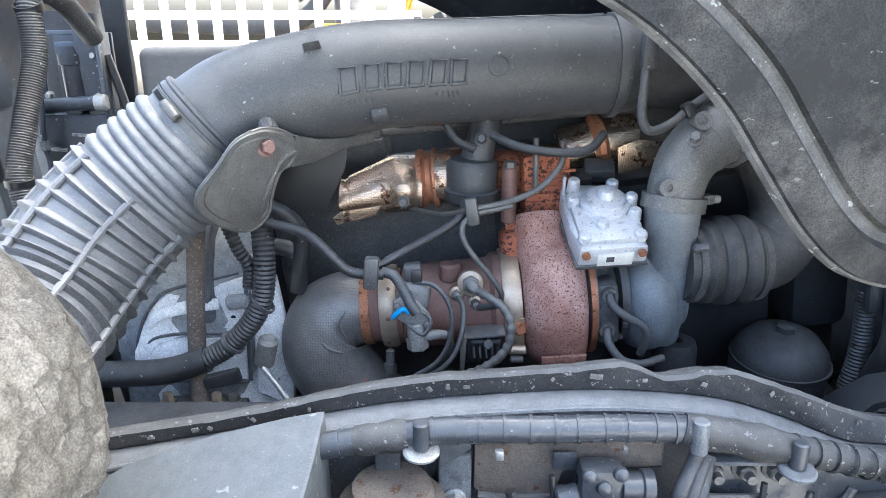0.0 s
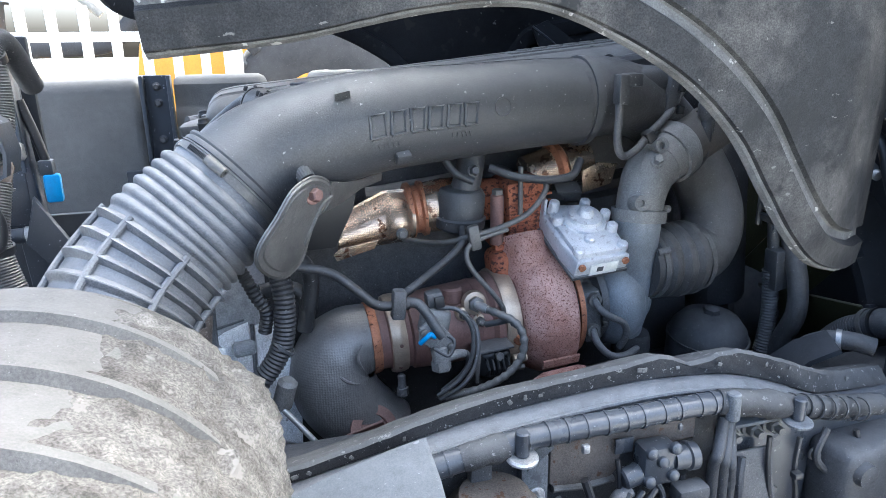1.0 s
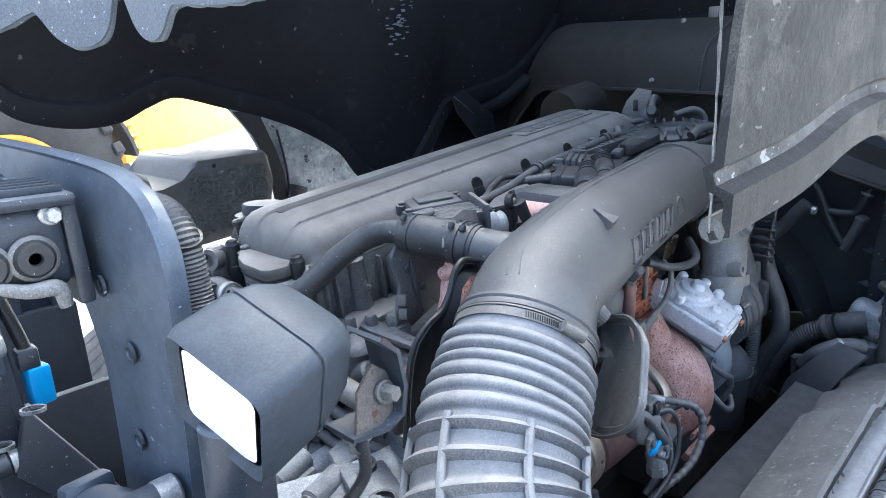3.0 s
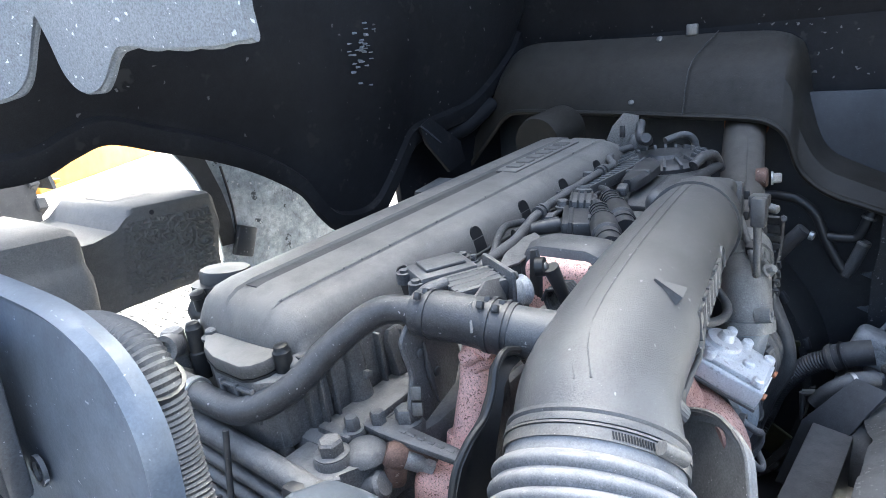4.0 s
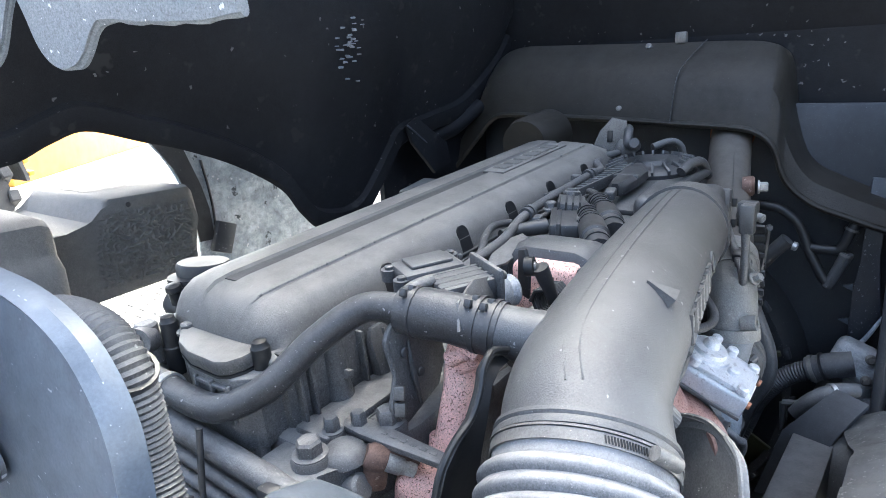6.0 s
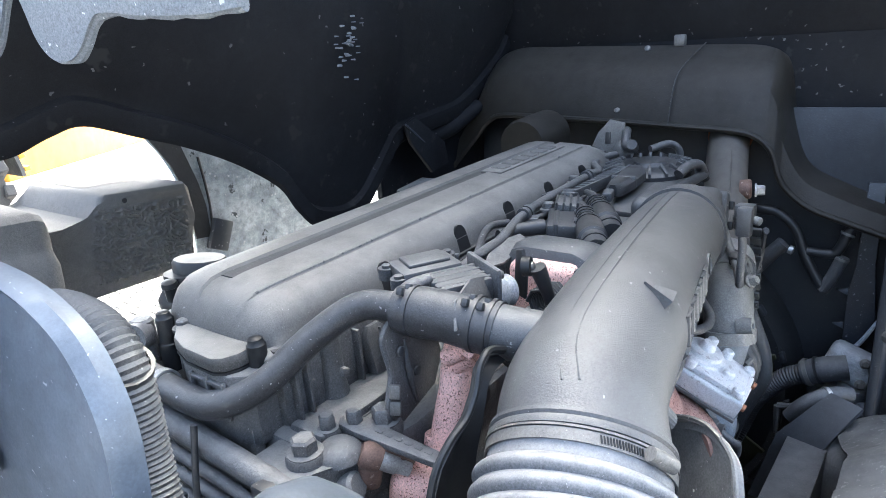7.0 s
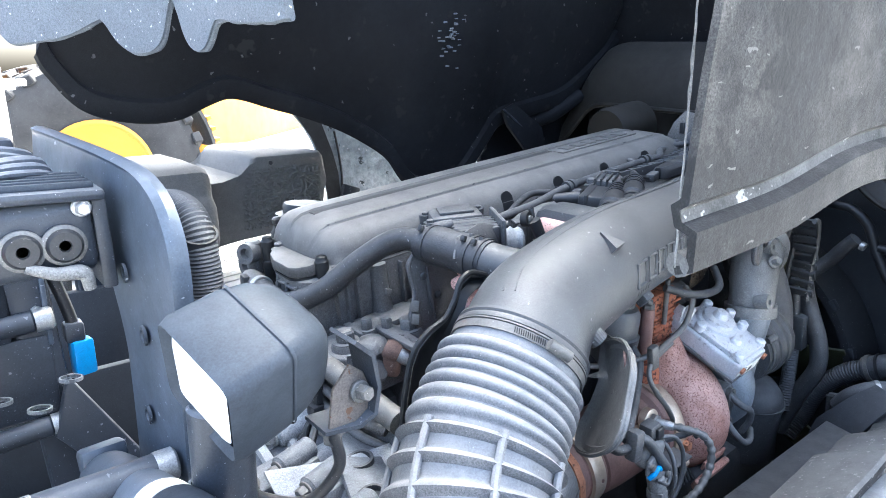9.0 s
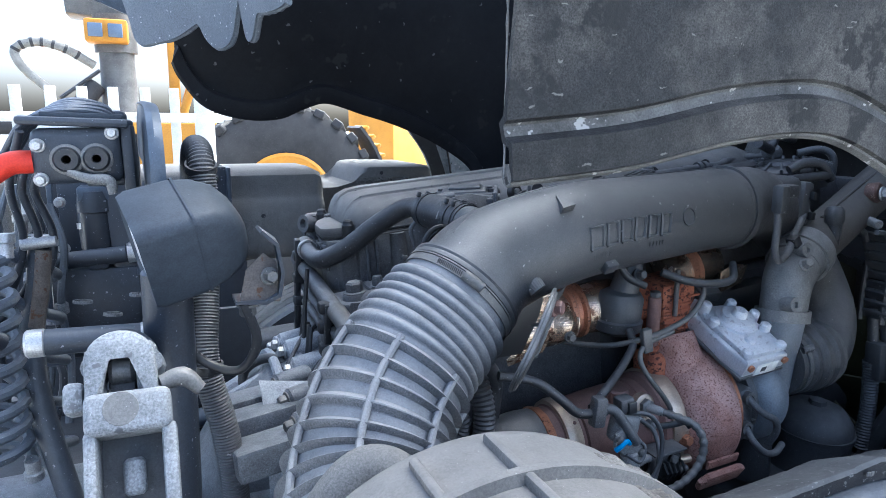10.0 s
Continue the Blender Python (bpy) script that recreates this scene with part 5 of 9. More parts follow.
# sensors screwed into the outlet
for x, z, r, long_ in ((0.045, 1.259, 0.0150, 0.030), (0.022, 1.241, 0.0088, 0.010), (0.053, 1.225, 0.0090, 0.012)):
    seat = part("sensor_boss", lathe((x, 1.030, z), (0, -1, 0.12), [(0, r * 1.45), (0.014, r * 1.40), (0.016, r * 1.15), (0.0165, r * 0.9)], 28), "gold", turbo)
    part("sensor_nut", lathe((x, 1.014, z + 0.002), (0, -1, 0.12), [(0, r * 0.95), (0.009, r * 0.95), (0.011, r * 0.75)], 6), "dullsteel", seat)
    part("sensor_stem", lathe((x, 1.006, z + 0.003), (0.35, -1, 0.0), [(0, r * 0.55), (long_ * 0.7, r * 0.55), (long_, r * 0.42)], 14), "steel", seat)

# silver electronic actuator
act = thing("turbo_actuator", (0.25, 0.98, 1.3), "silver cast aluminium turbo actuator with connector", "actuator")
AM = basis((0.252, 1.014, 1.366), (1, 0.04, 0.05), (-0.03, 0.91, 0.41))   # x along the truck, y back under the pipe, z out of the lid
part("housing", slab([(-0.052, -0.072), (0.052, -0.070), (0.055, -0.02), (0.052, 0.03), (0.03, 0.075), (0.0, 0.088), (-0.05, 0.092), (-0.056, 0.06), (-0.056, -0.02)], AM @ pose(0, 0, -0.026), 0.034, 0.005), "brightalu", act)
part("lid", slab([(-0.047, -0.064), (0.048, -0.062), (0.050, -0.015), (0.044, 0.045), (0.02, 0.07), (-0.035, 0.078), (-0.050, 0.05)], AM @ pose(0, 0, 0.006), 0.012, 0.004), "brightalu", act)
part("base_plate", slab([(-0.055, -0.074), (0.055, -0.072), (0.058, 0.03), (0.03, 0.082), (-0.052, 0.098), (-0.060, 0.06)], AM @ pose(0, 0, -0.032), 0.007, 0.002), "iron", act)
part("drum", lathe(AM @ Vector((0.006, 0.022, 0.016)), AM.to_3x3() @ Vector((0, 0, 1)), [(0, 0.041), (0.007, 0.039), (0.009, 0.032), (0.016, 0.030), (0.018, 0.015), (0.026, 0.013), (0.030, 0.010), (0.031, 0.004)], 32), "brightalu", act)
for dx, dy, h_ in ((-0.042, -0.055, 0.008), (0.042, -0.055, 0.008), (0.044, -0.012, 0.016), (0.046, 0.020, 0.020), (-0.043, 0.030, 0.012), (-0.036, 0.064, 0.022), (0.026, 0.060, 0.018), (-0.010, -0.030, 0.010)):
    part("screw_post", lathe(AM @ Vector((dx, dy, 0.014)), AM.to_3x3() @ Vector((0, 0, 1)), [(0, 0.011), (h_, 0.0095), (h_ + 0.003, 0.006)], 14), "brightalu", act)
for dx in (-0.042, 0.043):
    part("screw", lathe(AM @ Vector((dx, -0.0725, -0.002)), AM.to_3x3() @ Vector((0, -1, 0)), [(0, 0.0065), (0.005, 0.0065)], 10), "copper", act)
part("label", block((0.054, 0.024, 0.002), AM @ basis((0.004, -0.0725, -0.014), (1, 0, 0), (0, 0, 1)), 0.0005), "white_label", act, "pale data label")
part("label_print", block((0.012, 0.010, 0.001), AM @ basis((-0.004, -0.0738, -0.013), (1, 0, 0), (0, 0, 1)), 0.0002), "ink", act)
part("plug", block((0.045, 0.035, 0.03), AM @ pose(-0.02, 0.105, 0.004), 0.005), "black", act)
part("plug_ear", slab([(-0.012, 0), (0.014, 0), (0.010, 0.034), (-0.004, 0.038)], AM @ basis((-0.052, 0.075, 0.0), (0.2, 1, 0), (0, 0, 1)), 0.006, 0.002), "brightalu", act)
part("plug_cap", block((0.05, 0.04, 0.024), AM @ pose(0.02, 0.12, 0.012, 0, 0, -12), 0.004), "plastic", act)

# lagged exhaust elbow with gold clamp
elbow = thing("exhaust_elbow", (-0.2, 1.08, 1.0), "dimpled grey lagged exhaust elbow with gilded clamp", "exhaust pipe")
part("lagging", tube([(-0.131, 1.085, 1.190), (-0.150, 1.085, 1.189), (-0.175, 1.083, 1.183), (-0.197, 1.080, 1.166), (-0.207, 1.077, 1.138), (-0.203, 1.073, 1.103), (-0.182, 1.070, 1.066), (-0.145, 1.070, 1.030), (-0.11, 1.07, 1.0)], [0.061, 0.068, 0.074, 0.077, 0.077, 0.074, 0.070, 0.066, 0.064], 10, 44), "lagging", elbow, "grey dimpled heat lagging")
part("foil_edge", lathe((-0.133, 1.085, 1.190), TA, [(-0.006, 0.060), (-0.005, 0.0655), (0.002, 0.066), (0.010, 0.064), (0.011, 0.060)], 44, caps=False, lobes=lambda w: 1 + 0.018 * math.sin(31 * w)), "copper", elbow, "crimped copper-coloured foil edge")
part("neck", lathe((-0.128, 1.085, 1.190), TA, [(0, 0.0605), (0.020, 0.0615), (0.024, 0.066), (0.060, 0.066)], 40), "brown", elbow)
eclamp = part("clamp", lathe((-0.106, 1.085, 1.1925), TA, [(0, 0.064), (0.001, 0.0705), (0.009, 0.073), (0.021, 0.073), (0.029, 0.0705), (0.030, 0.064)], 44, caps=False), "gold", elbow, "gilded band clamp")
part("clamp_bolt", joined(rod((-0.090, 1.028, 1.136), (-0.090, 1.024, 1.106), 0.0075, 12, 0.002), lathe((-0.090, 1.024, 1.112), (0, -0.1, -1), [(0, 0.011), (0.014, 0.011)], 6)), "iron", eclamp)
for a_ in (-2.2, -1.5, -0.8):
    part("rivet", lathe((-0.091, 1.085 + 0.073 * math.sin(a_), 1.1936 + 0.073 * math.cos(a_)), (0, math.sin(a_), math.cos(a_)), [(-0.002, 0.0035), (0.0012, 0.0032), (0.002, 0.0015)], 10), "brown", eclamp)
for k, pts_ in enumerate((((-0.215, 1.010, 1.175), (-0.190, 1.003, 1.150), (-0.165, 1.004, 1.140)), ((-0.262, 1.030, 1.130), (-0.235, 1.010, 1.112), (-0.200, 1.003, 1.100)), ((-0.160, 1.006, 1.215), (-0.170, 1.005, 1.190), (-0.160, 1.006, 1.165)))):
    part("crease", tube(pts_, [0.0010, 0.0035, 0.0010], 8, 8), "lagging", elbow)
part("flange", lathe((-0.150, 0.998, 1.050), (0.25, -0.75, 0.45), [(0, 0.045), (0.006, 0.045), (0.006, 0.028), (0.002, 0.026), (0.002, 0.002)], 28), "brown", elbow)
part("bracket", slab([(-0.06, -0.03), (0.05, -0.02), (0.045, 0.04), (-0.02, 0.03)], basis((-0.175, 1.0, 1.045), (1, 0, 0.2), (0, -0.5, 0.6)), 0.004, 0.001), "brown", elbow)

# charge pipe
charge = thing("charge_pipe", (0.5, 1.08, 1.4), "dusty grey charge air pipe with cast elbow", "pipe")
part("elbow", tube([(0.360, 1.014, 1.39), (0.364, 1.016, 1.43), (0.382, 1.026, 1.468), (0.420, 1.042, 1.495), (0.462, 1.056, 1.510)], [0.042, 0.043, 0.046, 0.050, 0.052], 10, 30), "castgrey", charge)
part("pipe", tube([(0.45, 1.054, 1.506), (0.60, 1.095, 1.56), (0.80, 1.15, 1.63), (1.0, 1.20, 1.69), (1.1, 1.22, 1.71)], [0.047, 0.046, 0.047, 0.05, 0.05], 8, 30), "brownpipe", charge, "brown-grey dusty charge pipe")
part("clamp", ring((0.360, 1.014, 1.398), (0.1, 0.1, 1), 0.0445, 0.022, 0.005), "castgrey", charge)
part("collar", ring((0.442, 1.050, 1.503), (0.85, 0.3, 0.40), 0.0505, 0.034, 0.006), "castgrey", charge)
part("collar", ring((0.405, 1.039, 1.487), (0.8, 0.3, 0.5), 0.0475, 0.006, 0.004), "castgrey", charge)
part("boss", hexbolt((0.372, 0.985, 1.50), (-0.3, -0.8, 0.5), 0.009), "castgrey", charge)
part("clamp_tab", block((0.035, 0.018, 0.016), pose(0.412, 1.03, 1.398, 0, 0, 20), 0.003), "castgrey", charge)
part("clamp_bolt", rod((0.41, 1.035, 1.398), (0.442, 1.04, 1.396), 0.007, 10, 0.001), "steel", charge)
for q in ((0.335, 0.972, 1.43), (0.385, 1.0, 1.525)):
    part("lug", lathe(q, (0, -1, 0.2), [(-0.02, 0.014), (0.006, 0.014), (0.006, 0.006), (0.0, 0.006)], 14), "castgrey", charge)
for k in range(5):
    part("emblem_bar", block((0.009, 0.016, 0.004), basis(Vector((0.372 + 0.009 * k, 0.9785 + 0.0055 * k, 1.448 + 0.009 * k)), (0.6, 0.1, 0.75), (-0.7, 0.2, 0.6)), 0.001), "castgrey", charge)
part("heat_ring", ring((1.03, 1.205, 1.698), (0.9, 0.22, 0.27), 0.05, 0.02, 0.006), "copper", charge)
part("seam", tube([(0.50, 1.062, 1.573), (0.65, 1.10, 1.626), (0.85, 1.155, 1.692), (1.0, 1.20, 1.738)], 0.003, 4, 6), "brownpipe", charge)
part("mount_bolt", rod((0.64, 1.06, 1.56), (0.63, 1.03, 1.555), 0.010, 12, 0.002), "castgrey", charge)

part("stay_bolt", hexbolt((0.66, 1.052, 1.617), (0.2, -1, 0.05), 0.011, 0.016), "steel", charge, "bright stay bolt")
part("rusty_eye", lathe((0.665, 1.075, 1.617), (0.2, -1, 0.05), [(-0.01, 0.020), (0.010, 0.022), (0.014, 0.018)], 20), "rusteye", charge)
lead = thing("sensor_lead", (0.5, 1.04, 1.52), "grey ribbed plug with rubber lead beside the pipe", "cable")
part("plug", lathe((0.505, 1.040, 1.598), (0, -0.1, -1), [(0, 0.012), (0.008, 0.017), (0.030, 0.017), (0.034, 0.014), (0.060, 0.012)], 18, lobes=lambda w: 1 + 0.06 * (math.sin(9 * w) > 0)), "plastic", lead)
part("lead", tube([(0.50, 1.033, 1.560), (0.50, 1.029, 1.535), (0.50, 1.036, 1.495), (0.49, 1.055, 1.465), (0.47, 1.08, 1.45)], 0.0105, 8, 12), "rubber", lead)

# ribbed sleeve between the intake turn and the compressor
sleeve = thing("inlet_sleeve", (0.44, 1.05, 1.29), "ribbed black rubber sleeve on the compressor inlet", "hose")
part("sleeve", lathe((0.385, 1.04, 1.289), (1, 0.10, 0.02), [(0, 0.064), (0.03, 0.064), (0.036, 0.07), (0.048, 0.07), (0.056, 0.065), (0.066, 0.074), (0.08, 0.074), (0.088, 0.066), (0.098, 0.074), (0.11, 0.074), (0.118, 0.065), (0.135, 0.064)], 40), "sleevegrey", sleeve)
for d_ in (0.018, 0.126):
    part("clip", ring((0.385 + d_, 1.04 + 0.1 * d_, 1.289), (1, 0.1, 0.02), 0.0645, 0.011, 0.003), "iron", sleeve)
part("clip_bolt", rod((0.39, 0.985, 1.33), (0.41, 0.98, 1.335), 0.007, 8), "iron", sleeve)

# oil filter and neighbours on the block's near side
oil_filter = thing("oil_filter", (0.63, 1.14, 0.93), "black domed oil filter housing with hex top", "filter")
part("bowl", lathe((0.63, 1.14, 0.93), (0.0, -0.1, 1), [(0, 0.084), (0.14, 0.086), (0.165, 0.08), (0.19, 0.06), (0.198, 0.035), (0.199, 0.01)], 40), "frame", oil_filter)
part("hex_top", lathe((0.63, 1.1205, 1.128), (0.0, -0.1, 1), [(0, 0.019), (0.010, 0.018), (0.013, 0.012)], 6), "frame", oil_filter)
part("rim", ring((0.63, 1.126, 1.07), (0, -0.1, 1), 0.085, 0.008, 0.004, 40), "frame", oil_filter)
solo("sensor_can", lathe((0.425, 1.11, 1.0), (0, 0, 1), [(0, 0.04), (0.10, 0.04), (0.115, 0.036), (0.115, 0.013), (0.105, 0.012)], 28), "frame", (0.425, 1.11, 1.0), "small black round canister beside the oil filter", "canister")
part("filter_base", block((0.40, 0.22, 0.16), pose(0.58, 1.20, 0.90, 0, -5, 0), 0.03), "frame", engine)
part("side_cover", block((0.55, 0.08, 0.30), pose(-0.05, 1.27, 1.28, 0, -6, 0), 0.02), "iron", engine)
part("side_cover", block((0.50, 0.07, 0.28), pose(0.35, 1.26, 1.24, 0, -6, 0), 0.02), "frame", engine)
part("oil_pan", block((1.0, 0.40, 0.22), pose(0.12, 1.47, 0.72, 0, -6, 0), 0.04), "black", engine)

# exhaust manifold
manifold = thing("exhaust_manifold", (0.05, 1.17, 1.3), "rusty exhaust manifold with embossed foil heat shields", "manifold")
foil_rows = []
for i in range(30):
    u_ = i / 29
    x = -0.178 + 0.142 * u_
    lo_, hi_ = 1.343 + 0.010 * u_, 1.405 + 0.042 * min(1.0, 1.6 * u_)
    dome = max(0.0, 1 - ((u_ - 0.78) / 0.17) ** 2)
    foil_rows.append([(x, 1.150 - 0.040 * math.sin(math.pi * min(1, 0.08 + v_)) ** 0.7 - 0.014 * dome * math.sin(math.pi * v_) + 0.004 * (v_ < 0.12), lo_ + (hi_ - lo_) * v_ + 0.004 * math.sin(9 * v_ + 40 * u_) * (u_ < 0.1)) for v_ in np.linspace(0, 1, 16)])
part("foil_shield", loft(foil_rows, thick=0.0015), "foil", manifold, "embossed gold heat foil")
part("shield_tongue", slab([(-0.040, -0.014), (0.030, -0.004), (0.040, 0.012), (-0.030, 0.010), (-0.044, 0.0)], basis((-0.145, 1.108, 1.352), (1, 0, 0.12), (0, -0.2, 1)), 0.002, 0.0005), "foil", manifold)
part("flange", lathe((-0.045, 1.165, 1.402), (1, -0.06, 0.1), [(0, 0.044), (0.004, 0.052), (0.012, 0.053), (0.018, 0.045), (0.026, 0.046), (0.030, 0.053), (0.038, 0.052), (0.042, 0.044)], 30), "copper", manifold)
part("foil_sleeve", tube([(-0.010, 1.155, 1.408), (0.03, 1.152, 1.412), (0.07, 1.150, 1.416)], [0.047, 0.050, 0.046], 8, 26), "foil", manifold)
part("sleeve_bolt", hexbolt((-0.066, 1.096, 1.378), (-0.1, -1, 0.1), 0.008, 0.010), "dullsteel", manifold)
part("runner", tube([(0.06, 1.155, 1.412), (0.11, 1.155, 1.415), (0.14, 1.155, 1.415)], 0.040, 6, 20), "orangerust", manifold)
junction = part("junction", block((0.080, 0.10, 0.120), pose(0.174, 1.135, 1.400, 0, -5, 0), 0.010), "orangerust", manifold, "orange rusted casting")
for k in range(7):
    part("scale_ridge", block((0.078, 0.006, 0.005), pose(0.174 + 0.001 * k, 1.0855, 1.356 + 0.0125 * k, 0, -5, 0), 0.002), "orangerust", junction)
part("gasket_flange", slab([(-0.058, -0.040), (0.055, -0.042), (0.058, 0.035), (-0.054, 0.040)], basis((0.163, 1.115, 1.338), (1, 0, 0.09), (0, 1, 0)), 0.016, 0.004), "orangerust", manifold)
part("long_bolt", rod((0.110, 1.085, 1.345), (0.110, 1.083, 1.440), 0.0125, 16, 0.002), "brown", manifold)
part("long_nut", lathe((0.110, 1.083, 1.438), (0, 0, 1), [(0, 0.011), (0.010, 0.011), (0.012, 0.008)], 6), "dullsteel", manifold)
part("stud", rod((0.152, 1.075, 1.40), (0.150, 1.072, 1.49), 0.0048, 10, 0.001), "dullsteel", manifold)
part("runner", tube([(0.21, 1.19, 1.445), (0.27, 1.19, 1.462), (0.34, 1.19, 1.472)], 0.042, 6, 22), "foil", manifold)
part("gasket", lathe((0.262, 1.19, 1.46), (1, 0, 0.25), [(0, 0.042), (0.008, 0.052), (0.018, 0.052), (0.026, 0.042)], 26), "copper", manifold)
part("end_shield", slab([(-0.03, -0.028), (0.035, -0.02), (0.045, 0.02), (0.0, 0.03), (-0.034, 0.02)], basis((0.325, 1.115, 1.452), (1, 0.1, 0.1), (0, -0.2, 1)), 0.002, 0.0005), "foil", manifold)
riser = thing("exhaust_riser", (-0.25, 1.19, 1.4), "pink scaled exhaust riser pipe with clamp", "exhaust pipe")
part("pipe", tube([(-0.268, 1.19, 1.38), (-0.257, 1.19, 1.44), (-0.243, 1.19, 1.49), (-0.223, 1.188, 1.54), (-0.18, 1.18, 1.565)], [0.030, 0.0245, 0.0215, 0.027, 0.034], 8, 24), "pinkrust", riser, "pink scaled exhaust riser")
for ra, (rx_, ry_, rz_) in ((0.013, (-0.248, 1.168, 1.535)), (0.011, (-0.262, 1.172, 1.548)), (0.010, (-0.20, 1.16, 1.535)), (0.012, (-0.272, 1.168, 1.425))):
    part("lug", lathe((rx_, ry_, rz_), (0.1, -0.8, 0.5), [(-0.02, ra), (0.006, ra), (0.010, ra * 0.7), (0.011, ra * 0.2)], 12), "pinkrust", riser)
part("riser_flange", slab([(-0.05, -0.02), (0.05, -0.024), (0.052, 0.02), (0.0, 0.034), (-0.05, 0.022)], basis((-0.245, 1.165, 1.548), (0.9, 0.2, -0.2), (0.1, 0.9, 0.4)) @ Matrix.Diagonal((0.65, 0.7, 1, 1)), 0.014, 0.003), "pinkrust", riser)
part("riser_clamp", ring((-0.261, 1.19, 1.42), (0.2, 0, 1), 0.0262, 0.016, 0.006), "pinkrust", riser)

# black valve pot above the manifold
pot = thing("valve_pot", (0.045, 1.05, 1.4), "black plastic valve pot with ribbed cap", "valve")
part("pot", lathe((0.045, 1.055, 1.385), (0.03, -0.05, 1), [(0, 0.03), (0.008, 0.043), (0.025, 0.045), (0.028, 0.041), (0.065, 0.042), (0.075, 0.036), (0.08, 0.02)], 30), "plastic", pot)
part("arm", tube([(0.05, 1.05, 1.45), (0.06, 1.05, 1.485), (0.07, 1.06, 1.525), (0.08, 1.09, 1.55)], [0.026, 0.024, 0.024, 0.024], 8, 18), "plastic", pot)
part("bolt", hexbolt((0.058, 1.018, 1.495), (0, -1, 0.3), 0.008), "iron", pot)

resize(pot, 1.055, (0.0025, 0.058, -0.014))

# heat shield plate on its bolt
shield = thing("heat_shield", (-0.25, 0.88, 1.45), "curved dull steel heat shield bolted on a bracket", "shield")
outline = spline([(-0.250, 1.527), (-0.233, 1.529), (-0.214, 1.519), (-0.199, 1.498), (-0.213, 1.474), (-0.229, 1.464), (-0.243, 1.431), (-0.254, 1.398), (-0.278, 1.379), (-0.303, 1.396), (-0.318, 1.428), (-0.312, 1.456), (-0.288, 1.487), (-0.267, 1.516), (-0.250, 1.527)], 5)[:-1]
cx_, cz_ = -0.250, 1.462


def sheet_y(x, z):
    """The plate leans across the truck and is a little dished."""
    v = (x - cx_) * 0.55 + (z - cz_) * 0.83
    return 0.888 + 1.2 * (x + 0.238) - 0.55 * (z - 1.503) + 1.2 * v * v - 0.004


def sheet(k, lift):
    return [(cx_ + (x - cx_) * k, sheet_y(cx_ + (x - cx_) * k, cz_ + (z - cz_) * k) + lift, cz_ + (z - cz_) * k) for x, z in outline]


part("plate", loft([sheet(1.0, 0.010), sheet(0.985, 0.002), sheet(0.95, -0.002), sheet(0.86, 0.0), sheet(0.82, -0.004), sheet(0.4, -0.005), sheet(0.02, -0.005)], closed=True, thick=0.003), "dullsteel", shield)
part("rim", tube([Vector(q) + Vector((0, 0.008, 0)) for q in sheet(1.0, 0.0)] + [Vector(sheet(1.0, 0.008)[0])], 0.0026, sides=6, raw=True), "dullsteel", shield)
part("tail", loft([[(-0.206, 0.925, 1.515), (-0.180, 0.960, 1.505), (-0.150, 1.0, 1.500), (-0.110, 1.05, 1.500)], [(-0.208, 0.930, 1.495), (-0.182, 0.965, 1.490), (-0.150, 1.0, 1.492), (-0.110, 1.05, 1.494)], [(-0.215, 0.935, 1.470), (-0.190, 0.975, 1.470), (-0.152, 1.01, 1.484), (-0.110, 1.052, 1.488)]], thick=0.003), "dullsteel", shield)
part("bead", tube([(x, sheet_y(x, z) - 0.006, z) for x, z in ((-0.205, 1.492), (-0.222, 1.482), (-0.240, 1.450), (-0.250, 1.428))], 0.0028, 6, 6), "dullsteel", shield)
part("bolt", hexbolt((-0.236, sheet_y(-0.236, 1.505) - 0.003, 1.505), (0.6, -0.75, 0.1), 0.010, 0.011), "brown", shield)
part("standoff", lathe((-0.243, 0.930, 1.528), (-0.35, 0.55, 0.62), [(-0.012, 0.012), (0.004, 0.014), (0.018, 0.019), (0.026, 0.022)], 44, lobes=lambda w: 1 + 0.06 * (math.sin(20 * w) > 0)), "dullsteel", shield)

# dark strap behind the bellows end
strap_rows = [((-0.296, 1.085, 1.585), (-0.290, 1.09, 1.566)), ((-0.325, 1.085, 1.594), (-0.312, 1.088, 1.565)), ((-0.345, 1.083, 1.584), (-0.331, 1.085, 1.555)), ((-0.357, 1.080, 1.562), (-0.338, 1.083, 1.538)), ((-0.374, 1.080, 1.540), (-0.346, 1.083, 1.518)), ((-0.402, 1.080, 1.528), (-0.356, 1.084, 1.492)), ((-0.424, 1.080, 1.510), (-0.362, 1.085, 1.462)), ((-0.436, 1.080, 1.485), (-0.365, 1.085, 1.435)), ((-0.445, 1.08, 1.44), (-0.375, 1.085, 1.40)), ((-0.45, 1.085, 1.37), (-0.39, 1.09, 1.35))]
rear_strap = thing("rear_strap", (-0.37, 1.085, 1.35), "black plastic strap beside the bellows", "bracket")
part("web", loft([[Vector(a_), Vector(a_).lerp(Vector(b_), 0.18) + Vector((0, 0.010, 0)), Vector(a_).lerp(Vector(b_), 0.6) + Vector((0, 0.012, 0)), Vector(b_)] for a_, b_ in strap_rows], thick=0.005), "capblack", rear_strap)
part("edge", tube([a_ for a_, b_ in strap_rows], 0.0042, 5, 8), "capblack", rear_strap)

# hoses, pipes and cables on this side
def line(name, pts, r, mat, label, category="hose", ribbed=False, group="", sides=12):
    mid_ = pts[len(pts) // 2]
    return solo(name, corrugated(pts, r) if ribbed else tube(pts, r, 8, sides), mat, mid_, label, category, group)


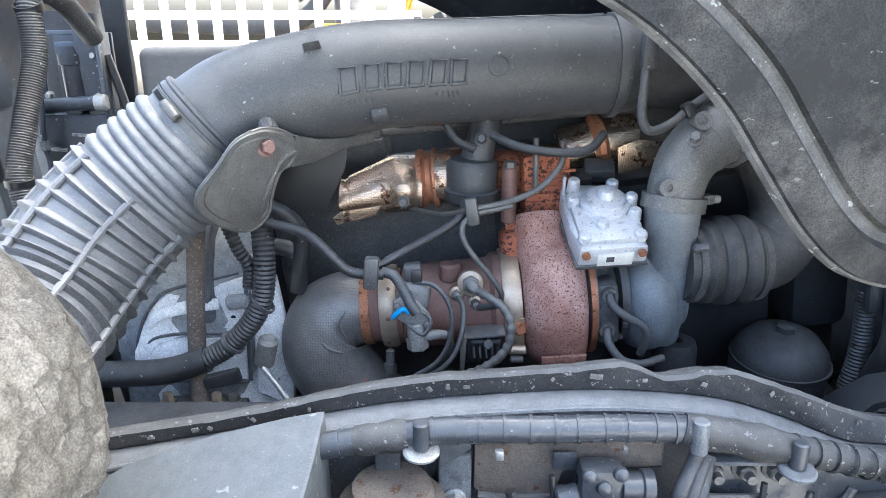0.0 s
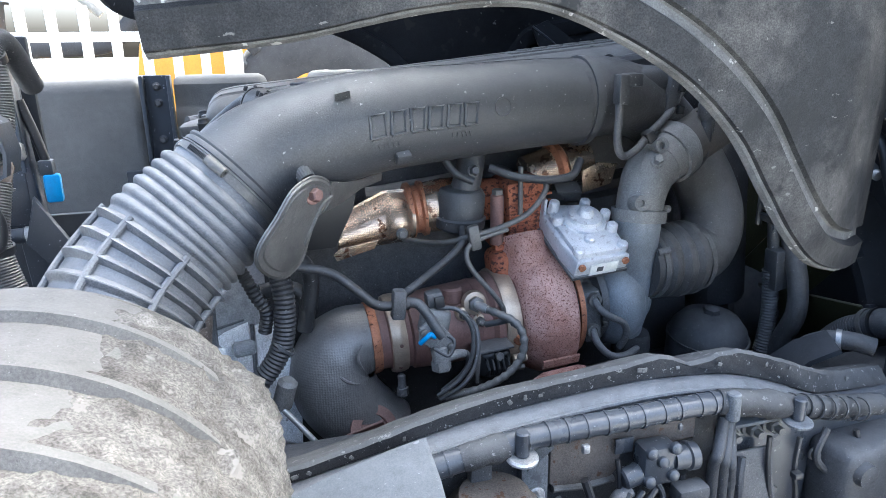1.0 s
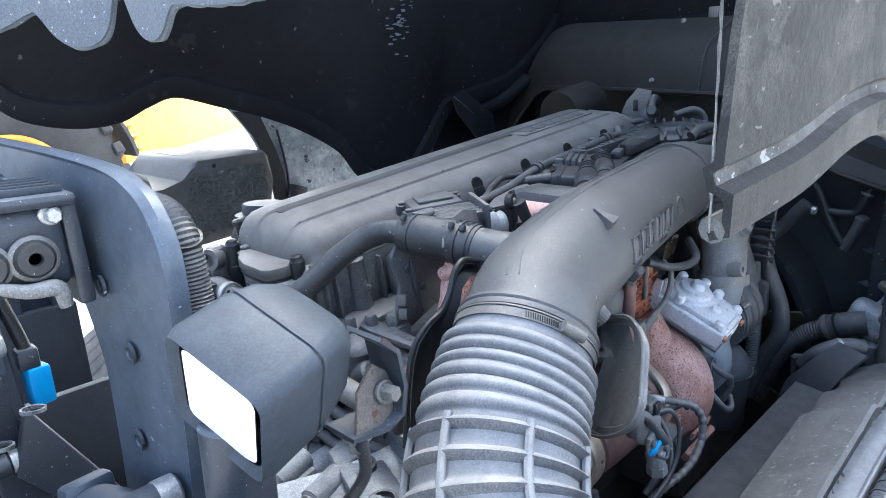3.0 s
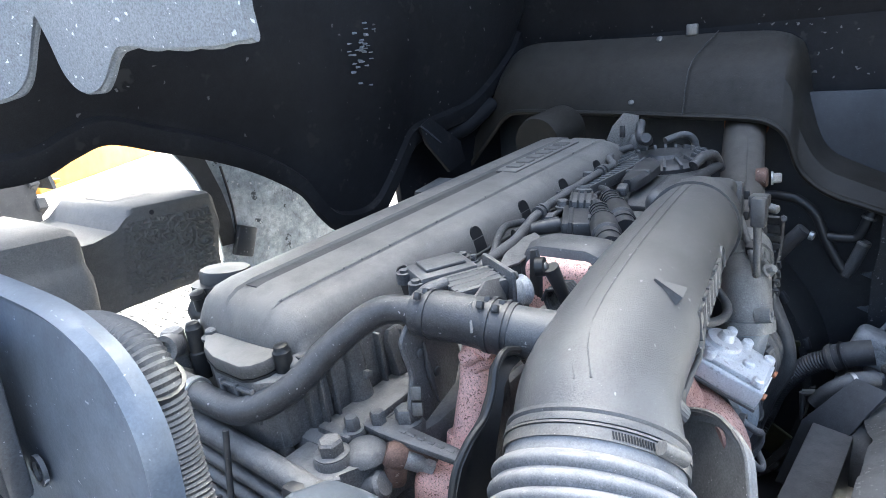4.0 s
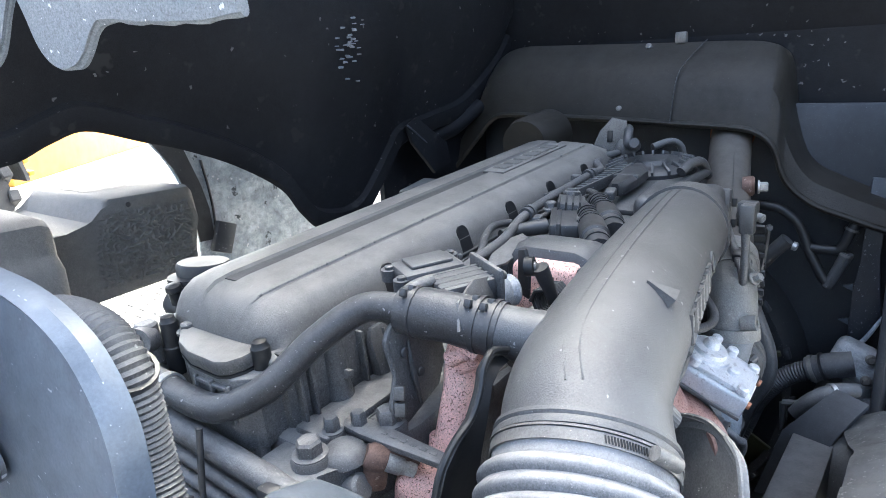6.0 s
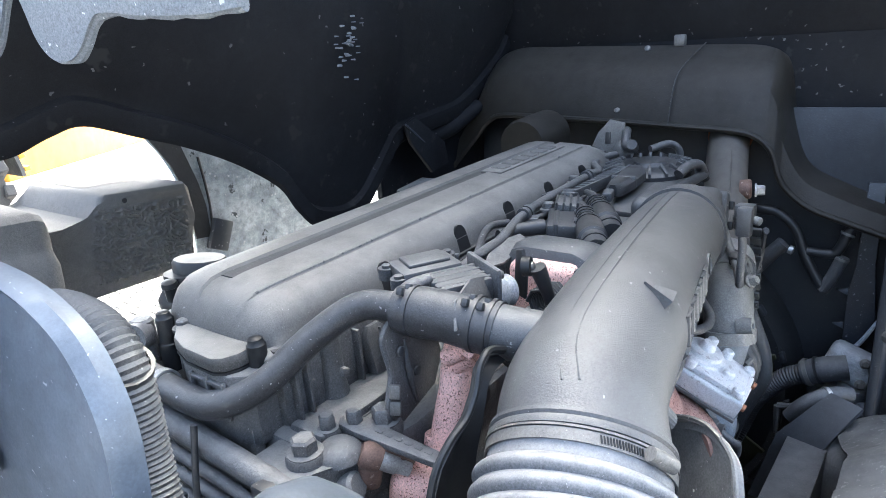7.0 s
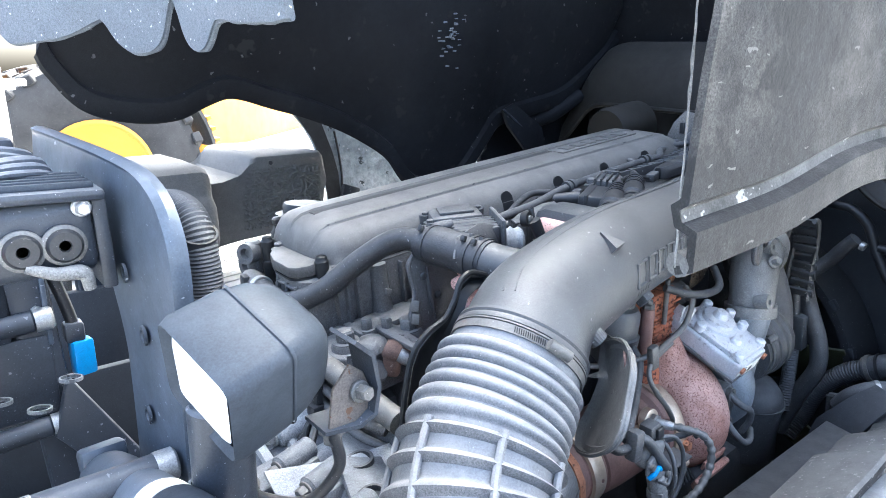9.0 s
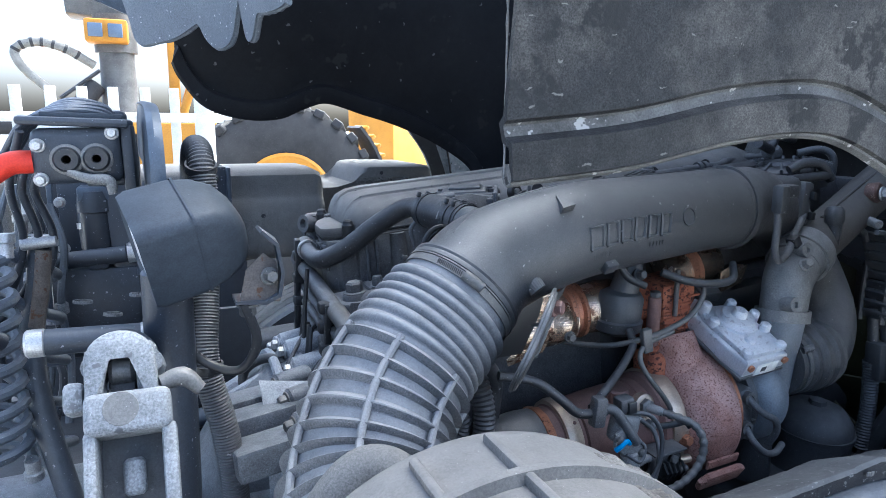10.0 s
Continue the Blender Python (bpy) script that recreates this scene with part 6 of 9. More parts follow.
line("sensor_pipe", [(0.29, 0.99, 1.63), (0.29, 0.985, 1.58), (0.29, 0.985, 1.535), (0.305, 0.988, 1.512), (0.34, 1.0, 1.522), (0.375, 1.02, 1.545), (0.43, 1.05, 1.575), (0.48, 1.08, 1.62)], 0.0068, "iron", "dusty bent metal pipe with a clip", "pipe")
solo("pipe_clip", block((0.018, 0.022, 0.022), pose(0.368, 1.012, 1.540, 0, -30, 0), 0.004), "black", (0.368, 1.012, 1.54), "small black pipe clip", "clip")
solo("sensor_plug", joined(block((0.02, 0.024, 0.05), pose(0.292, 0.985, 1.625), 0.004), block((0.03, 0.03, 0.022), pose(0.312, 0.99, 1.64), 0.004)), "plastic", (0.295, 0.985, 1.62), "dusty grey sensor plug on the intake flange", "connector")
line("metal_line", [(-0.068, 1.145, 1.366), (-0.05, 1.125, 1.357), (0.0, 1.07, 1.362), (0.046, 1.03, 1.382), (0.10, 1.03, 1.393), (0.15, 1.03, 1.415), (0.185, 1.04, 1.45), (0.19, 1.06, 1.47)], 0.0052, "dullsteel", "bent steel line with crimped clip", "pipe")
line("metal_line", [(0.11, 1.03, 1.388), (0.046, 1.024, 1.372), (0.030, 1.018, 1.35), (0.042, 1.01, 1.32), (0.078, 1.005, 1.275), (0.095, 1.005, 1.245), (0.085, 1.015, 1.225), (0.055, 1.03, 1.215)], 0.0046, "dullsteel", "bent steel line with crimped clip", "pipe")
line("rubber_line", [(0.075, 1.03, 1.50), (0.115, 1.01, 1.485), (0.17, 1.0, 1.478), (0.22, 1.01, 1.48), (0.25, 1.04, 1.50)], 0.0072, "rubber", "dusty rubber line over the manifold", "hose")
line("rubber_line", [(0.0, 1.06, 1.52), (0.02, 1.05, 1.49), (0.05, 1.04, 1.475)], 0.0066, "rubber", "dusty rubber line over the manifold", "hose")
solo("line_clip", block((0.02, 0.014, 0.045), pose(0.046, 1.024, 1.380, 0, -10, 0), 0.004), "dullsteel", (0.046, 1.018, 1.375), "pale crimped line clip", "clip")
line("wrapped_cable", [(0.052, 0.985, 1.262), (0.070, 0.965, 1.258), (0.094, 0.945, 1.246), (0.104, 0.932, 1.222), (0.098, 0.928, 1.188), (0.072, 0.928, 1.160), (0.044, 0.935, 1.142), (0.02, 0.945, 1.130), (-0.03, 0.955, 1.12)], lambda s_, l_: 0.0068 + 0.0011 * math.sin(s_ * l_ * 420), "dullsteel", "wrapped grey sensor cable in a loop", "cable")
line("sensor_cable", [(0.024, 0.998, 1.244), (0.032, 0.975, 1.235), (0.030, 0.955, 1.205), (0.018, 0.945, 1.170), (-0.005, 0.94, 1.145), (-0.04, 0.95, 1.12)], 0.0042, "plastic", "thin grey sensor cable", "cable")
line("sensor_cable", [(0.058, 0.995, 1.227), (0.078, 0.975, 1.238), (0.090, 0.962, 1.246), (0.096, 0.955, 1.238)], 0.0058, "plastic", "thin grey sensor cable", "cable")
line("sensor_cable", [(-0.045, 0.95, 1.290), (-0.01, 0.938, 1.285), (0.012, 0.932, 1.250), (0.010, 0.93, 1.200), (-0.010, 0.935, 1.160), (-0.045, 0.945, 1.13)], 0.0038, "plastic", "thin grey sensor cable", "cable")
line("sensor_cable", [(-0.05, 0.945, 1.25), (-0.02, 0.935, 1.235), (-0.03, 0.93, 1.21), (-0.055, 0.935, 1.225)], 0.0032, "plastic", "thin grey sensor cable", "cable")
line("sensor_cable", [(-0.02, 0.96, 1.195), (0.005, 0.95, 1.20), (0.012, 0.95, 1.18), (0.0, 0.955, 1.155), (-0.03, 0.965, 1.125)], 0.0062, "rubber", "black rubber sensor cable", "cable")
line("oil_line", [(0.266, 0.990, 1.251), (0.270, 0.975, 1.238), (0.290, 0.97, 1.222), (0.318, 0.97, 1.205), (0.326, 0.972, 1.180), (0.322, 0.985, 1.150)], 0.0066, "iron", "bent steel oil line", "pipe")
line("oil_line", [(0.266, 0.990, 1.191), (0.268, 0.972, 1.172), (0.288, 0.962, 1.150), (0.32, 0.965, 1.142), (0.36, 0.985, 1.142)], 0.0066, "iron", "bent steel oil line", "pipe")
valve = thing("solenoid_valve", (-0.05, 0.95, 1.18), "grey solenoid valve with blue tie and plugs", "valve")
part("body", block((0.052, 0.030, 0.050), pose(-0.046, 0.958, 1.262, 0, 12, 0), 0.012, 3), "castgrey", valve)
part("flange", slab([(-0.034, 0.012), (-0.030, -0.010), (-0.010, -0.020), (0.016, -0.024), (0.030, -0.022), (0.034, -0.010), (0.026, 0.004), (0.004, 0.020), (-0.022, 0.026)], basis((-0.046, 0.944, 1.242), (1, 0, -0.25), (0, 0, 1)), 0.008, 0.003), "castgrey", valve)
for dx, dz in ((-0.024, 0.012), (0.022, -0.018)):
    part("screw", lathe((-0.046 + dx, 0.936, 1.242 + dz), (0, -1, 0), [(0, 0.0065), (0.005, 0.006), (0.006, 0.003)], 12), "dullsteel", valve)
part("plug", rod((-0.042, 0.946, 1.222), (-0.038, 0.940, 1.186), 0.015, 18, 0.003), "castgrey", valve)
part("nut", lathe((-0.040, 0.942, 1.198), (0.06, -0.08, -1), [(0, 0.017), (0.016, 0.017), (0.018, 0.014)], 6), "castgrey", valve)
part("spigot", tube([(-0.030, 0.944, 1.200), (-0.010, 0.946, 1.203), (0.004, 0.950, 1.200)], [0.009, 0.008, 0.007], 6, 12), "castgrey", valve)
part("top_plug", block((0.028, 0.026, 0.026), pose(-0.046, 0.960, 1.302, 0, -6, 0), 0.005), "plastic", valve)
part("plug_latch", block((0.016, 0.006, 0.020), pose(-0.040, 0.945, 1.300, 0, -6, 0), 0.002), "black", valve)
part("blue_tie", tube([(-0.076, 0.936, 1.236), (-0.070, 0.930, 1.245), (-0.060, 0.930, 1.252), (-0.052, 0.932, 1.246)], 0.0042, 6, 8), "blue", valve)
part("tube", tube([(-0.092, 0.955, 1.303), (-0.075, 0.948, 1.300), (-0.060, 0.940, 1.280), (-0.048, 0.932, 1.258), (-0.040, 0.930, 1.246)], 0.0085, 8, 14), "plastic", valve)
line("vacuum_hose", [(-0.27, 0.98, 1.375), (-0.21, 0.97, 1.36), (-0.17, 0.955, 1.33), (-0.14, 0.95, 1.305), (-0.09, 0.95, 1.30)], 0.0078, "rubber", "dusty black vacuum hose", "hose")
line("vacuum_hose", [(-0.11, 0.96, 1.305), (-0.05, 0.99, 1.33), (0.0, 1.02, 1.35), (0.03, 1.04, 1.37), (0.035, 1.06, 1.39)], 0.0070, "rubber", "dusty black vacuum hose", "hose")
solo("hose_clip", block((0.022, 0.022, 0.05), pose(-0.108, 0.945, 1.305, 0, 5, 0), 0.005), "iron", (-0.108, 0.945, 1.305), "dark steel hose clip", "clip")
spring_box = thing("spring_bracket", (0.06, 0.98, 1.13), "small dark bracket with a coil spring", "bracket")
part("bracket", block((0.068, 0.045, 0.004), pose(0.066, 0.985, 1.190, 0, -4, 0), 0.001), "iron", spring_box)
part("side", slab([(-0.006, 0), (0.006, 0), (0.002, -0.055), (-0.004, -0.055)], basis((0.032, 0.964, 1.188), (1, 0, 0), (0, 0, 1)), 0.003, 0.001), "dullsteel", spring_box)
part("body", block((0.060, 0.040, 0.050), pose(0.068, 0.988, 1.160), 0.010, 3), "capblack", spring_box)
coil = [(0.045 + 0.0016 * k, 0.968 + 0.016 * math.cos(k * 1.05), 1.160 + 0.016 * math.sin(k * 1.05)) for k in range(30)]
part("spring", tube(coil, 0.0025, sides=6, raw=True), "capblack", spring_box)
part("nut", lathe((0.072, 0.966, 1.178), (0, -1, 0.2), [(0, 0.008), (0.007, 0.008)], 6), "dullsteel", spring_box)

# pipes and brackets between the intake pipe and the manifold
upper = thing("upper_fuel_lines", (0.1, 1.17, 1.5), "dark fuel lines and small brackets above the manifold", "pipe")
for y_, z_, r_ in ((1.165, 1.515, 0.009), (1.185, 1.545, 0.012), (1.20, 1.490, 0.007)):
    part("line", tube([(-0.16, y_, z_ - 0.015), (0.0, y_ - 0.01, z_), (0.18, y_, z_ + 0.018), (0.36, y_ - 0.005, z_ + 0.035)], r_, 6, 12), "iron", upper)
rng = random.Random(8)
for k in range(9):
    part("bracket", block((0.018 + 0.025 * rng.random(), 0.02, 0.02 + 0.03 * rng.random()), pose(-0.12 + 0.055 * k, 1.155, 1.50 + 0.006 * k, 0, 20 * rng.random() - 10, 0), 0.004), ("iron", "frame", "orangerust")[k % 3], upper)
    part("bolt", hexbolt((-0.11 + 0.055 * k, 1.142, 1.505 + 0.006 * k), (0, -1, 0.2), 0.007), "dullsteel", upper)
part("plug_chain", joined(*[block((0.010, 0.012, 0.012), pose(0.0 + 0.014 * k, 1.135, 1.535 + 0.0014 * k), 0.002) for k in range(11)]), "copper", upper)

# ---- engine top between the valve cover and the intake pipe ----
UP = ENG.to_3x3() @ Vector((0, 0, 1))
part("intake_cover", block((0.62, 0.15, 0.09), ENG @ pose(0.76, 1.265, -0.055), 0.012), "plastic", engine)
part("intake_cover", block((0.20, 0.14, 0.05), ENG @ pose(0.60, 1.20, -0.02, 0, 0, 0), 0.015), "plastic", engine)

gas = thing("gas_cooler", (-0.03, 1.19, 1.5), "pink scaled exhaust gas housing under a grey cap", "cooler")
part("housing", block((0.12, 0.110, 0.095), pose(0.006, 1.177, 1.566, 0, -6, 0), 0.016, 3), "pinkrust", gas)
def cap_row(x, top, half):
    return [eng(x, 1.180 + half * a_, -0.03 + (top + 0.03) * h_) for a_, h_ in ((-1.0, -0.3), (-1.0, 0.55), (-0.80, 0.90), (-0.55, 1.0), (0.55, 1.0), (0.80, 0.90), (1.0, 0.55), (1.0, -0.3))]


part("cap", loft([cap_row(0.380, 0.026, 0.066), cap_row(0.388, 0.040, 0.074), cap_row(0.405, 0.046, 0.077), cap_row(0.440, 0.042, 0.079), cap_row(0.475, 0.030, 0.080), cap_row(0.51, 0.012, 0.082), cap_row(0.55, -0.012, 0.084)], thick=0.006, ends=True), "plastic", gas, "dusty grey angular cap")
part("cap_step", block((0.045, 0.050, 0.034), ENG @ pose(0.415, 1.092, 0.004, 0, 0, -20), 0.005), "plastic", gas)
part("cap_rib", block((0.07, 0.012, 0.020), ENG @ pose(0.44, 1.108, 0.022, 20, 0, 4), 0.004), "plastic", gas)
part("cap_cheek", block((0.050, 0.022, 0.095), ENG @ pose(0.385, 1.112, -0.020, 0, 0, -12), 0.007), "plastic", gas)
part("leaf_strap", slab([(-0.075, -0.006), (-0.05, -0.016), (0.02, -0.020), (0.062, -0.010), (0.070, 0.004), (0.03, 0.016), (-0.04, 0.014), (-0.072, 0.006)], basis((-0.008, 1.262, 1.606), (0.127, 0.023, 0.013), (0, 1, 0.25)), 0.005, 0.0015), "iron", gas)

egr = thing("gas_valve_actuator", (-0.22, 1.22, 1.58), "dusty grey valve actuator with finned body and silver motor", "actuator")
EM = basis((-0.215, 1.225, 1.600), (0.86, -0.45, 0.06), (0.45, 0.88, 0.08))
part("cover_box", block((0.088, 0.062, 0.022), EM @ pose(-0.005, 0.050, 0.020), 0.007), "plastic", egr)
part("cover_step", block((0.060, 0.040, 0.006), EM @ pose(-0.004, 0.052, 0.033), 0.003), "plastic", egr)
for dx, dy in ((-0.052, 0.072), (-0.052, 0.028), (0.042, 0.078)):
    part("ear", lathe(EM @ Vector((dx, dy, 0.008)), EM.to_3x3() @ Vector((0, 0, 1)), [(0, 0.011), (0.016, 0.011), (0.016, 0.006), (0.020, 0.006), (0.021, 0.003)], 16), "plastic", egr)
part("link_lever", tube([EM @ Vector((-0.075, -0.01, 0.01)), EM @ Vector((-0.045, -0.004, 0.022)), EM @ Vector((-0.02, 0.0, 0.026))], [0.010, 0.012, 0.008], 6, 10), "iron", egr)
part("finned_body", block((0.075, 0.062, 0.040), EM @ pose(0.014, -0.008, 0.006), 0.005), "plastic", egr)
for k in range(4):
    part("fin", block((0.076, 0.006, 0.0415), EM @ pose(0.014, -0.030 + 0.015 * k, 0.006), 0.001), "plastic", egr)
part("end_frame", block((0.008, 0.085, 0.075), EM @ pose(0.055, -0.005, 0.0), 0.006), "iron", egr)
for dy, dz in ((0.03, 0.028), (-0.04, 0.028), (0.03, -0.028), (-0.04, -0.028)):
    part("screw", rod(EM @ Vector((0.056, dy, dz)), EM @ Vector((0.063, dy, dz)), 0.006, 10, 0.001), "dullsteel", egr)
part("motor", lathe(EM @ Vector((0.058, -0.008, -0.012)), EM.to_3x3() @ Vector((1, 0, 0)), [(0, 0.026), (0.010, 0.028), (0.020, 0.0235), (0.024, 0.020), (0.028, 0.020), (0.033, 0.022), (0.038, 0.018), (0.040, 0.008)], 26), "alu", egr, "silver motor housing")
part("fork", slab([(-0.015, -0.03), (0.012, -0.03), (0.016, 0.02), (0.006, 0.04), (-0.01, 0.035)], EM @ basis((0.118, 0.0, 0.0), (0, -1, 0), (0, 0, 1)), 0.006, 0.002), "black", egr)
part("lever", tube([(-0.165, 1.118, 1.640), (-0.150, 1.112, 1.605), (-0.130, 1.108, 1.560)], [0.011, 0.008, 0.010], 6, 10), "black", egr)
part("ball_joint", lathe((-0.168, 1.130, 1.640), (0.3, -1, 0.1), [(-0.007, 0.008), (-0.006, 0.0125), (0.005, 0.0125), (0.006, 0.008), (0.004, 0.0075)], 22), "capblack", egr)
part("ball_stud", lathe((-0.1675, 1.128, 1.640), (0.3, -1, 0.1), [(0, 0.0068), (0.006, 0.0062), (0.008, 0.003)], 14), "dullsteel", egr)
coil = [(-0.145 + 0.0009 * k, 1.125 + 0.019 * math.cos(k * 0.9), 1.585 + 0.019 * math.sin(k * 0.9)) for k in range(46)]
part("spring", tube(coil, 0.0025, sides=6, raw=True), "black", egr)
part("side_plate", slab([(-0.08, -0.01), (0.04, -0.02), (0.045, 0.012), (0.0, 0.024), (-0.06, 0.018)], basis((-0.235, 1.165, 1.612), (0.9, 0.25, 0.05), (0, 0.3, 1)), 0.004, 0.001), "iron", egr)

# plate shield and bent bracket beside the cam carrier
sheet_br = thing("plate_bracket", (-0.26, 1.25, 1.5), "dark bent sheet metal bracket with rolled edge", "bracket")
sheet_o = [(-0.298, 1.586), (-0.312, 1.574), (-0.316, 1.560), (-0.306, 1.520), (-0.312, 1.496), (-0.316, 1.474), (-0.300, 1.446), (-0.290, 1.447), (-0.225, 1.472), (-0.206, 1.508), (-0.212, 1.535), (-0.235, 1.556), (-0.262, 1.562), (-0.275, 1.575)]
part("sheet", slab(sheet_o, basis((0, 1.242, 0), (1, 0, 0), (0, 0.06, 1)) @ pose(0, 0, 0.088), 0.004, 0.001), "iron", sheet_br)
part("rolled_edge", tube([(x, 1.327 - 0.0 + 0.06 * (z - 1.50) - 0.085, z) for x, z in ((-0.298, 1.586), (-0.314, 1.570), (-0.315, 1.556), (-0.306, 1.520), (-0.313, 1.494), (-0.316, 1.474), (-0.298, 1.446))], 0.0042, 6, 8), "iron", sheet_br)
part("press_fold", tube([(-0.286, 1.236, 1.560), (-0.282, 1.234, 1.520), (-0.272, 1.231, 1.470)], [0.002, 0.005, 0.002], 8, 8), "frame", sheet_br)
for x, z in ((-0.292, 1.545), (-0.262, 1.508)):
    part("rivet", lathe((x, 1.238, z), (0, -1, 0), [(0, 0.007), (0.002, 0.006), (0.003, 0.003)], 14), "frame", sheet_br)
for z in (1.500, 1.478):
    part("tab", block((0.008, 0.014, 0.018), pose(-0.312, 1.232, z, 0, 10, 30), 0.002), "dullsteel", sheet_br)
strap = thing("lifting_strap", (-0.3, 1.23, 1.45), "flat grey steel link bar with raised part numbers", "bracket")
part("bar", slab([(0.0, -0.022), (0.03, -0.026), (0.20, -0.014), (0.20, 0.014), (0.03, 0.026), (0.0, 0.022), (-0.012, 0.0)], basis((-0.338, 1.294, 1.448), (0.03, -1, -0.05), (1, 0.03, 0.1)) @ Matrix.Diagonal((0.9, 0.62, 1, 1)), 0.010, 0.004), "iron", strap)
for k in range(6):
    part("number_bar", block((0.010, 0.006, 0.003), basis(Vector((-0.338, 1.294, 1.4575)) + Vector((0.03, -1, -0.05)) * (0.055 + 0.015 * k), (0.03, -1, -0.05), (1, 0.03, 0.1)), 0.001), "iron", strap)
fit_ = thing("shackle_fitting", (-0.385, 1.225, 1.41), "brown shackle with bright hex fitting", "fitting")
PA = Vector((0.62, -0.66, -0.42)).normalized()
P0 = Vector((-0.353, 1.226, 1.431))
part("shackle", lathe(P0 - PA * 0.024, PA, [(0, 0.013), (0.006, 0.017), (0.020, 0.017), (0.026, 0.015)], 24), "rusteye", fit_, "rusty shackle eye")
part("shackle_arm", block((0.030, 0.030, 0.050), Matrix.Translation(P0 + Vector((-0.004, 0.012, -0.016))) @ pose(0, 0, 0, 10, 8, -40), 0.010, 3), "rusteye", fit_)
part("plug", lathe(P0, PA, [(0, 0.0125), (0.022, 0.0125), (0.025, 0.0105), (0.028, 0.0105)], 24), "steel", fit_, "bright steel plug")
part("hex", lathe(P0 + PA * 0.027, PA, [(0, 0.0112), (0.012, 0.0112), (0.014, 0.009)], 6), "steel", fit_)
part("second_plug", lathe((-0.336, 1.220, 1.436), (0.55, -0.7, -0.45), [(-0.01, 0.011), (0.016, 0.011), (0.018, 0.009), (0.030, 0.009)], 8), "rusteye", fit_)
part("scaled_housing", block((0.075, 0.075, 0.07), pose(-0.305, 1.20, 1.378, 8, -10, 20), 0.022, 3), "pinkrust", fit_, "pink scaled housing")
part("grey_boss", lathe((-0.384, 1.240, 1.405), (0.2, -0.8, 0.4), [(-0.02, 0.018), (0.004, 0.018), (0.008, 0.014), (0.008, 0.007)], 22), "iron", fit_)

# wiring harness, tray, plugs
harness = thing("wiring_harness", (0.15, 1.27, 1.6), "dusty grey wiring harness with ladder tray, plugs and clips", "cable harness")
part("main_hose", tube([(-0.14, 1.272, 1.596), (-0.08, 1.275, 1.607), (0.009, 1.284, 1.616), (0.108, 1.312, 1.626), (0.15, 1.32, 1.63), (0.215, 1.33, 1.636), (0.435, 1.337, 1.658), (0.49, 1.336, 1.663), (0.547, 1.372, 1.669), (0.608, 1.382, 1.675), (0.664, 1.364, 1.68)], 0.0085, 8, 14), "sleevegrey", harness)
part("loop", tube([(-0.13, 1.268, 1.594), (-0.064, 1.279, 1.609), (-0.005, 1.307, 1.622), (0.046, 1.324, 1.628), (0.09, 1.318, 1.626)], 0.0065, 8, 12), "rubber", harness)
for q in ((0.145, 1.319, 1.630), (0.162, 1.322, 1.6315), (0.430, 1.337, 1.658), (0.446, 1.337, 1.659)):
    part("wrap_clip", ring(q, (1, 0.08, 0.1), 0.0085, 0.010, 0.0045, 18), "plastic", harness)
part("clip_foot", block((0.026, 0.024, 0.026), pose(0.158, 1.308, 1.614, 0, -6, 20), 0.005), "plastic", harness)
part("clip_foot", block((0.024, 0.022, 0.026), pose(0.440, 1.328, 1.642, 0, -6, 5), 0.005), "plastic", harness)
part("clip_bolt", hexbolt((0.195, 1.298, 1.632), (0, 0, 1), 0.011), "iron", harness)
part("clip_bolt", hexbolt((0.405, 1.352, 1.648), (0, 0, 1), 0.011), "iron", harness)
# flat plug with two windows on its stem
PB = basis((0.149, 1.243, 1.618), (0.099, 0.048, 0.010), (-0.3, 0.95, 0.03))
part("plug_box", block((0.108, 0.056, 0.034), PB, 0.006), "plug", harness)
part("plug_collar", block((0.112, 0.008, 0.038), PB @ pose(0, 0.012, 0), 0.002), "plug", harness)
for dx in (-0.026, 0.026):
    part("plug_window", block((0.020, 0.003, 0.016), PB @ pose(dx, -0.0285, 0.002), 0.001), "capblack", harness)
    part("plug_latch", block((0.020, 0.010, 0.005), PB @ pose(dx, -0.022, 0.018), 0.001), "plastic", harness)
part("plug_stem", tube([(0.050, 1.312, 1.612), (0.085, 1.296, 1.616), (0.120, 1.266, 1.619)], [0.010, 0.012, 0.014], 6, 14), "plug", harness)
part("plug_mass", block((0.060, 0.050, 0.030), pose(0.205, 1.262, 1.638, 6, -8, 25), 0.008), "plastic", harness)
for k in range(4):
    part("mass_rib", block((0.050, 0.004, 0.034), pose(0.205 - 0.005 * k, 1.246 + 0.011 * k, 1.639, 6, -8, 25), 0.001), "plug", harness)
part("mass_knob", lathe((0.232, 1.275, 1.650), (0.1, 0, 1), [(0, 0.016), (0.010, 0.016), (0.012, 0.012), (0.016, 0.011), (0.017, 0.004)], 18), "plastic", harness)
# two round screw plugs lying towards the intake pipe
for a_, b_ in (((0.185, 1.222, 1.636), (0.040, 1.132, 1.612)), ((0.258, 1.236, 1.643), (0.118, 1.142, 1.620))):
    a_, b_ = Vector(a_), Vector(b_)
    n_, d_ = (b_ - a_).length, (b_ - a_).normalized()
    pl = part("round_plug", lathe(a_, d_, [(0, 0.010), (0.006, 0.015), (n_ * 0.30, 0.017), (n_ * 0.32, 0.020), (n_ * 0.42, 0.020), (n_ * 0.44, 0.0225), (n_ * 0.74, 0.024), (n_ * 0.76, 0.020), (n_, 0.019)], 30, lobes=lambda w: 1 + 0.03 * (math.sin(15 * w) > 0)), "plug", harness)
    for f_ in (0.08, 0.16, 0.24, 0.36, 0.86):
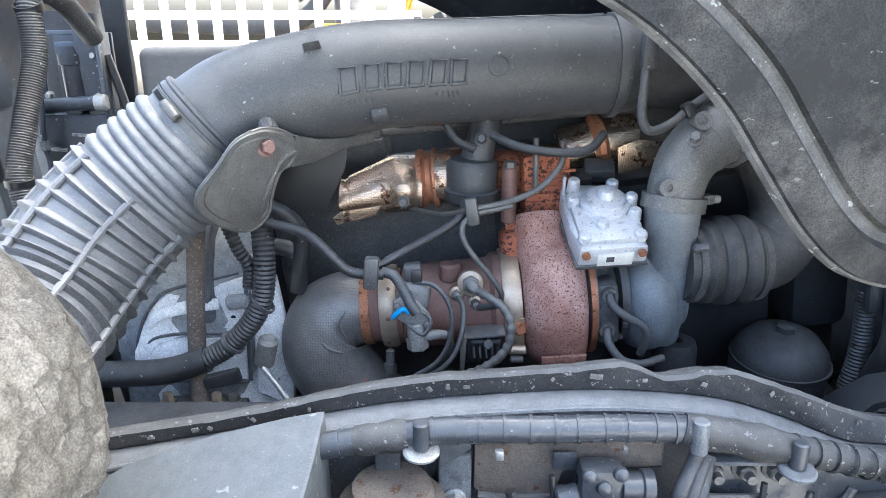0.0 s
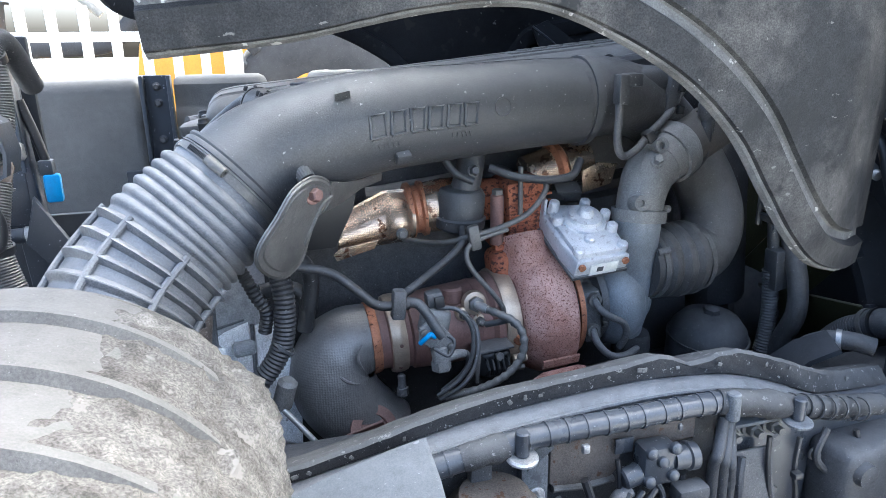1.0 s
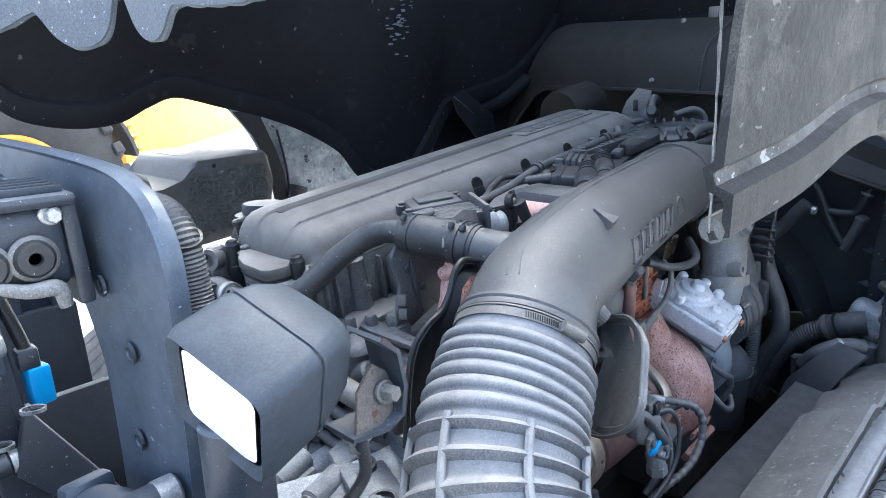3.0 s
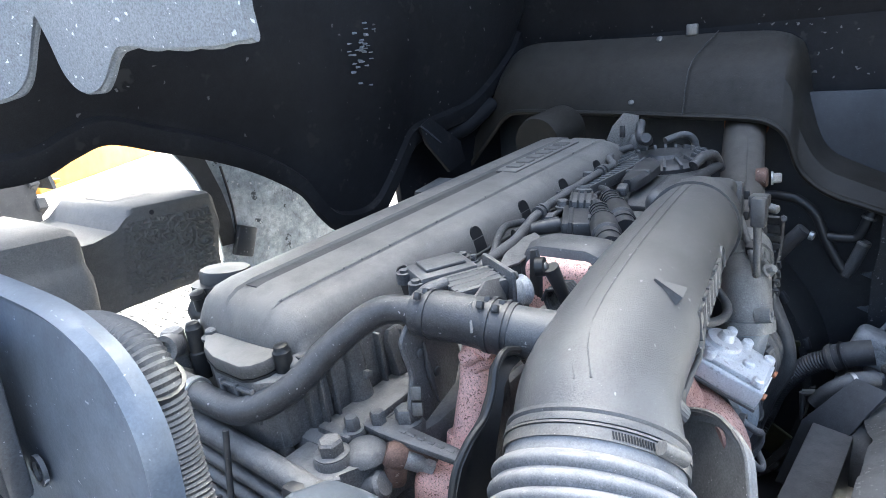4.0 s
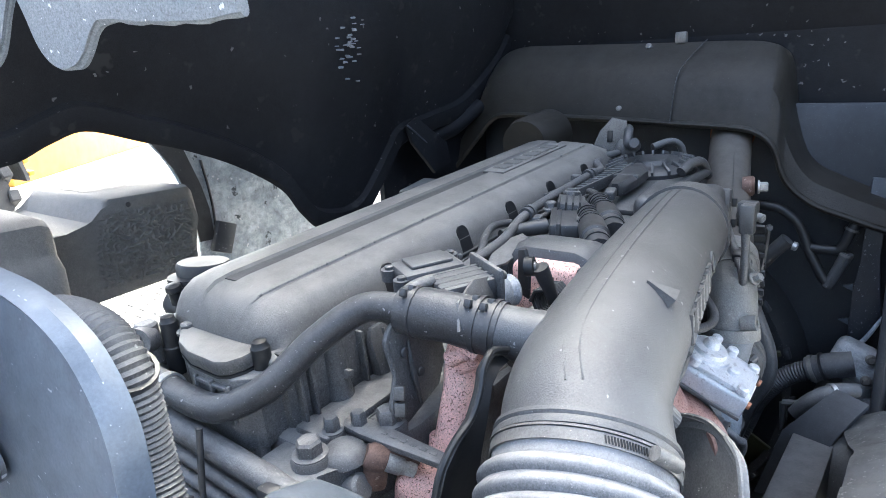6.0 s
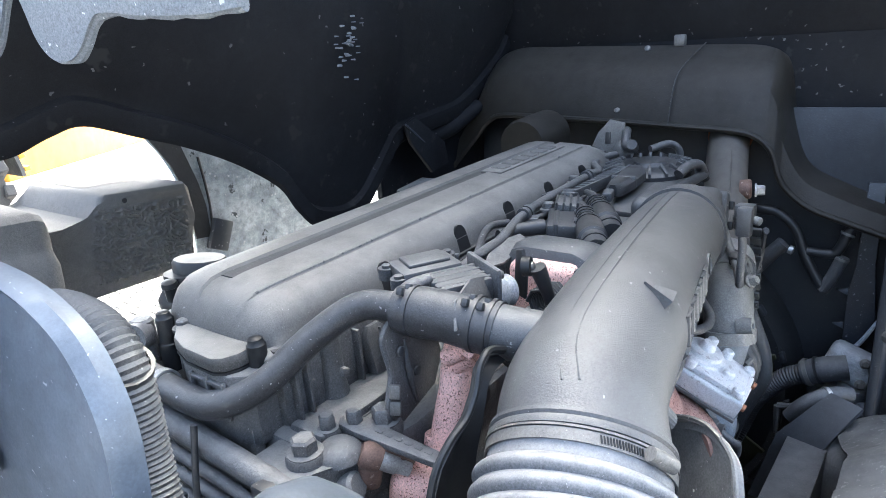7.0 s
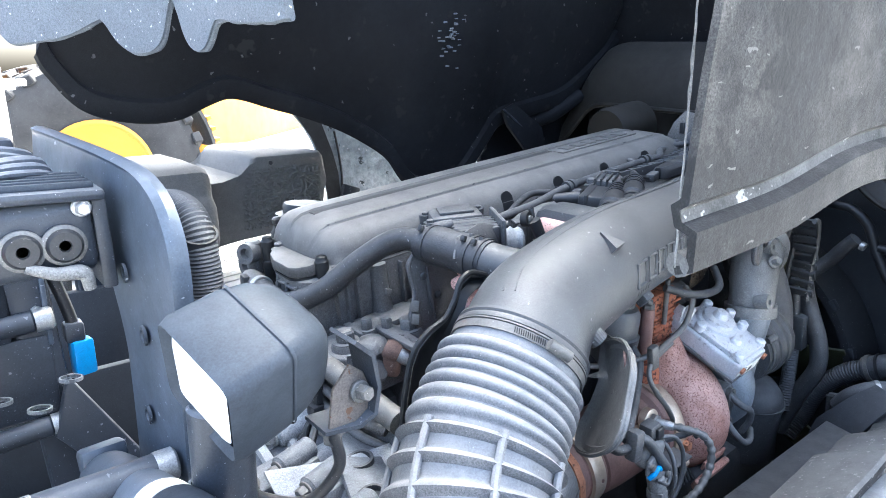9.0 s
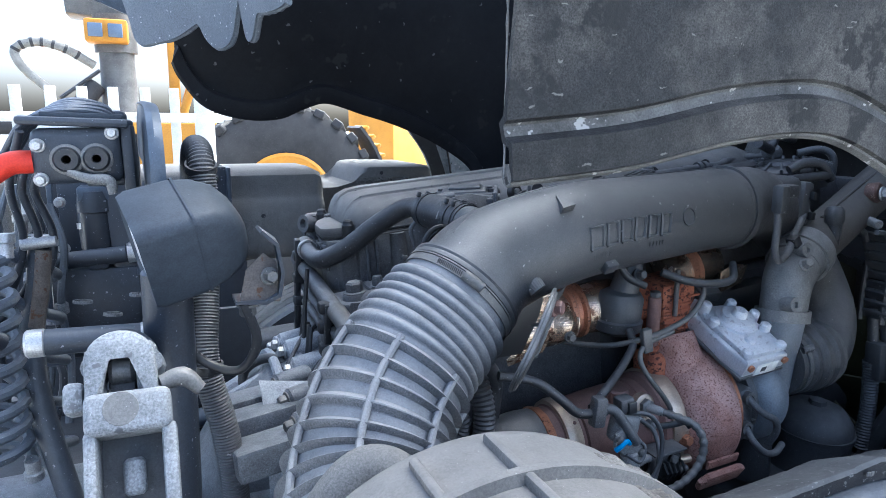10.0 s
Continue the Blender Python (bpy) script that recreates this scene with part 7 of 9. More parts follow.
        part("plug_ring", ring(a_ + d_ * n_ * f_, d_, 0.0165 if f_ < 0.3 else 0.020, 0.005, 0.002, 24), "plug", pl)
    part("lead", tube([a_ - d_ * 0.035 + Vector((0.02, 0.02, 0.0)), a_ - d_ * 0.018 + Vector((0, 0, 0.004)), a_ + d_ * 0.01], 0.0075, 6, 12), "rubber", pl)
# flat connector with its leads, further forward
FC = basis((0.428, 1.248, 1.657), (0.156, 0.016, 0.016), (0, 1, 0))
part("connector", loft([[FC @ Vector((x_, w_ * y_, 0.012 * z_)) for y_, z_ in ((-1, -1), (-1, 0.4), (-0.6, 1), (0.6, 1), (1, 0.4), (1, -1))] for x_, w_ in ((-0.085, 0.008), (-0.075, 0.016), (-0.02, 0.024), (0.055, 0.026), (0.075, 0.018), (0.085, 0.008))], thick=0.003, ends=True), "plug", harness)
part("connector_rim", block((0.012, 0.050, 0.026), FC @ pose(-0.012, 0, 0), 0.003), "plastic", harness)
part("connector_tip", block((0.040, 0.020, 0.018), FC @ pose(-0.10, 0.004, -0.004, 0, 0, 10), 0.004), "plastic", harness)
for k in range(3):
    part("lead", tube([FC @ Vector((-0.115, 0.004 + 0.004 * k, -0.004)), FC @ Vector((-0.150, 0.014 + 0.010 * k, 0.004)), FC @ Vector((-0.185, 0.006 + 0.016 * k, -0.006)), FC @ Vector((-0.21, 0.03 + 0.01 * k, -0.012))], 0.0038, 6, 8), "black", harness)
# ladder tray beside the cover
TR = basis((0.421, 1.318, 1.644), (0.180, -0.019, 0.017), (0.019, 0.18, 0))
for side in (-1, 1):
    part("tray_side", block((0.30, 0.005, 0.022), TR @ pose(0, 0.020 * side, 0.002), 0.001), "plastic", harness)
part("tray_floor", block((0.30, 0.042, 0.004), TR @ pose(0, 0, -0.009), 0.001), "capblack", harness)
for k in range(15):
    part("tray_rib", block((0.006, 0.040, 0.020), TR @ pose(-0.14 + 0.02 * k, 0, 0.0, 0, 0, 25), 0.001), "plastic", harness)
part("side_panel", slab([(-0.16, -0.055), (0.16, -0.070), (0.17, 0.03), (0.02, 0.06), (-0.15, 0.02)], basis((0.46, 1.215, 1.622), (0.99, 0.05, 0.10), (0, 1, 0)), 0.012, 0.004), "plastic", harness)
part("panel_edge", tube([(0.28, 1.165, 1.618), (0.40, 1.165, 1.630), (0.52, 1.155, 1.642), (0.62, 1.15, 1.650)], 0.010, 6, 10), "plug", harness)
part("fuel_rail", rod(eng(0.46, 1.352, -0.010), eng(1.0, 1.352, -0.010), 0.006, 12), "iron", harness)
for k in range(5):
    part("rail_union", lathe(eng(0.52 + 0.10 * k, 1.352, -0.010), (1, 0, 0.1), [(0, 0.011), (0.018, 0.011)], 6), "iron", harness)

wheel_cap = thing("front_cover", (0.61, 1.26, 1.62), "ribbed dark round cover at the front of the engine", "cover")
disc = part("disc", lathe((0.617, 1.268, 1.618), UP, [(0, 0.098), (0.040, 0.098), (0.048, 0.090), (0.052, 0.070), (0.050, 0.040), (0.058, 0.034), (0.060, 0.010)], 40), "plug", wheel_cap)
for k in range(18):
    a = 2 * math.pi * k / 18
    part("cover_rib", block((0.040, 0.006, 0.020), Matrix.Translation((0.617, 1.268, 1.664)) @ Matrix.Rotation(-radians(SLOPE), 4, "Y") @ Matrix.Rotation(a, 4, "Z") @ pose(0.082, 0, 0, 0, 18, 0), 0.001), "plastic", wheel_cap)
part("cap_hose", tube([(0.53, 1.175, 1.66), (0.56, 1.165, 1.675), (0.60, 1.155, 1.672), (0.63, 1.15, 1.64)], 0.011, 8, 12), "rubber", wheel_cap)

# things at the front end under the cowl
front = thing("front_brackets", (0.7, 1.5, 1.5), "dusty grey brackets and hoses at the engine front", "bracket")
part("drum", lathe((0.66, 1.63, 1.69), (1, 0.05, 0.1), [(0, 0.062), (0.02, 0.068), (0.16, 0.068), (0.16, 0.05)], 28), "cowl", front)
part("drum_stay", block((0.05, 0.06, 0.16), pose(0.72, 1.62, 1.60), 0.01), "iron", front)
part("tag_plate", slab([(-0.05, -0.03), (0.04, -0.035), (0.045, 0.05), (0.01, 0.06), (-0.02, 0.03)], basis((0.69, 1.405, 1.70), (0.25, -1, 0.05), (-0.1, 0, 1)), 0.006, 0.002), "tank", front)
part("tag_mark", block((0.004, 0.012, 0.028), pose(0.682, 1.40, 1.715), 0.0005), "black", front)
part("tag_stay", block((0.05, 0.03, 0.10), pose(0.69, 1.42, 1.635), 0.006), "iron", front)
part("valve_knob", lathe((0.68, 1.36, 1.68), (-0.3, -0.4, 0.7), [(-0.05, 0.02), (0.0, 0.026), (0.02, 0.024), (0.03, 0.015)], 18), "iron", front)
part("hose", tube([(0.56, 1.29, 1.715), (0.62, 1.31, 1.70), (0.66, 1.345, 1.70), (0.70, 1.36, 1.73), (0.80, 1.40, 1.72)], 0.011, 8, 14), "rubber", front)
part("hose", tube([(0.70, 1.30, 1.69), (0.74, 1.27, 1.70), (0.76, 1.25, 1.68), (0.76, 1.25, 1.62)], 0.009, 8, 12), "plastic", front)
part("crossbar", block((0.05, 0.62, 0.06), pose(0.86, 1.45, 1.60), 0.01), "frame", front)
part("timing_case", block((0.12, 0.52, 0.55), pose(0.72, 1.47, 1.36, 0, -6, 0), 0.03), "frame", front)

# radiator, fan and shroud in front
rad = thing("fan_and_shroud", (1.0, 1.45, 0.8), "dark fan shroud ring with olive fan behind the engine front", "fan")
part("shroud", lathe((0.95, 1.42, 1.0), (1, 0, 0), [(0, 0.405), (0.0, 0.425), (0.03, 0.44), (0.09, 0.46), (0.09, 0.44), (0.03, 0.41)], 64, caps=False), "black", rad)
for k in range(20):
    a = 2 * math.pi * k / 20
    part("ring_clip", block((0.02, 0.03, 0.014), Matrix.Translation((0.955, 1.42, 1.0)) @ Matrix.Rotation(a, 4, "X") @ Matrix.Translation((0, 0, 0.428)), 0.003), "shroud", rad)
part("shroud_panel", block((0.02, 1.40, 1.10), pose(1.06, 1.42, 1.22), 0.005), "shroud", rad)
for k in range(9):
    a = 2 * math.pi * k / 9
    m = Matrix.Translation((0.99, 1.42, 1.0)) @ Matrix.Rotation(a, 4, "X") @ Matrix.Translation((0, 0, 0.23)) @ Matrix.Rotation(0.6, 4, "Z")
    part("fan_blade", block((0.008, 0.17, 0.36), m, 0.003), "fanblade", rad)
part("fan_hub", rod((0.84, 1.42, 1.0), (1.0, 1.42, 1.0), 0.12, 32, 0.01), "frame", rad)
part("side_panel", block((0.34, 0.02, 0.75), pose(0.93, 0.80, 1.40), 0.006), "shroud", rad)

# ---- chassis on the near side: seal, shelf, conduit, plates ----
def seal_line(y, dz):
    return spline([(-1.0, y, 1.10 + dz), (-0.60, y, 1.152 + dz), (-0.407, y, 1.187 + dz), (-0.226, y, 1.219 + dz), (-0.056, y, 1.257 + dz), (0.143, y, 1.275 + dz), (0.216, y, 1.281 + dz), (0.264, y, 1.264 + dz), (0.336, y, 1.272 + dz), (0.413, y, 1.248 + dz), (0.535, y + 0.02, 1.197 + dz), (0.68, y + 0.05, 1.17 + dz)], 10)


def ragged(pts):
    """A torn edge: small steps up and down along the line."""
    return [q + np.array((0, 0, 0.003 * noise.noise(Vector((q[0] * 60, 1.0, 0))))) for q in pts]


def smooth_line(y, dz):
    return spline([(-1.0, y, 1.10 + dz), (-0.60, y, 1.15 + dz), (-0.407, y, 1.183 + dz), (-0.226, y, 1.217 + dz), (-0.056, y, 1.25 + dz), (0.143, y, 1.266 + dz), (0.25, y, 1.264 + dz), (0.336, y, 1.253 + dz), (0.413, y, 1.228 + dz), (0.48, y, 1.20 + dz), (0.535, y + 0.01, 1.185 + dz), (0.68, y + 0.03, 1.165 + dz)], 10)


rail = thing("chassis_shelf", (-0.1, 0.72, 1.0), "grey steel chassis shelf with worn black rubber seal", "chassis")
part("seal", loft([ragged(seal_line(0.806, -0.055)), ragged(seal_line(0.735, -0.012)), ragged(seal_line(0.704, 0.0)), ragged(seal_line(0.698, -0.004)), smooth_line(0.70, -0.018)], thick=0.003), "seal", rail, "worn black rubber sealing lip")
part("shelf", loft([smooth_line(0.71, -0.022), smooth_line(0.69, -0.020), smooth_line(0.680, -0.021), smooth_line(0.668, -0.027), smooth_line(0.666, -0.040)], thick=0.004), "shelf", rail, "grey painted steel shelf")
part("shelf_bead", tube(smooth_line(0.668, -0.026)[::6], 0.004, 4, 8), "shelf", rail)
part("inner_seal", tube(smooth_line(0.672, -0.040)[::6], 0.010, 4, 8), "seal", rail)
part("web", loft([smooth_line(0.70, -0.03), [p + np.array((0, 0, -0.45)) for p in smooth_line(0.70, -0.03)]], thick=0.01), "frame", rail)
conduit_path = [(-0.20, 0.645, 1.188), (-0.129, 0.645, 1.208), (-0.063, 0.645, 1.219), (-0.016, 0.645, 1.226), (0.06, 0.645, 1.229), (0.121, 0.645, 1.229), (0.20, 0.645, 1.231), (0.271, 0.645, 1.230)]
part("conduit", tube(conduit_path, 0.0150, 8, 18), "conduit", rail)
cp = spline(conduit_path, 16)
for x in (-0.165, -0.14, -0.115, -0.09, -0.012, 0.014, 0.041, 0.069, 0.097, 0.124, 0.151, 0.178, 0.206, 0.234, 0.258):
    i_ = int(np.argmin(abs(cp[:, 0] - x)))
    part("conduit_band", ring(tuple(cp[i_]), tuple(cp[min(i_ + 1, len(cp) - 1)] - cp[i_ - 1]), 0.0150, 0.0035, 0.0016, 20), "conduit", rail)
part("torn_sleeve", tube([(-0.098, 0.645, 1.214), (-0.070, 0.643, 1.219), (-0.040, 0.645, 1.222)], [0.0165, 0.018, 0.0165, 0.019, 0.017], 8, 14), "seal", rail)
part("lagged_conduit", tube([(0.268, 0.645, 1.231), (0.285, 0.642, 1.228), (0.337, 0.645, 1.216), (0.385, 0.648, 1.203)], [0.017, 0.020, 0.018, 0.022, 0.018], 8, 14), "seal", rail)
part("conduit_end", tube([(0.38, 0.65, 1.204), (0.45, 0.655, 1.186), (0.52, 0.665, 1.170), (0.60, 0.68, 1.15)], 0.017, 8, 14), "seal", rail)
for k in range(7):
    part("conduit_band", ring((0.40 + 0.022 * k, 0.650 + 0.0006 * k, 1.199 - 0.0052 * k), (1, 0.06, -0.25), 0.0165, 0.004, 0.002, 16), "seal", rail)
for x, z in ((-0.024, 1.214), (0.394, 1.189)):
    part("saddle_post", rod((x, 0.630, z), (x, 0.630, z + 0.034), 0.0090, 18, 0.002), "conduit", rail)
    part("saddle_disc", lathe((x, 0.630, z - 0.006), (0, -0.1, 1), [(0, 0.018), (0.002, 0.0205), (0.005, 0.0205), (0.007, 0.018), (0.007, 0.008)], 26), "steel" if x < 0 else "shelf", rail, "bright steel disc" if x < 0 else "")
part("saddle_post", rod((0.281, 0.628, 1.21), (0.281, 0.630, 1.250), 0.0095, 18, 0.002), "shelf", rail)
part("small_clip", block((0.010, 0.008, 0.012), pose(0.062, 0.628, 1.208), 0.002), "steel", rail)
part("small_clip", block((0.006, 0.006, 0.009), pose(0.200, 0.628, 1.214), 0.002), "iron", rail)
rng = random.Random(8)
for k in range(26):
    q = seal_line(0.698, -0.012)[int(rng.random() * 100) + 4]
    part("torn_bit", block((0.004 + 0.006 * rng.random(), 0.002, 0.003 + 0.004 * rng.random()), pose(q[0], q[1] - 0.005, q[2] + 0.004 * rng.random(), 0, 60 * rng.random(), 30 * rng.random()), 0.0008), "frayed", rail)

panel = thing("equipment_panel", (0.2, 0.66, 0.95), "dirty chassis panel with valve block and brackets", "panel")
part("rusty_plate", slab([(0.037, 1.127), (0.048, 1.117), (0.130, 1.117), (0.140, 1.130), (0.140, 1.156), (0.262, 1.156), (0.262, 1.215), (0.037, 1.215)], basis((0, 0.684, 0), (1, 0, 0), (0, 0, 1)), 0.008, 0.003), "rustplate", panel)
part("backing_plate", block((0.34, 0.010, 0.16), pose(0.16, 0.694, 1.13), 0.002), "frame", panel)
part("bright_fold", tube([(0.042, 0.676, 1.118), (0.09, 0.676, 1.113), (0.135, 0.676, 1.116)], 0.005, 4, 8), "dullsteel", panel)
part("gusset", slab([(0, 0), (0.036, 0.028), (0.036, 0.04), (0, 0.04)], basis((-0.004, 0.662, 1.168), (1, 0, 0), (0, 0, 1)), 0.006, 0.001), "shelf", panel)
part("upright", block((0.040, 0.02, 0.26), pose(0.014, 0.682, 1.045), 0.004), "shelf", panel)
part("bolt", hexbolt((0.014, 0.670, 1.118), (0, -1, 0), 0.010), "steel", panel)
part("upright", block((0.03, 0.02, 0.26), pose(-0.065, 0.672, 1.06), 0.004), "frame", panel)
part("dark_plate", block((0.36, 0.015, 0.26), pose(0.49, 0.69, 1.044), 0.004), "conduit", panel)
part("folded_plate", slab([(0, 0), (0.085, -0.01), (0.07, 0.10), (-0.01, 0.10)], basis((0.315, 0.655, 1.03), (1, 0, 0), (0, 0.1, 1)), 0.006, 0.002), "iron", panel)
for x, z in ((0.322, 1.153), (0.361, 1.153), (0.397, 1.153)):
    part("stud", joined(hexbolt((x, 0.68, z), (0, -1, 0), 0.011), rod((x, 0.68, z), (x, 0.655, z), 0.006, 10)), "dullsteel", panel)
part("top_lip", block((0.16, 0.03, 0.006), pose(0.39, 0.672, 1.174, 0, 0, 0), 0.002), "shelf", panel)
vb = thing("valve_block", (0.19, 0.645, 1.12), "dusty grey pneumatic valve block with fittings", "valve")
part("body", block((0.052, 0.035, 0.060), pose(0.182, 0.652, 1.150), 0.008), "conduit", vb)
part("barrel", lathe((0.205, 0.648, 1.152), (1, 0, -0.03), [(0, 0.017), (0.022, 0.017), (0.024, 0.020), (0.036, 0.020), (0.038, 0.014)], 22), "conduit", vb)
part("barrel", rod((0.16, 0.65, 1.138), (0.132, 0.65, 1.132), 0.015, 16, 0.003), "conduit", vb)
part("tag", block((0.028, 0.004, 0.024), pose(0.143, 0.668, 1.172), 0.004), "conduit", vb)
for dx, dz in ((-0.018, 0.026), (0.018, 0.028), (-0.018, -0.018), (0.018, -0.014), (0.0, 0.010)):
    part("stud", lathe((0.182 + dx, 0.635, 1.150 + dz), (0, -1, 0.2), [(0, 0.009), (0.006, 0.008), (0.008, 0.005)], 14), "conduit", vb)
part("elbow", tube([(0.145, 0.65, 1.112), (0.125, 0.645, 1.105), (0.12, 0.64, 1.08)], 0.011, 6, 12), "iron", vb)
part("small_body", block((0.05, 0.03, 0.04), pose(0.235, 0.64, 1.09), 0.006), "frame", vb)
part("yellow_tag", block((0.016, 0.003, 0.006), pose(0.232, 0.62, 1.072), 0.001), "yellow", vb)
for k, (a, b) in enumerate((((0.295, 0.66, 1.19), (0.27, 0.64, 1.12)), ((0.305, 0.66, 1.185), (0.285, 0.638, 1.11)), ((0.31, 0.665, 1.18), (0.30, 0.64, 1.10)))):
    line("flex_cable", [a, ((a[0] + b[0]) / 2 - 0.012, 0.635, (a[2] + b[2]) / 2), b, (b[0] + 0.01, 0.645, 0.95)], 0.0085, "frame", "dark cable running down the chassis panel", "cable")
line("flex_cable", [(0.14, 0.635, 1.09), (0.19, 0.622, 1.085), (0.23, 0.62, 1.065), (0.25, 0.63, 1.0)], 0.005, "frame", "dark cable running down the chassis panel", "cable")
box = thing("junction_casting", (0.56, 0.66, 1.05), "dark cast junction box with bolted cover", "casting")
part("body", block((0.16, 0.08, 0.16), pose(0.56, 0.66, 1.04, 0, 0, 8), 0.02, 3), "frame", box)
for dx, dz in ((-0.045, 0.045), (0.045, 0.05), (-0.045, -0.035), (0.045, -0.035)):
    part("boss", lathe((0.56 + dx, 0.622 + 0.14 * dx, 1.04 + dz), (0.1, -1, 0), [(0, 0.02), (0.012, 0.018), (0.014, 0.01)], 16), "frame", box)

can = thing("round_canister", (-0.08, 0.6, 1.05), "dirty dark round canister under the shelf", "canister")
part("can", lathe((-0.058, 0.635, 0.995), (0, 0, 1), [(0, 0.055), (0.12, 0.056), (0.13, 0.062), (0.145, 0.062), (0.15, 0.05), (0.168, 0.045)], 32), "rustplate", can)
step = thing("folded_cover", (-0.25, 0.6, 1.15), "dusty grey folded sheet cover beside the filter", "cover")
part("top_face", loft([[(-0.14, 0.67, 1.236), (-0.14, 0.60, 1.222), (-0.145, 0.52, 1.20)], [(-0.18, 0.67, 1.228), (-0.18, 0.60, 1.215), (-0.185, 0.52, 1.19)], [(-0.26, 0.66, 1.212), (-0.275, 0.59, 1.185), (-0.29, 0.50, 1.15)], [(-0.36, 0.65, 1.18), (-0.38, 0.57, 1.13), (-0.39, 0.48, 1.08)], [(-0.46, 0.64, 1.12), (-0.47, 0.55, 1.06), (-0.48, 0.46, 1.0)]], thick=0.004), "coversheet", step)
part("side_face", loft([[(-0.14, 0.67, 1.236), (-0.14, 0.60, 1.222), (-0.145, 0.52, 1.20)], [(-0.137, 0.67, 1.08), (-0.137, 0.60, 1.06), (-0.142, 0.52, 1.04)]], thick=0.004), "coversheet", step)

# frame rails and axle
for y, name in ((0.86, "frame_rail"), (1.98, "frame_rail")):
    solo(name, joined(block((4.2, 0.012, 0.30), pose(-1.0, y, 0.93), 0.003), block((4.2, 0.08, 0.012), pose(-1.0, y + (0.034 if y < 1.4 else -0.034), 1.086), 0.003), block((4.2, 0.08, 0.012), pose(-1.0, y + (0.034 if y < 1.4 else -0.034), 0.774), 0.003)), "frame", (-1.0, y, 0.78), "dark painted steel chassis rail", "chassis rail", group="chassis rails")
solo("front_axle", joined(block((0.12, 2.0, 0.12), pose(-0.1, 1.42, 0.60), 0.03), rod((-0.1, 2.30, 0.60), (-0.1, 2.42, 0.60), 0.12, 24, 0.02), rod((-0.1, 0.40, 0.60), (-0.1, 0.52, 0.60), 0.12, 24, 0.02), block((0.10, 0.10, 0.30), pose(-0.1, 0.90, 0.70), 0.02), block((0.10, 0.10, 0.30), pose(-0.1, 1.95, 0.70), 0.02)), "frame", (-0.1, 1.42, 0.54), "dark forged front axle beam", "axle")
road_wheel(0.30, -1, "front wheel with dusty grooved tread under the engine side")
solo("belly_plate", block((3.4, 1.15, 0.02), pose(-0.55, 1.42, 0.66), 0.004), "black", (-0.55, 1.42, 0.65), "black plate closing the chassis from below", "plate")

# hoses at the front near side
line("ribbed_hose", [(0.83, 1.10, 0.90), (0.87, 1.081, 0.957), (0.87, 1.062, 1.018), (0.87, 1.028, 1.073), (0.87, 0.987, 1.115), (0.87, 0.946, 1.139)], 0.025, "rubber", "black ribbed coolant hose", "hose", ribbed=True)
stub = thing("hose_stub", (0.87, 0.92, 1.12), "dark hose stub with spring clamp", "hose")
part("stub", tube([(0.87, 0.950, 1.137), (0.87, 0.925, 1.149), (0.87, 0.900, 1.160), (0.88, 0.86, 1.17)], 0.031, 6, 20), "frame", stub)
part("clamp", ring((0.87, 0.940, 1.142), (0, -1, 0.45), 0.031, 0.010, 0.003, 24), "dullsteel", stub)
part("clamp", ring((0.87, 0.918, 1.152), (0, -1, 0.45), 0.031, 0.006, 0.004, 24), "capblack", stub)
line("loom_conduit", [(0.735, 1.08, 1.02), (0.745, 1.08, 1.10), (0.742, 1.08, 1.18), (0.735, 1.08, 1.23)], 0.018, "plastic", "ribbed plastic loom channel", "conduit", ribbed=True)
solo("loom_box", block((0.035, 0.04, 0.09), pose(0.74, 1.07, 1.235, 0, -5, 0), 0.006), "plastic", (0.74, 1.07, 1.2), "small grey plastic loom box", "box")
line("loom_tube", [(0.735, 1.08, 1.27), (0.73, 1.085, 1.33), (0.715, 1.09, 1.40)], 0.012, "plastic", "thin grey loom tube", "tube")
ladder = thing("cable_ladder", (0.68, 1.07, 1.45), "grey plastic ladder-shaped cable guide", "cable guide")
for side in (-1, 1):
    part("side", tube([(0.60 + 0.004 * side, 1.035 + 0.025 * side, 1.545), (0.655, 1.05 + 0.025 * side, 1.53), (0.69, 1.06 + 0.025 * side, 1.47), (0.70, 1.07 + 0.025 * side, 1.40), (0.70, 1.07 + 0.025 * side, 1.33)], 0.006, 6, 6), "plastic", ladder)
for k in range(9):
    part("rung", block((0.02, 0.055, 0.008), pose(0.665 + 0.035 * min(1, k / 4), 1.06, 1.525 - 0.022 * k, 0, 60, 0), 0.002), "plastic", ladder)
line("coolant_hose", [(0.735, 1.08, 1.40), (0.76, 1.068, 1.316), (0.76, 1.050, 1.271), (0.76, 1.027, 1.211), (0.76, 1.022, 1.146), (0.76, 1.049, 1.079), (0.76, 1.07, 1.02), (0.75, 1.09, 0.95)], 0.021, "sleevegrey", "dusty grey upright coolant pipe", "pipe")
line("coolant_hose", [(0.88, 1.12, 1.345), (0.90, 1.084, 1.382), (0.90, 1.055, 1.420), (0.90, 1.028, 1.452)], 0.018, "frame", "dark sloping coolant pipe behind the engine", "pipe")
solo("pipe_end", lathe((0.90, 1.016, 1.438), (0, -1, -0.3), [(0, 0.011), (0.010, 0.011), (0.012, 0.008)], 16), "steel", (0.90, 1.012, 1.434), "bright round pipe end", "pipe end")
line("water_pipe", [(0.86, 1.19, 1.525), (0.90, 1.119, 1.531), (0.90, 1.075, 1.530), (0.90, 1.045, 1.524), (0.90, 1.006, 1.491), (0.90, 0.980, 1.430), (0.90, 0.950, 1.375), (0.90, 0.930, 1.349)], 0.0125, "capblack", "black bent water pipe", "pipe")
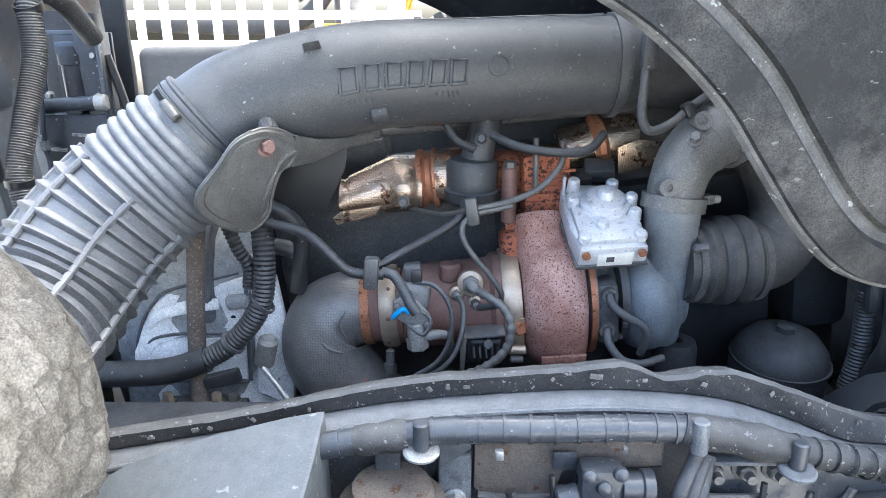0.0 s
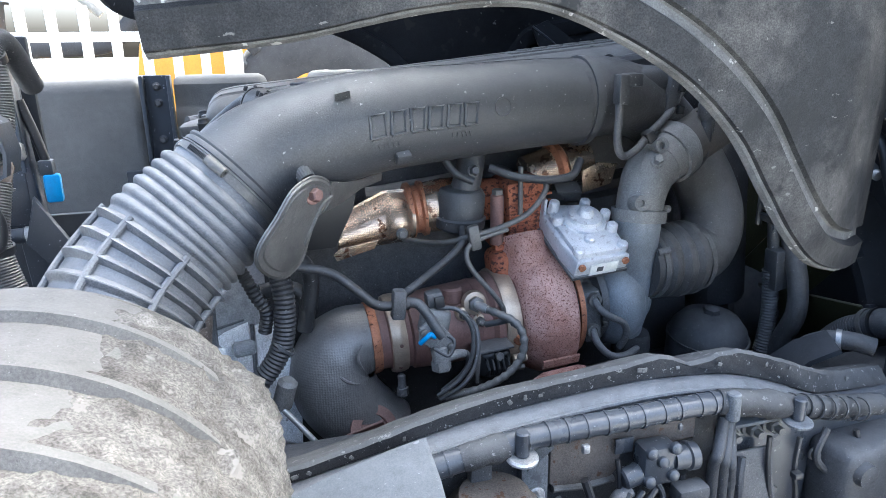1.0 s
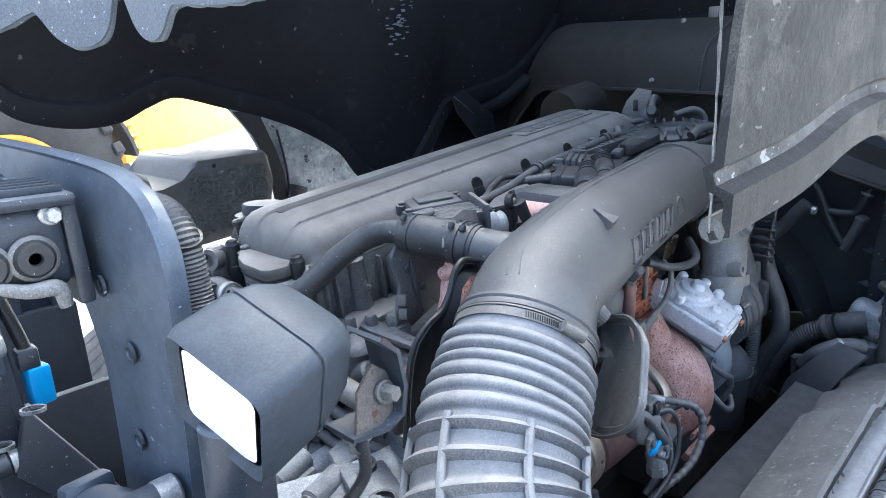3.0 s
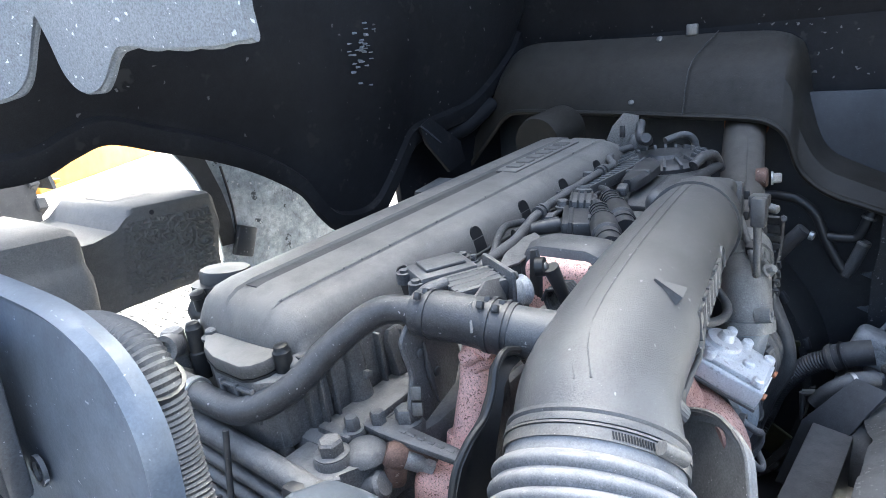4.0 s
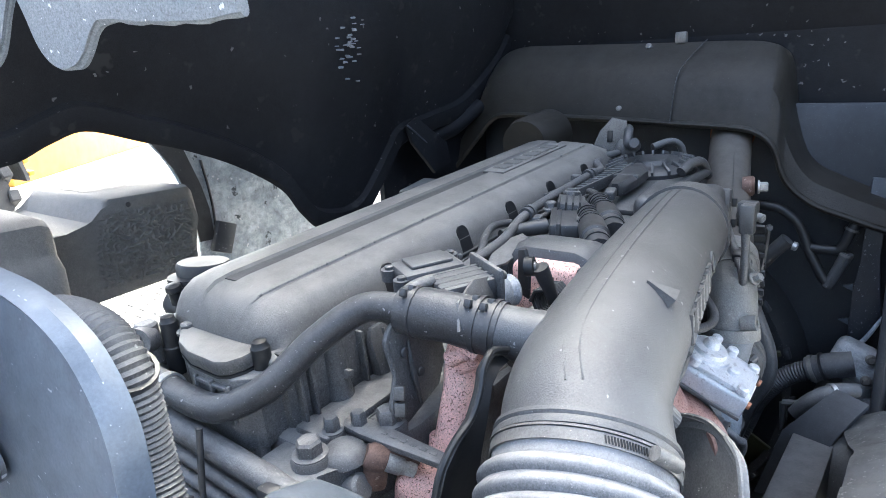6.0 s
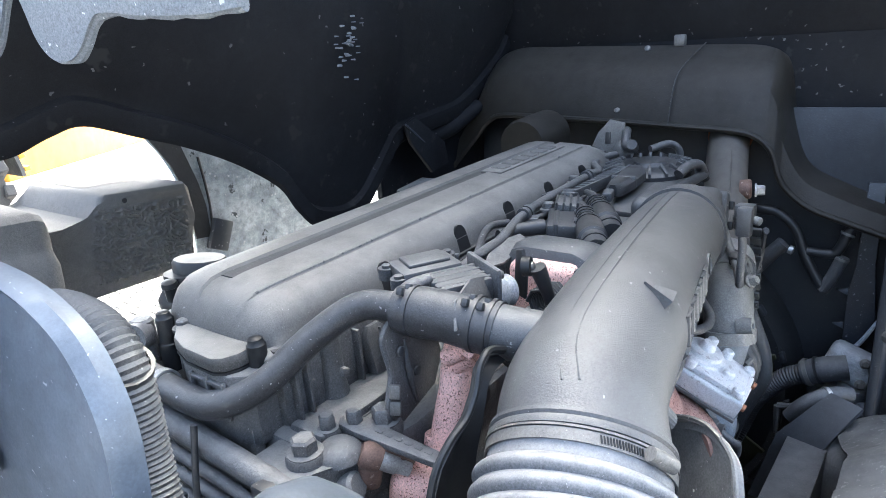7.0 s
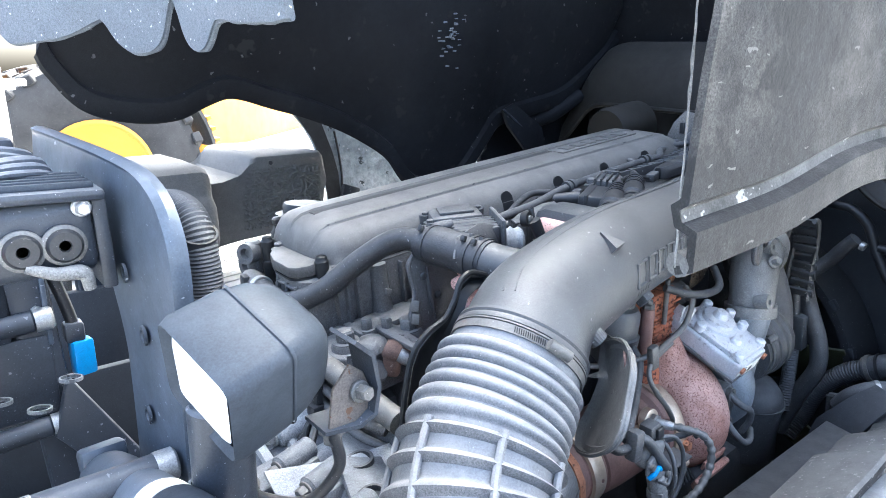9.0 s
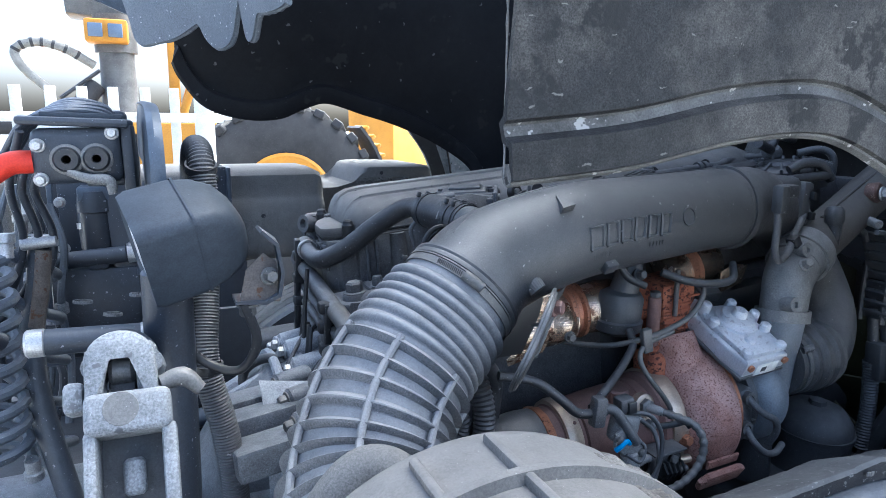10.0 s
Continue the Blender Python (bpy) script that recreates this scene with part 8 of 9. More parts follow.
line("water_pipe", [(0.90, 0.976, 1.438), (0.90, 0.94, 1.437), (0.90, 0.913, 1.445), (0.90, 0.893, 1.496), (0.91, 0.872, 1.535)], 0.012, "capblack", "black branched water pipe", "pipe")
line("water_pipe", [(0.90, 0.934, 1.346), (0.90, 0.918, 1.380), (0.90, 0.899, 1.434)], 0.0145, "frame", "dark water pipe stub", "pipe")
for q in ((0.90, 0.895, 1.490), (0.90, 0.902, 1.428)):
    solo("wire_clamp", ring(q, (0.1, -0.3, 0.9), 0.0145, 0.006, 0.002, 16), "dullsteel", q, "bright spring hose clamp", "clamp", group="hose clamps")
res = thing("front_reservoir", (0.70, 0.85, 1.0), "dusty dark plastic reservoir and mount", "reservoir")
part("body", lathe((0.66, 0.82, 0.98), (0.1, 0.1, 1), [(0, 0.09), (0.06, 0.10), (0.10, 0.085), (0.13, 0.05), (0.135, 0.02)], 28), "frame", res)
part("slope_plate", loft([[(0.62, 1.002, 0.917), (0.62, 0.956, 1.088), (0.64, 0.900, 1.158), (0.68, 0.868, 1.186)], [(0.60, 0.90, 0.93), (0.59, 0.87, 1.075), (0.61, 0.83, 1.150), (0.65, 0.805, 1.180)]], thick=0.01), "shroud", res)
part("loop", tube([(0.75, 0.980, 1.092), (0.75, 0.933, 1.103), (0.75, 0.934, 1.060), (0.75, 0.978, 1.026), (0.75, 0.980, 1.092)], 0.0085, sides=8, raw=True), "plastic", res)
part("elbow_hose", tube([(0.70, 0.945, 1.095), (0.70, 0.922, 1.130), (0.715, 0.895, 1.150), (0.74, 0.868, 1.156), (0.77, 0.84, 1.15)], 0.018, 8, 16), "frame", res)
part("hose_clamp", ring((0.728, 0.880, 1.154), (0.6, -0.7, 0.1), 0.018, 0.009, 0.003, 20), "steel", res)

# bracket with gussets and a cast steering joint at the front near side
stay_plate = thing("stay_bracket", (0.98, 0.86, 1.1), "blue-black stay bracket with triangular gussets and bare edge", "bracket")
part("plate", slab([(0.875, 1.60), (0.836, 1.60), (0.840, 1.408), (0.823, 1.264), (0.855, 1.189), (0.887, 1.156), (0.888, 1.240), (0.888, 1.326), (0.878, 1.394)], basis((0.985, 0, 0), (0, 1, 0), (0, 0, 1)), 0.014, 0.002), "blueblack", stay_plate)
for y_, z_ in ((0.888, 1.329), (0.889, 1.240)):
    part("gusset", slab([(0, 0.008), (0.024, 0), (0, -0.010)], basis((0.980, y_, z_), (0, 1, 0), (0, 0, 1)), 0.008, 0.001), "bluegrey", stay_plate)
part("bare_edge", tube([(0.96, 0.815, 1.275), (0.96, 0.850, 1.205), (0.96, 0.884, 1.165), (0.96, 0.884, 1.116), (0.96, 0.884, 1.040)], [0.004, 0.0055, 0.006, 0.0065, 0.005], 6, 8), "scuffed", stay_plate, "scuffed bare edge")
joint = thing("steering_joint", (0.91, 0.85, 0.95), "dusty cast steering joint with bolts and pale lever", "casting")
part("body", block((0.07, 0.115, 0.085), pose(0.915, 0.855, 1.165, 20, 0, 0), 0.020, 3), "alu", joint)
part("boss", lathe((0.905, 0.846, 1.095), (-0.2, 0.05, 1), [(-0.05, 0.026), (0.0, 0.028), (0.010, 0.032), (0.022, 0.032), (0.026, 0.024)], 24), "alu", joint)
part("lever", block((0.03, 0.040, 0.13), pose(0.89, 0.822, 1.02, 8, 0, 0), 0.010, 3), "aludark", joint)
part("pale_tab", block((0.02, 0.030, 0.024), pose(0.885, 0.806, 0.995, 8, 0, 0), 0.005), "latchpaint", joint)
for y_, z_ in ((0.825, 1.19), (0.885, 1.175), (0.83, 1.135)):
    part("bolt", hexbolt((0.875, y_, z_), (-1, -0.2, 0.2), 0.009), "dullsteel", joint)
part("cover", lathe((0.82, 0.80, 0.93), (-0.3, 0.1, 1), [(0, 0.08), (0.05, 0.085), (0.09, 0.07), (0.11, 0.04), (0.115, 0.01)], 28), "frame", joint)

# cab lift ram
ram = thing("cab_lift_ram", (0.95, 0.69, 0.9), "black hydraulic cab lift ram with white label", "hydraulic ram")
RA, RB, RC = Vector((0.575, 0.665, 1.95)), Vector((0.735, 0.68, 1.31)), Vector((0.86, 0.695, 0.93))
part("barrel", rod(RA, RB, 0.036, 28, 0.003), "blueblack", ram)
part("rod", rod(RB, RC, 0.030, 24, 0.003), "blueblack", ram)
part("collar", lathe(RB, RC - RB, [(-0.03, 0.038), (0.004, 0.038), (0.008, 0.031)], 24), "lampblack", ram)
part("label", block((0.034, 0.004, 0.07), pose(0.605, 0.627, 1.79, 0, -14, 0), 0.0005), "white_label", ram, "white bar-code label")
part("foot", block((0.06, 0.06, 0.08), pose(0.87, 0.695, 0.90), 0.01), "iron", ram)
for k in range(2):
    part("pipe", tube([(0.86, 0.69, 0.92), (0.80 + 0.02 * k, 0.66, 0.87), (0.70 + 0.02 * k, 0.66, 0.90), (0.60, 0.665, 0.97)], 0.008, 6, 10), "shelf", ram)

# dark step box in front of the panel, filling the space under the bonnet edge
step = thing("step_box", (1.0, 0.5, 0.3), "dark dusty step box with ribbed side on the chassis", "chassis")
part("box", block((0.55, 0.42, 0.80), pose(1.02, 0.50, 0.72), 0.03), "frame", step)
for k in range(5):
    part("side_rib", block((0.50, 0.012, 0.02), pose(1.02, 0.286, 0.45 + 0.13 * k), 0.005), "frame", step)
part("top_tray", block((0.52, 0.40, 0.02), pose(1.02, 0.50, 1.132), 0.006), "shelf", step)

# cables looping over the chassis panel
panel_loom = thing("panel_cables", (0.25, 0.64, 1.05), "black cables and hoses looping over the chassis panel", "cable harness")
rng = random.Random(23)
for k in range(11):
    x0, z0 = 0.02 + 0.05 * k + 0.02 * rng.random(), 1.165 - 0.05 * rng.random()
    pts = [(x0, 0.655, z0)]
    for q in range(4):
        pts.append((x0 + 0.05 * (rng.random() - 0.4) * (q + 1), 0.640 + 0.015 * rng.random(), z0 - 0.055 * (q + 1) + 0.02 * rng.random()))
    part("cable", tube(pts, 0.0035 + 0.0045 * rng.random(), 6, 8), "black" if k % 3 else "frame", panel_loom)
for k in range(4):
    part("cable_clip", block((0.016, 0.014, 0.010), pose(0.06 + 0.12 * k, 0.640, 1.10 - 0.015 * (k % 2)), 0.003), "black", panel_loom)
for k in range(3):
    part("loop", tube([(0.14 + 0.02 * k, 0.64, 1.115), (0.12 + 0.02 * k, 0.63, 1.09), (0.15 + 0.03 * k, 0.625, 1.065), (0.21 + 0.03 * k, 0.63, 1.075), (0.25 + 0.02 * k, 0.64, 1.05)], 0.0045, 8, 8), "black", panel_loom)
for x, z in ((0.33, 1.07), (0.40, 1.05), (0.48, 1.09), (0.55, 1.03), (0.02, 1.08), (0.30, 1.02)):
    part("fixing_bolt", hexbolt((x, 0.672, z), (0, -1, 0), 0.008), "dullsteel", panel_loom)

# inner chassis wall on the far side, behind the engine
far_wall = thing("far_chassis_rail", (0.6, 1.95, 0.3), "dark dusty chassis rail on the far side of the engine", "chassis")
part("web", block((2.3, 0.03, 0.75), pose(0.75, 1.95, 0.72), 0.01), "frame", far_wall)
part("rail_box", block((0.92, 0.11, 0.18), pose(-0.20, 2.055, 1.085, 0, -4, 0), 0.03, 3), "frame", far_wall, "dark boxed rail with rounded top edge")
part("rail_box", block((1.1, 0.10, 0.40), pose(-1.22, 2.06, 0.95), 0.02, 3), "shroud", far_wall)
part("upper_flange", block((2.3, 0.10, 0.02), pose(0.75, 1.91, 1.10), 0.006), "frame", far_wall)
for k in range(6):
    part("bolt", hexbolt((0.1 + 0.25 * k, 1.933, 0.95), (0, -1, 0), 0.014), "dullsteel", far_wall)

# ---- gearbox and the rear of the engine ----
gbox = thing("gearbox", (-0.6, 1.42, 0.8), "pale grey ribbed aluminium gearbox bell housing", "gearbox")
part("bell", loft([[(x, 1.42 + r * math.cos(a), 0.98 + r * 0.98 * math.sin(a)) for a in np.linspace(-0.4, math.pi + 0.4, 30)] for x, r in ((-0.43, 0.34), (-0.45, 0.345), (-0.48, 0.33), (-0.56, 0.30), (-0.64, 0.24), (-0.70, 0.15), (-1.4, 0.13))], thick=0.012), "aludark", gbox)
for k in range(11):
    a = radians(20 + 14 * k)
    c0 = (-0.46, 1.42 + 0.335 * math.cos(a), 0.98 + 0.328 * math.sin(a))
    c1 = (-0.63, 1.42 + 0.25 * math.cos(a), 0.98 + 0.245 * math.sin(a))
    part("rib", tube([c0, c1], 0.011, 1, 8), "alu", gbox)
    boss = part("bolt_boss", rod((-0.44, c0[1], c0[2] + 0.01), (-0.52, c0[1] * 0.97 + 1.42 * 0.03, c0[2] - 0.005), 0.022, 16, 0.004), "alu", gbox)
    part("bolt", hexbolt((-0.522, c0[1] * 0.97 + 1.42 * 0.03, c0[2] - 0.005), (-1, 0, 0), 0.011), "steel", boss)
for x in (-0.50, -0.545):
    part("cross_rib", tube([(x, 1.42 + (0.34 - 0.24 * (-x - 0.43)) * math.cos(a), 0.98 + (0.335 - 0.24 * (-x - 0.43)) * math.sin(a)) for a in np.linspace(0.1, 3.0, 12)], 0.010, 3, 8), "alu", gbox)
part("rear_casting", slab([(-0.16, -0.10), (0.10, -0.10), (0.14, 0.0), (0.06, 0.07), (-0.10, 0.09), (-0.17, 0.02)], basis((-0.425, 1.22, 1.27), (0, 1, 0), (0, 0, 1)), 0.03, 0.008), "aludark", gbox)
for dy, dz in ((-0.08, 0.02), (0.02, -0.03)):
    part("casting_hole", lathe((-0.457, 1.22 + dy, 1.27 + dz), (-1, 0, 0), [(0, 0.03), (0.004, 0.03), (0.004, 0.024), (-0.02, 0.02), (-0.02, 0.002)], 22), "aludark", gbox)
part("flywheel_housing", loft([[(x, y_ - 0.05 * math.sin((x + 0.60) * 9), z) for x in np.linspace(-0.60, -0.31, 12)] for y_, z in ((1.20, 1.335), (1.155, 1.31), (1.125, 1.25), (1.115, 1.17), (1.12, 1.08), (1.13, 0.95))], thick=0.012), "alu", gbox)
# near shells take the brightened aluminium, sunlight in the colour
part("upper_shell", slab([(-0.556, 1.070), (-0.545, 1.115), (-0.530, 1.165), (-0.508, 1.200), (-0.480, 1.222), (-0.345, 1.250), (-0.335, 1.160), (-0.400, 1.156), (-0.470, 1.150), (-0.520, 1.125), (-0.530, 1.070)], basis((0, 1.0, 0), (1, 0, 0), (0, 0.06, 1)) @ pose(0, 0, -0.022), 0.022, 0.008), "alusunlit", gbox, "smooth housing shell, pale with sunlight put into its colour")
part("lower_shell", slab([(-0.524, 1.062), (-0.524, 1.105), (-0.500, 1.132), (-0.455, 1.141), (-0.345, 1.141), (-0.345, 1.062)], basis((0, 1.0, 0), (1, 0, 0), (0, 0.06, 1)) @ pose(0, 0, -0.012), 0.02, 0.008), "alusunlit", gbox)
part("shell_step", tube([(-0.52, 1.078, 1.136), (-0.47, 1.076, 1.150), (-0.40, 1.076, 1.153), (-0.345, 1.076, 1.154)], 0.006, 6, 10), "alusunlit", gbox)
part("front_shell", slab([(-0.335, 1.03), (-0.335, 1.24), (-0.29, 1.25), (-0.265, 1.10), (-0.27, 1.00)], basis((0, 1.025, 0), (1, 0, 0), (0, 0.06, 1)), 0.02, 0.006), "alusunlit", gbox)
# dark beads along the shell steps paint the shadow lines below them
part("shadow_line", tube([(-0.528, 1.072, 1.120), (-0.505, 1.066, 1.139), (-0.46, 1.066, 1.147), (-0.40, 1.066, 1.1475), (-0.345, 1.066, 1.148)], [0.002, 0.003, 0.003, 0.002, 0.002], 6, 10), "aludark", gbox)
part("shadow_line", tube([(-0.548, 1.072, 1.08), (-0.540, 1.072, 1.13), (-0.522, 1.071, 1.175), (-0.500, 1.070, 1.205), (-0.47, 1.07, 1.228), (-0.35, 1.072, 1.258)], [0.002, 0.003, 0.003, 0.003, 0.002], 6, 10), "aludark", gbox)
part("shadow_line", tube([(-0.53, 1.058, 1.056), (-0.45, 1.058, 1.060), (-0.345, 1.058, 1.058)], 0.0035, 6, 10), "aludark", gbox)
part("shadow_line", tube([(-0.338, 1.068, 1.25), (-0.340, 1.062, 1.16), (-0.342, 1.058, 1.06)], 0.0035, 6, 10), "aludark", gbox)
part("slope_ridge", tube([(-0.515, 1.064, 1.160), (-0.490, 1.060, 1.186), (-0.44, 1.060, 1.200), (-0.385, 1.062, 1.206)], [0.006, 0.011, 0.012, 0.010], 6, 12, squash=0.5), "alusunlit", gbox)
part("finger", rod((-0.372, 1.062, 1.208), (-0.335, 1.066, 1.210), 0.0135, 18, 0.004), "alu", gbox)
for x, z in ((-0.412, 1.172), (-0.366, 1.176)):
    part("pin_hole", lathe((x, 1.0735, z), (0, -1, 0), [(0, 0.0045), (0.003, 0.0045)], 12), "capblack", gbox)
# solid dark block standing in for the shade of a gap
part("gap_shade", block((0.065, 0.03, 0.024), pose(-0.39, 1.055, 1.068, 0, -14, 0), 0.004), "frame", gbox)
part("sump_shell", slab([(-0.52, 0.985), (-0.525, 1.02), (-0.50, 1.045), (-0.40, 1.070), (-0.29, 1.085), (-0.28, 0.99), (-0.36, 0.95), (-0.48, 0.955)], basis((0, 1.0, 0), (1, 0, 0), (0, 0.08, 1)) @ pose(0, 0, -0.02), 0.02, 0.008), "alusunlit", gbox)
part("rear_bracket", slab([(-0.60, 0.965), (-0.525, 0.972), (-0.515, 1.028), (-0.565, 1.03), (-0.60, 1.015)], basis((0, 1.03, 0), (1, 0, 0), (0, 0, 1)), 0.012, 0.003), "alu", gbox)
part("bracket_hole", lathe((-0.557, 1.017, 1.00), (0, -1, 0), [(0, 0.009), (0.003, 0.009), (0.003, 0.005), (0.001, 0.004)], 14), "frame", gbox)
# stepped ridges, bolt fingers and a holed plate on top of the housing
for y0, y1, z in ((1.195, 1.265, 1.302), (1.112, 1.178, 1.308), (1.015, 1.088, 1.302)):
    part("ridge", block((0.15, y1 - y0, 0.045), pose(-0.585, (y0 + y1) / 2, z - 0.018, -7, -5, 8), 0.006), "aludark", gbox)
for x, y in ((-0.571, 1.22), (-0.562, 1.15), (-0.568, 1.055)):
    fb = part("bolt_boss", rod((x, y, 1.315), (x + 0.062, y + 0.016, 1.322), 0.0175, 18, 0.004), "aludark", gbox)
    part("bolt", hexbolt((x, y, 1.315), (-1, -0.25, -0.1), 0.010), "dullsteel", fb)
part("holed_plate", slab([(-0.11, -0.025), (0.07, -0.03), (0.11, 0.0), (0.08, 0.035), (-0.05, 0.04), (-0.11, 0.02)], basis((-0.485, 1.115, 1.318), (0.3, 1, 0.05), (-1, 0.3, 0.15)), 0.012, 0.003), "aludark", gbox)
for x, y in ((-0.479, 1.142), (-0.510, 1.062)):
    part("plate_hole", lathe((x, y, 1.318), (-0.15, 0, 1), [(0, 0.020), (0.018, 0.020), (0.018, 0.016), (0.010, 0.015), (0.010, 0.001)], 22), "frame", gbox)
part("hose_flange", block((0.112, 0.045, 0.020), pose(-0.435, 1.04, 1.020, 0, -2, 0), 0.005), "frame", gbox, "dark bolted hose flange")
part("flange_skirt", block((0.075, 0.035, 0.040), pose(-0.430, 1.045, 0.995), 0.006), "frame", gbox)
for x in (-0.484, -0.398):
    part("bolt", hexbolt((x, 1.035, 1.031), (0, 0, 1), 0.0095, 0.014), "gold", gbox)
part("lug", block((0.042, 0.03, 0.050), pose(-0.365, 1.04, 1.004, 0, -4, 0), 0.006), "frame", gbox)
part("bolt", hexbolt((-0.368, 1.035, 1.031), (0, 0, 1), 0.0105, 0.012), "dullsteel", gbox)

line("braided_hose", [(-0.405, 1.05, 1.36), (-0.413, 1.052, 1.28), (-0.425, 1.055, 1.18), (-0.435, 1.05, 1.03)], 0.0155, "braid", "brown braided upright hose", "hose")
line("ribbed_conduit", [(-0.29, 1.02, 1.37), (-0.283, 1.0, 1.31), (-0.295, 0.995, 1.23), (-0.345, 0.995, 1.165), (-0.40, 0.995, 1.13)], 0.0185, "rubber", "black ribbed conduit bending under the bellows", "conduit", ribbed=True)
line("black_hose", [(-0.39, 0.995, 1.135), (-0.46, 0.99, 1.115), (-0.56, 0.985, 1.112), (-0.68, 0.98, 1.115)], 0.022, "rubber", "thick black rubber hose", "hose")
for q in ((-0.345, 0.995, 1.165), (-0.29, 0.997, 1.235)):
    solo("cable_tie", ring(q, (0.7, 0, 0.7), 0.019, 0.006, 0.003, 18), "shelf", q, "pale plastic cable tie", "cable tie", group="cable ties")
line("black_hose", [(-0.30, 1.04, 1.39), (-0.26, 1.05, 1.37), (-0.235, 1.06, 1.33), (-0.24, 1.06, 1.27)], 0.014, "rubber", "thin black rubber hose", "hose")
line("stay_rod", [(-0.300, 0.995, 1.12), (-0.272, 0.985, 1.085), (-0.240, 0.97, 1.045)], 0.005, "steel", "thin steel stay rod", "rod")
solo("rod_end", rod((-0.303, 1.01, 1.115), (-0.287, 1.0, 1.172), 0.017, 16, 0.007), "castgrey", (-0.30, 1.0, 1.13), "grey round stay head", "rod end")
line("branch_pipe", [(-0.32, 1.07, 1.305), (-0.285, 1.075, 1.306), (-0.258, 1.075, 1.298), (-0.243, 1.072, 1.272), (-0.250, 1.072, 1.225)], 0.014, "rubber", "black bent coolant pipe", "pipe")
line("ribbed_conduit", [(-0.345, 1.02, 1.362), (-0.337, 1.015, 1.345), (-0.325, 1.01, 1.318), (-0.312, 1.012, 1.292), (-0.317, 1.02, 1.255)], 0.0115, "rubber", "thin black ribbed conduit behind the thick one", "conduit", ribbed=True)
# added black sheet, fills the space behind the shield with painted shade
solo("shade_sheet", slab([(-0.30, 1.40), (-0.29, 1.455), (-0.247, 1.470), (-0.150, 1.475), (-0.158, 1.44), (-0.190, 1.377), (-0.245, 1.375)], basis((0, 1.055, 0), (1, 0, 0), (0, 0, 1)), 0.004, 0.001), "capblack", (-0.2, 1.045, 1.37), "added dark sheet standing in for the shade behind the heat shield", "sheet")

# metal pipes along the rear face of the engine
tubes = thing("rear_pipes", (-0.45, 1.35, 1.35), "dusty grey parallel fuel pipes on the engine rear", "pipe")
part("large_pipe", tube([(-0.455, 1.62, 1.452), (-0.452, 1.50, 1.438), (-0.45, 1.36, 1.425), (-0.448, 1.27, 1.415)], 0.0165, 6, 16), "iron", tubes)
part("braided_end", tube([(-0.448, 1.28, 1.416), (-0.445, 1.18, 1.405), (-0.44, 1.10, 1.395)], 0.0175, 6, 16), "dullsteel", tubes)
for k, z in enumerate((1.375, 1.345, 1.315)):
    part("pipe", tube([(-0.455, 1.60, z + 0.03), (-0.452, 1.45, z + 0.015), (-0.45, 1.30, z), (-0.45, 1.20, z - 0.01), (-0.43, 1.15, z - 0.02)], 0.0085, 6, 12), "iron", tubes)
part("bracket_strip", block((0.012, 0.02, 0.13), pose(-0.462, 1.30, 1.365, 8, 0, 0), 0.003), "black", tubes)
part("bracket_strip", block((0.012, 0.02, 0.22), pose(-0.468, 1.56, 1.40, 8, 0, 0), 0.003), "black", tubes)
for y, z in ((1.30, 1.42), (1.31, 1.38), (1.30, 1.34), (1.555, 1.47), (1.56, 1.42), (1.56, 1.37)):
    part("clip", block((0.03, 0.026, 0.022), pose(-0.462, y, z), 0.005), "black", tubes)
part("union", lathe((-0.45, 1.335, 1.345), (0, 1, 0.1), [(0, 0.014), (0.02, 0.014), (0.02, 0.010)], 6), "iron", tubes)
part("solenoid", lathe((-0.40, 1.64, 1.50), (-1, -0.2, 0), [(0, 0.026), (0.03, 0.026), (0.03, 0.014), (0.01, 0.012)], 20), "iron", tubes)

# loom of dark cables between engine and chassis
loom = thing("cable_loom", (-0.55, 1.5, 1.25), "tangle of black cables and hoses behind the engine", "cable harness")
rng = random.Random(11)
for k in range(20):
    y0, z0 = 1.28 + 0.30 * rng.random(), 1.20 + 0.10 * rng.random()
    pts = [(-0.45, y0, z0)]
    for j in range(4):
        pts.append((-0.48 - 0.045 * j + 0.03 * rng.random(), y0 + 0.10 * (rng.random() - 0.5), z0 - 0.045 * j + 0.06 * rng.random()))
    part("cable", tube(pts, 0.0032 + 0.0038 * rng.random(), 6, 8), "plug" if k % 3 else "rubber", loom)
part("loop", tube([(-0.50, 1.40, 1.26), (-0.55, 1.43, 1.29), (-0.60, 1.45, 1.26), (-0.59, 1.44, 1.20), (-0.53, 1.42, 1.18)], 0.010, 8, 12), "rubber", loom)
part("tie_cable", tube([(-0.472, 1.42, 1.47), (-0.480, 1.42, 1.38), (-0.487, 1.41, 1.30), (-0.50, 1.40, 1.22), (-0.53, 1.38, 1.16)], 0.0045, 6, 10), "plug", loom)
for k in range(5):
    part("drop_cable", tube([(-0.475, 1.38 + 0.02 * k, 1.36), (-0.49, 1.36 + 0.025 * k, 1.27), (-0.52, 1.37 + 0.02 * k, 1.20 - 0.01 * k), (-0.58, 1.35 + 0.03 * k, 1.15)], 0.0035 + 0.0008 * (k % 3), 6, 8), "plug", loom)
part("cross_tube", tube([(-0.40, 1.65, 1.10), (-0.60, 1.66, 1.09), (-0.95, 1.66, 1.07)], 0.022, 4, 14), "bluegrey", loom)

# ---- rear support: upright bracket, lamp, valve unit, latch ----
upright = thing("cab_support_bracket", (-0.735, 1.2, 1.0), "worn blue-grey steel cab support bracket with bolt holes", "bracket")
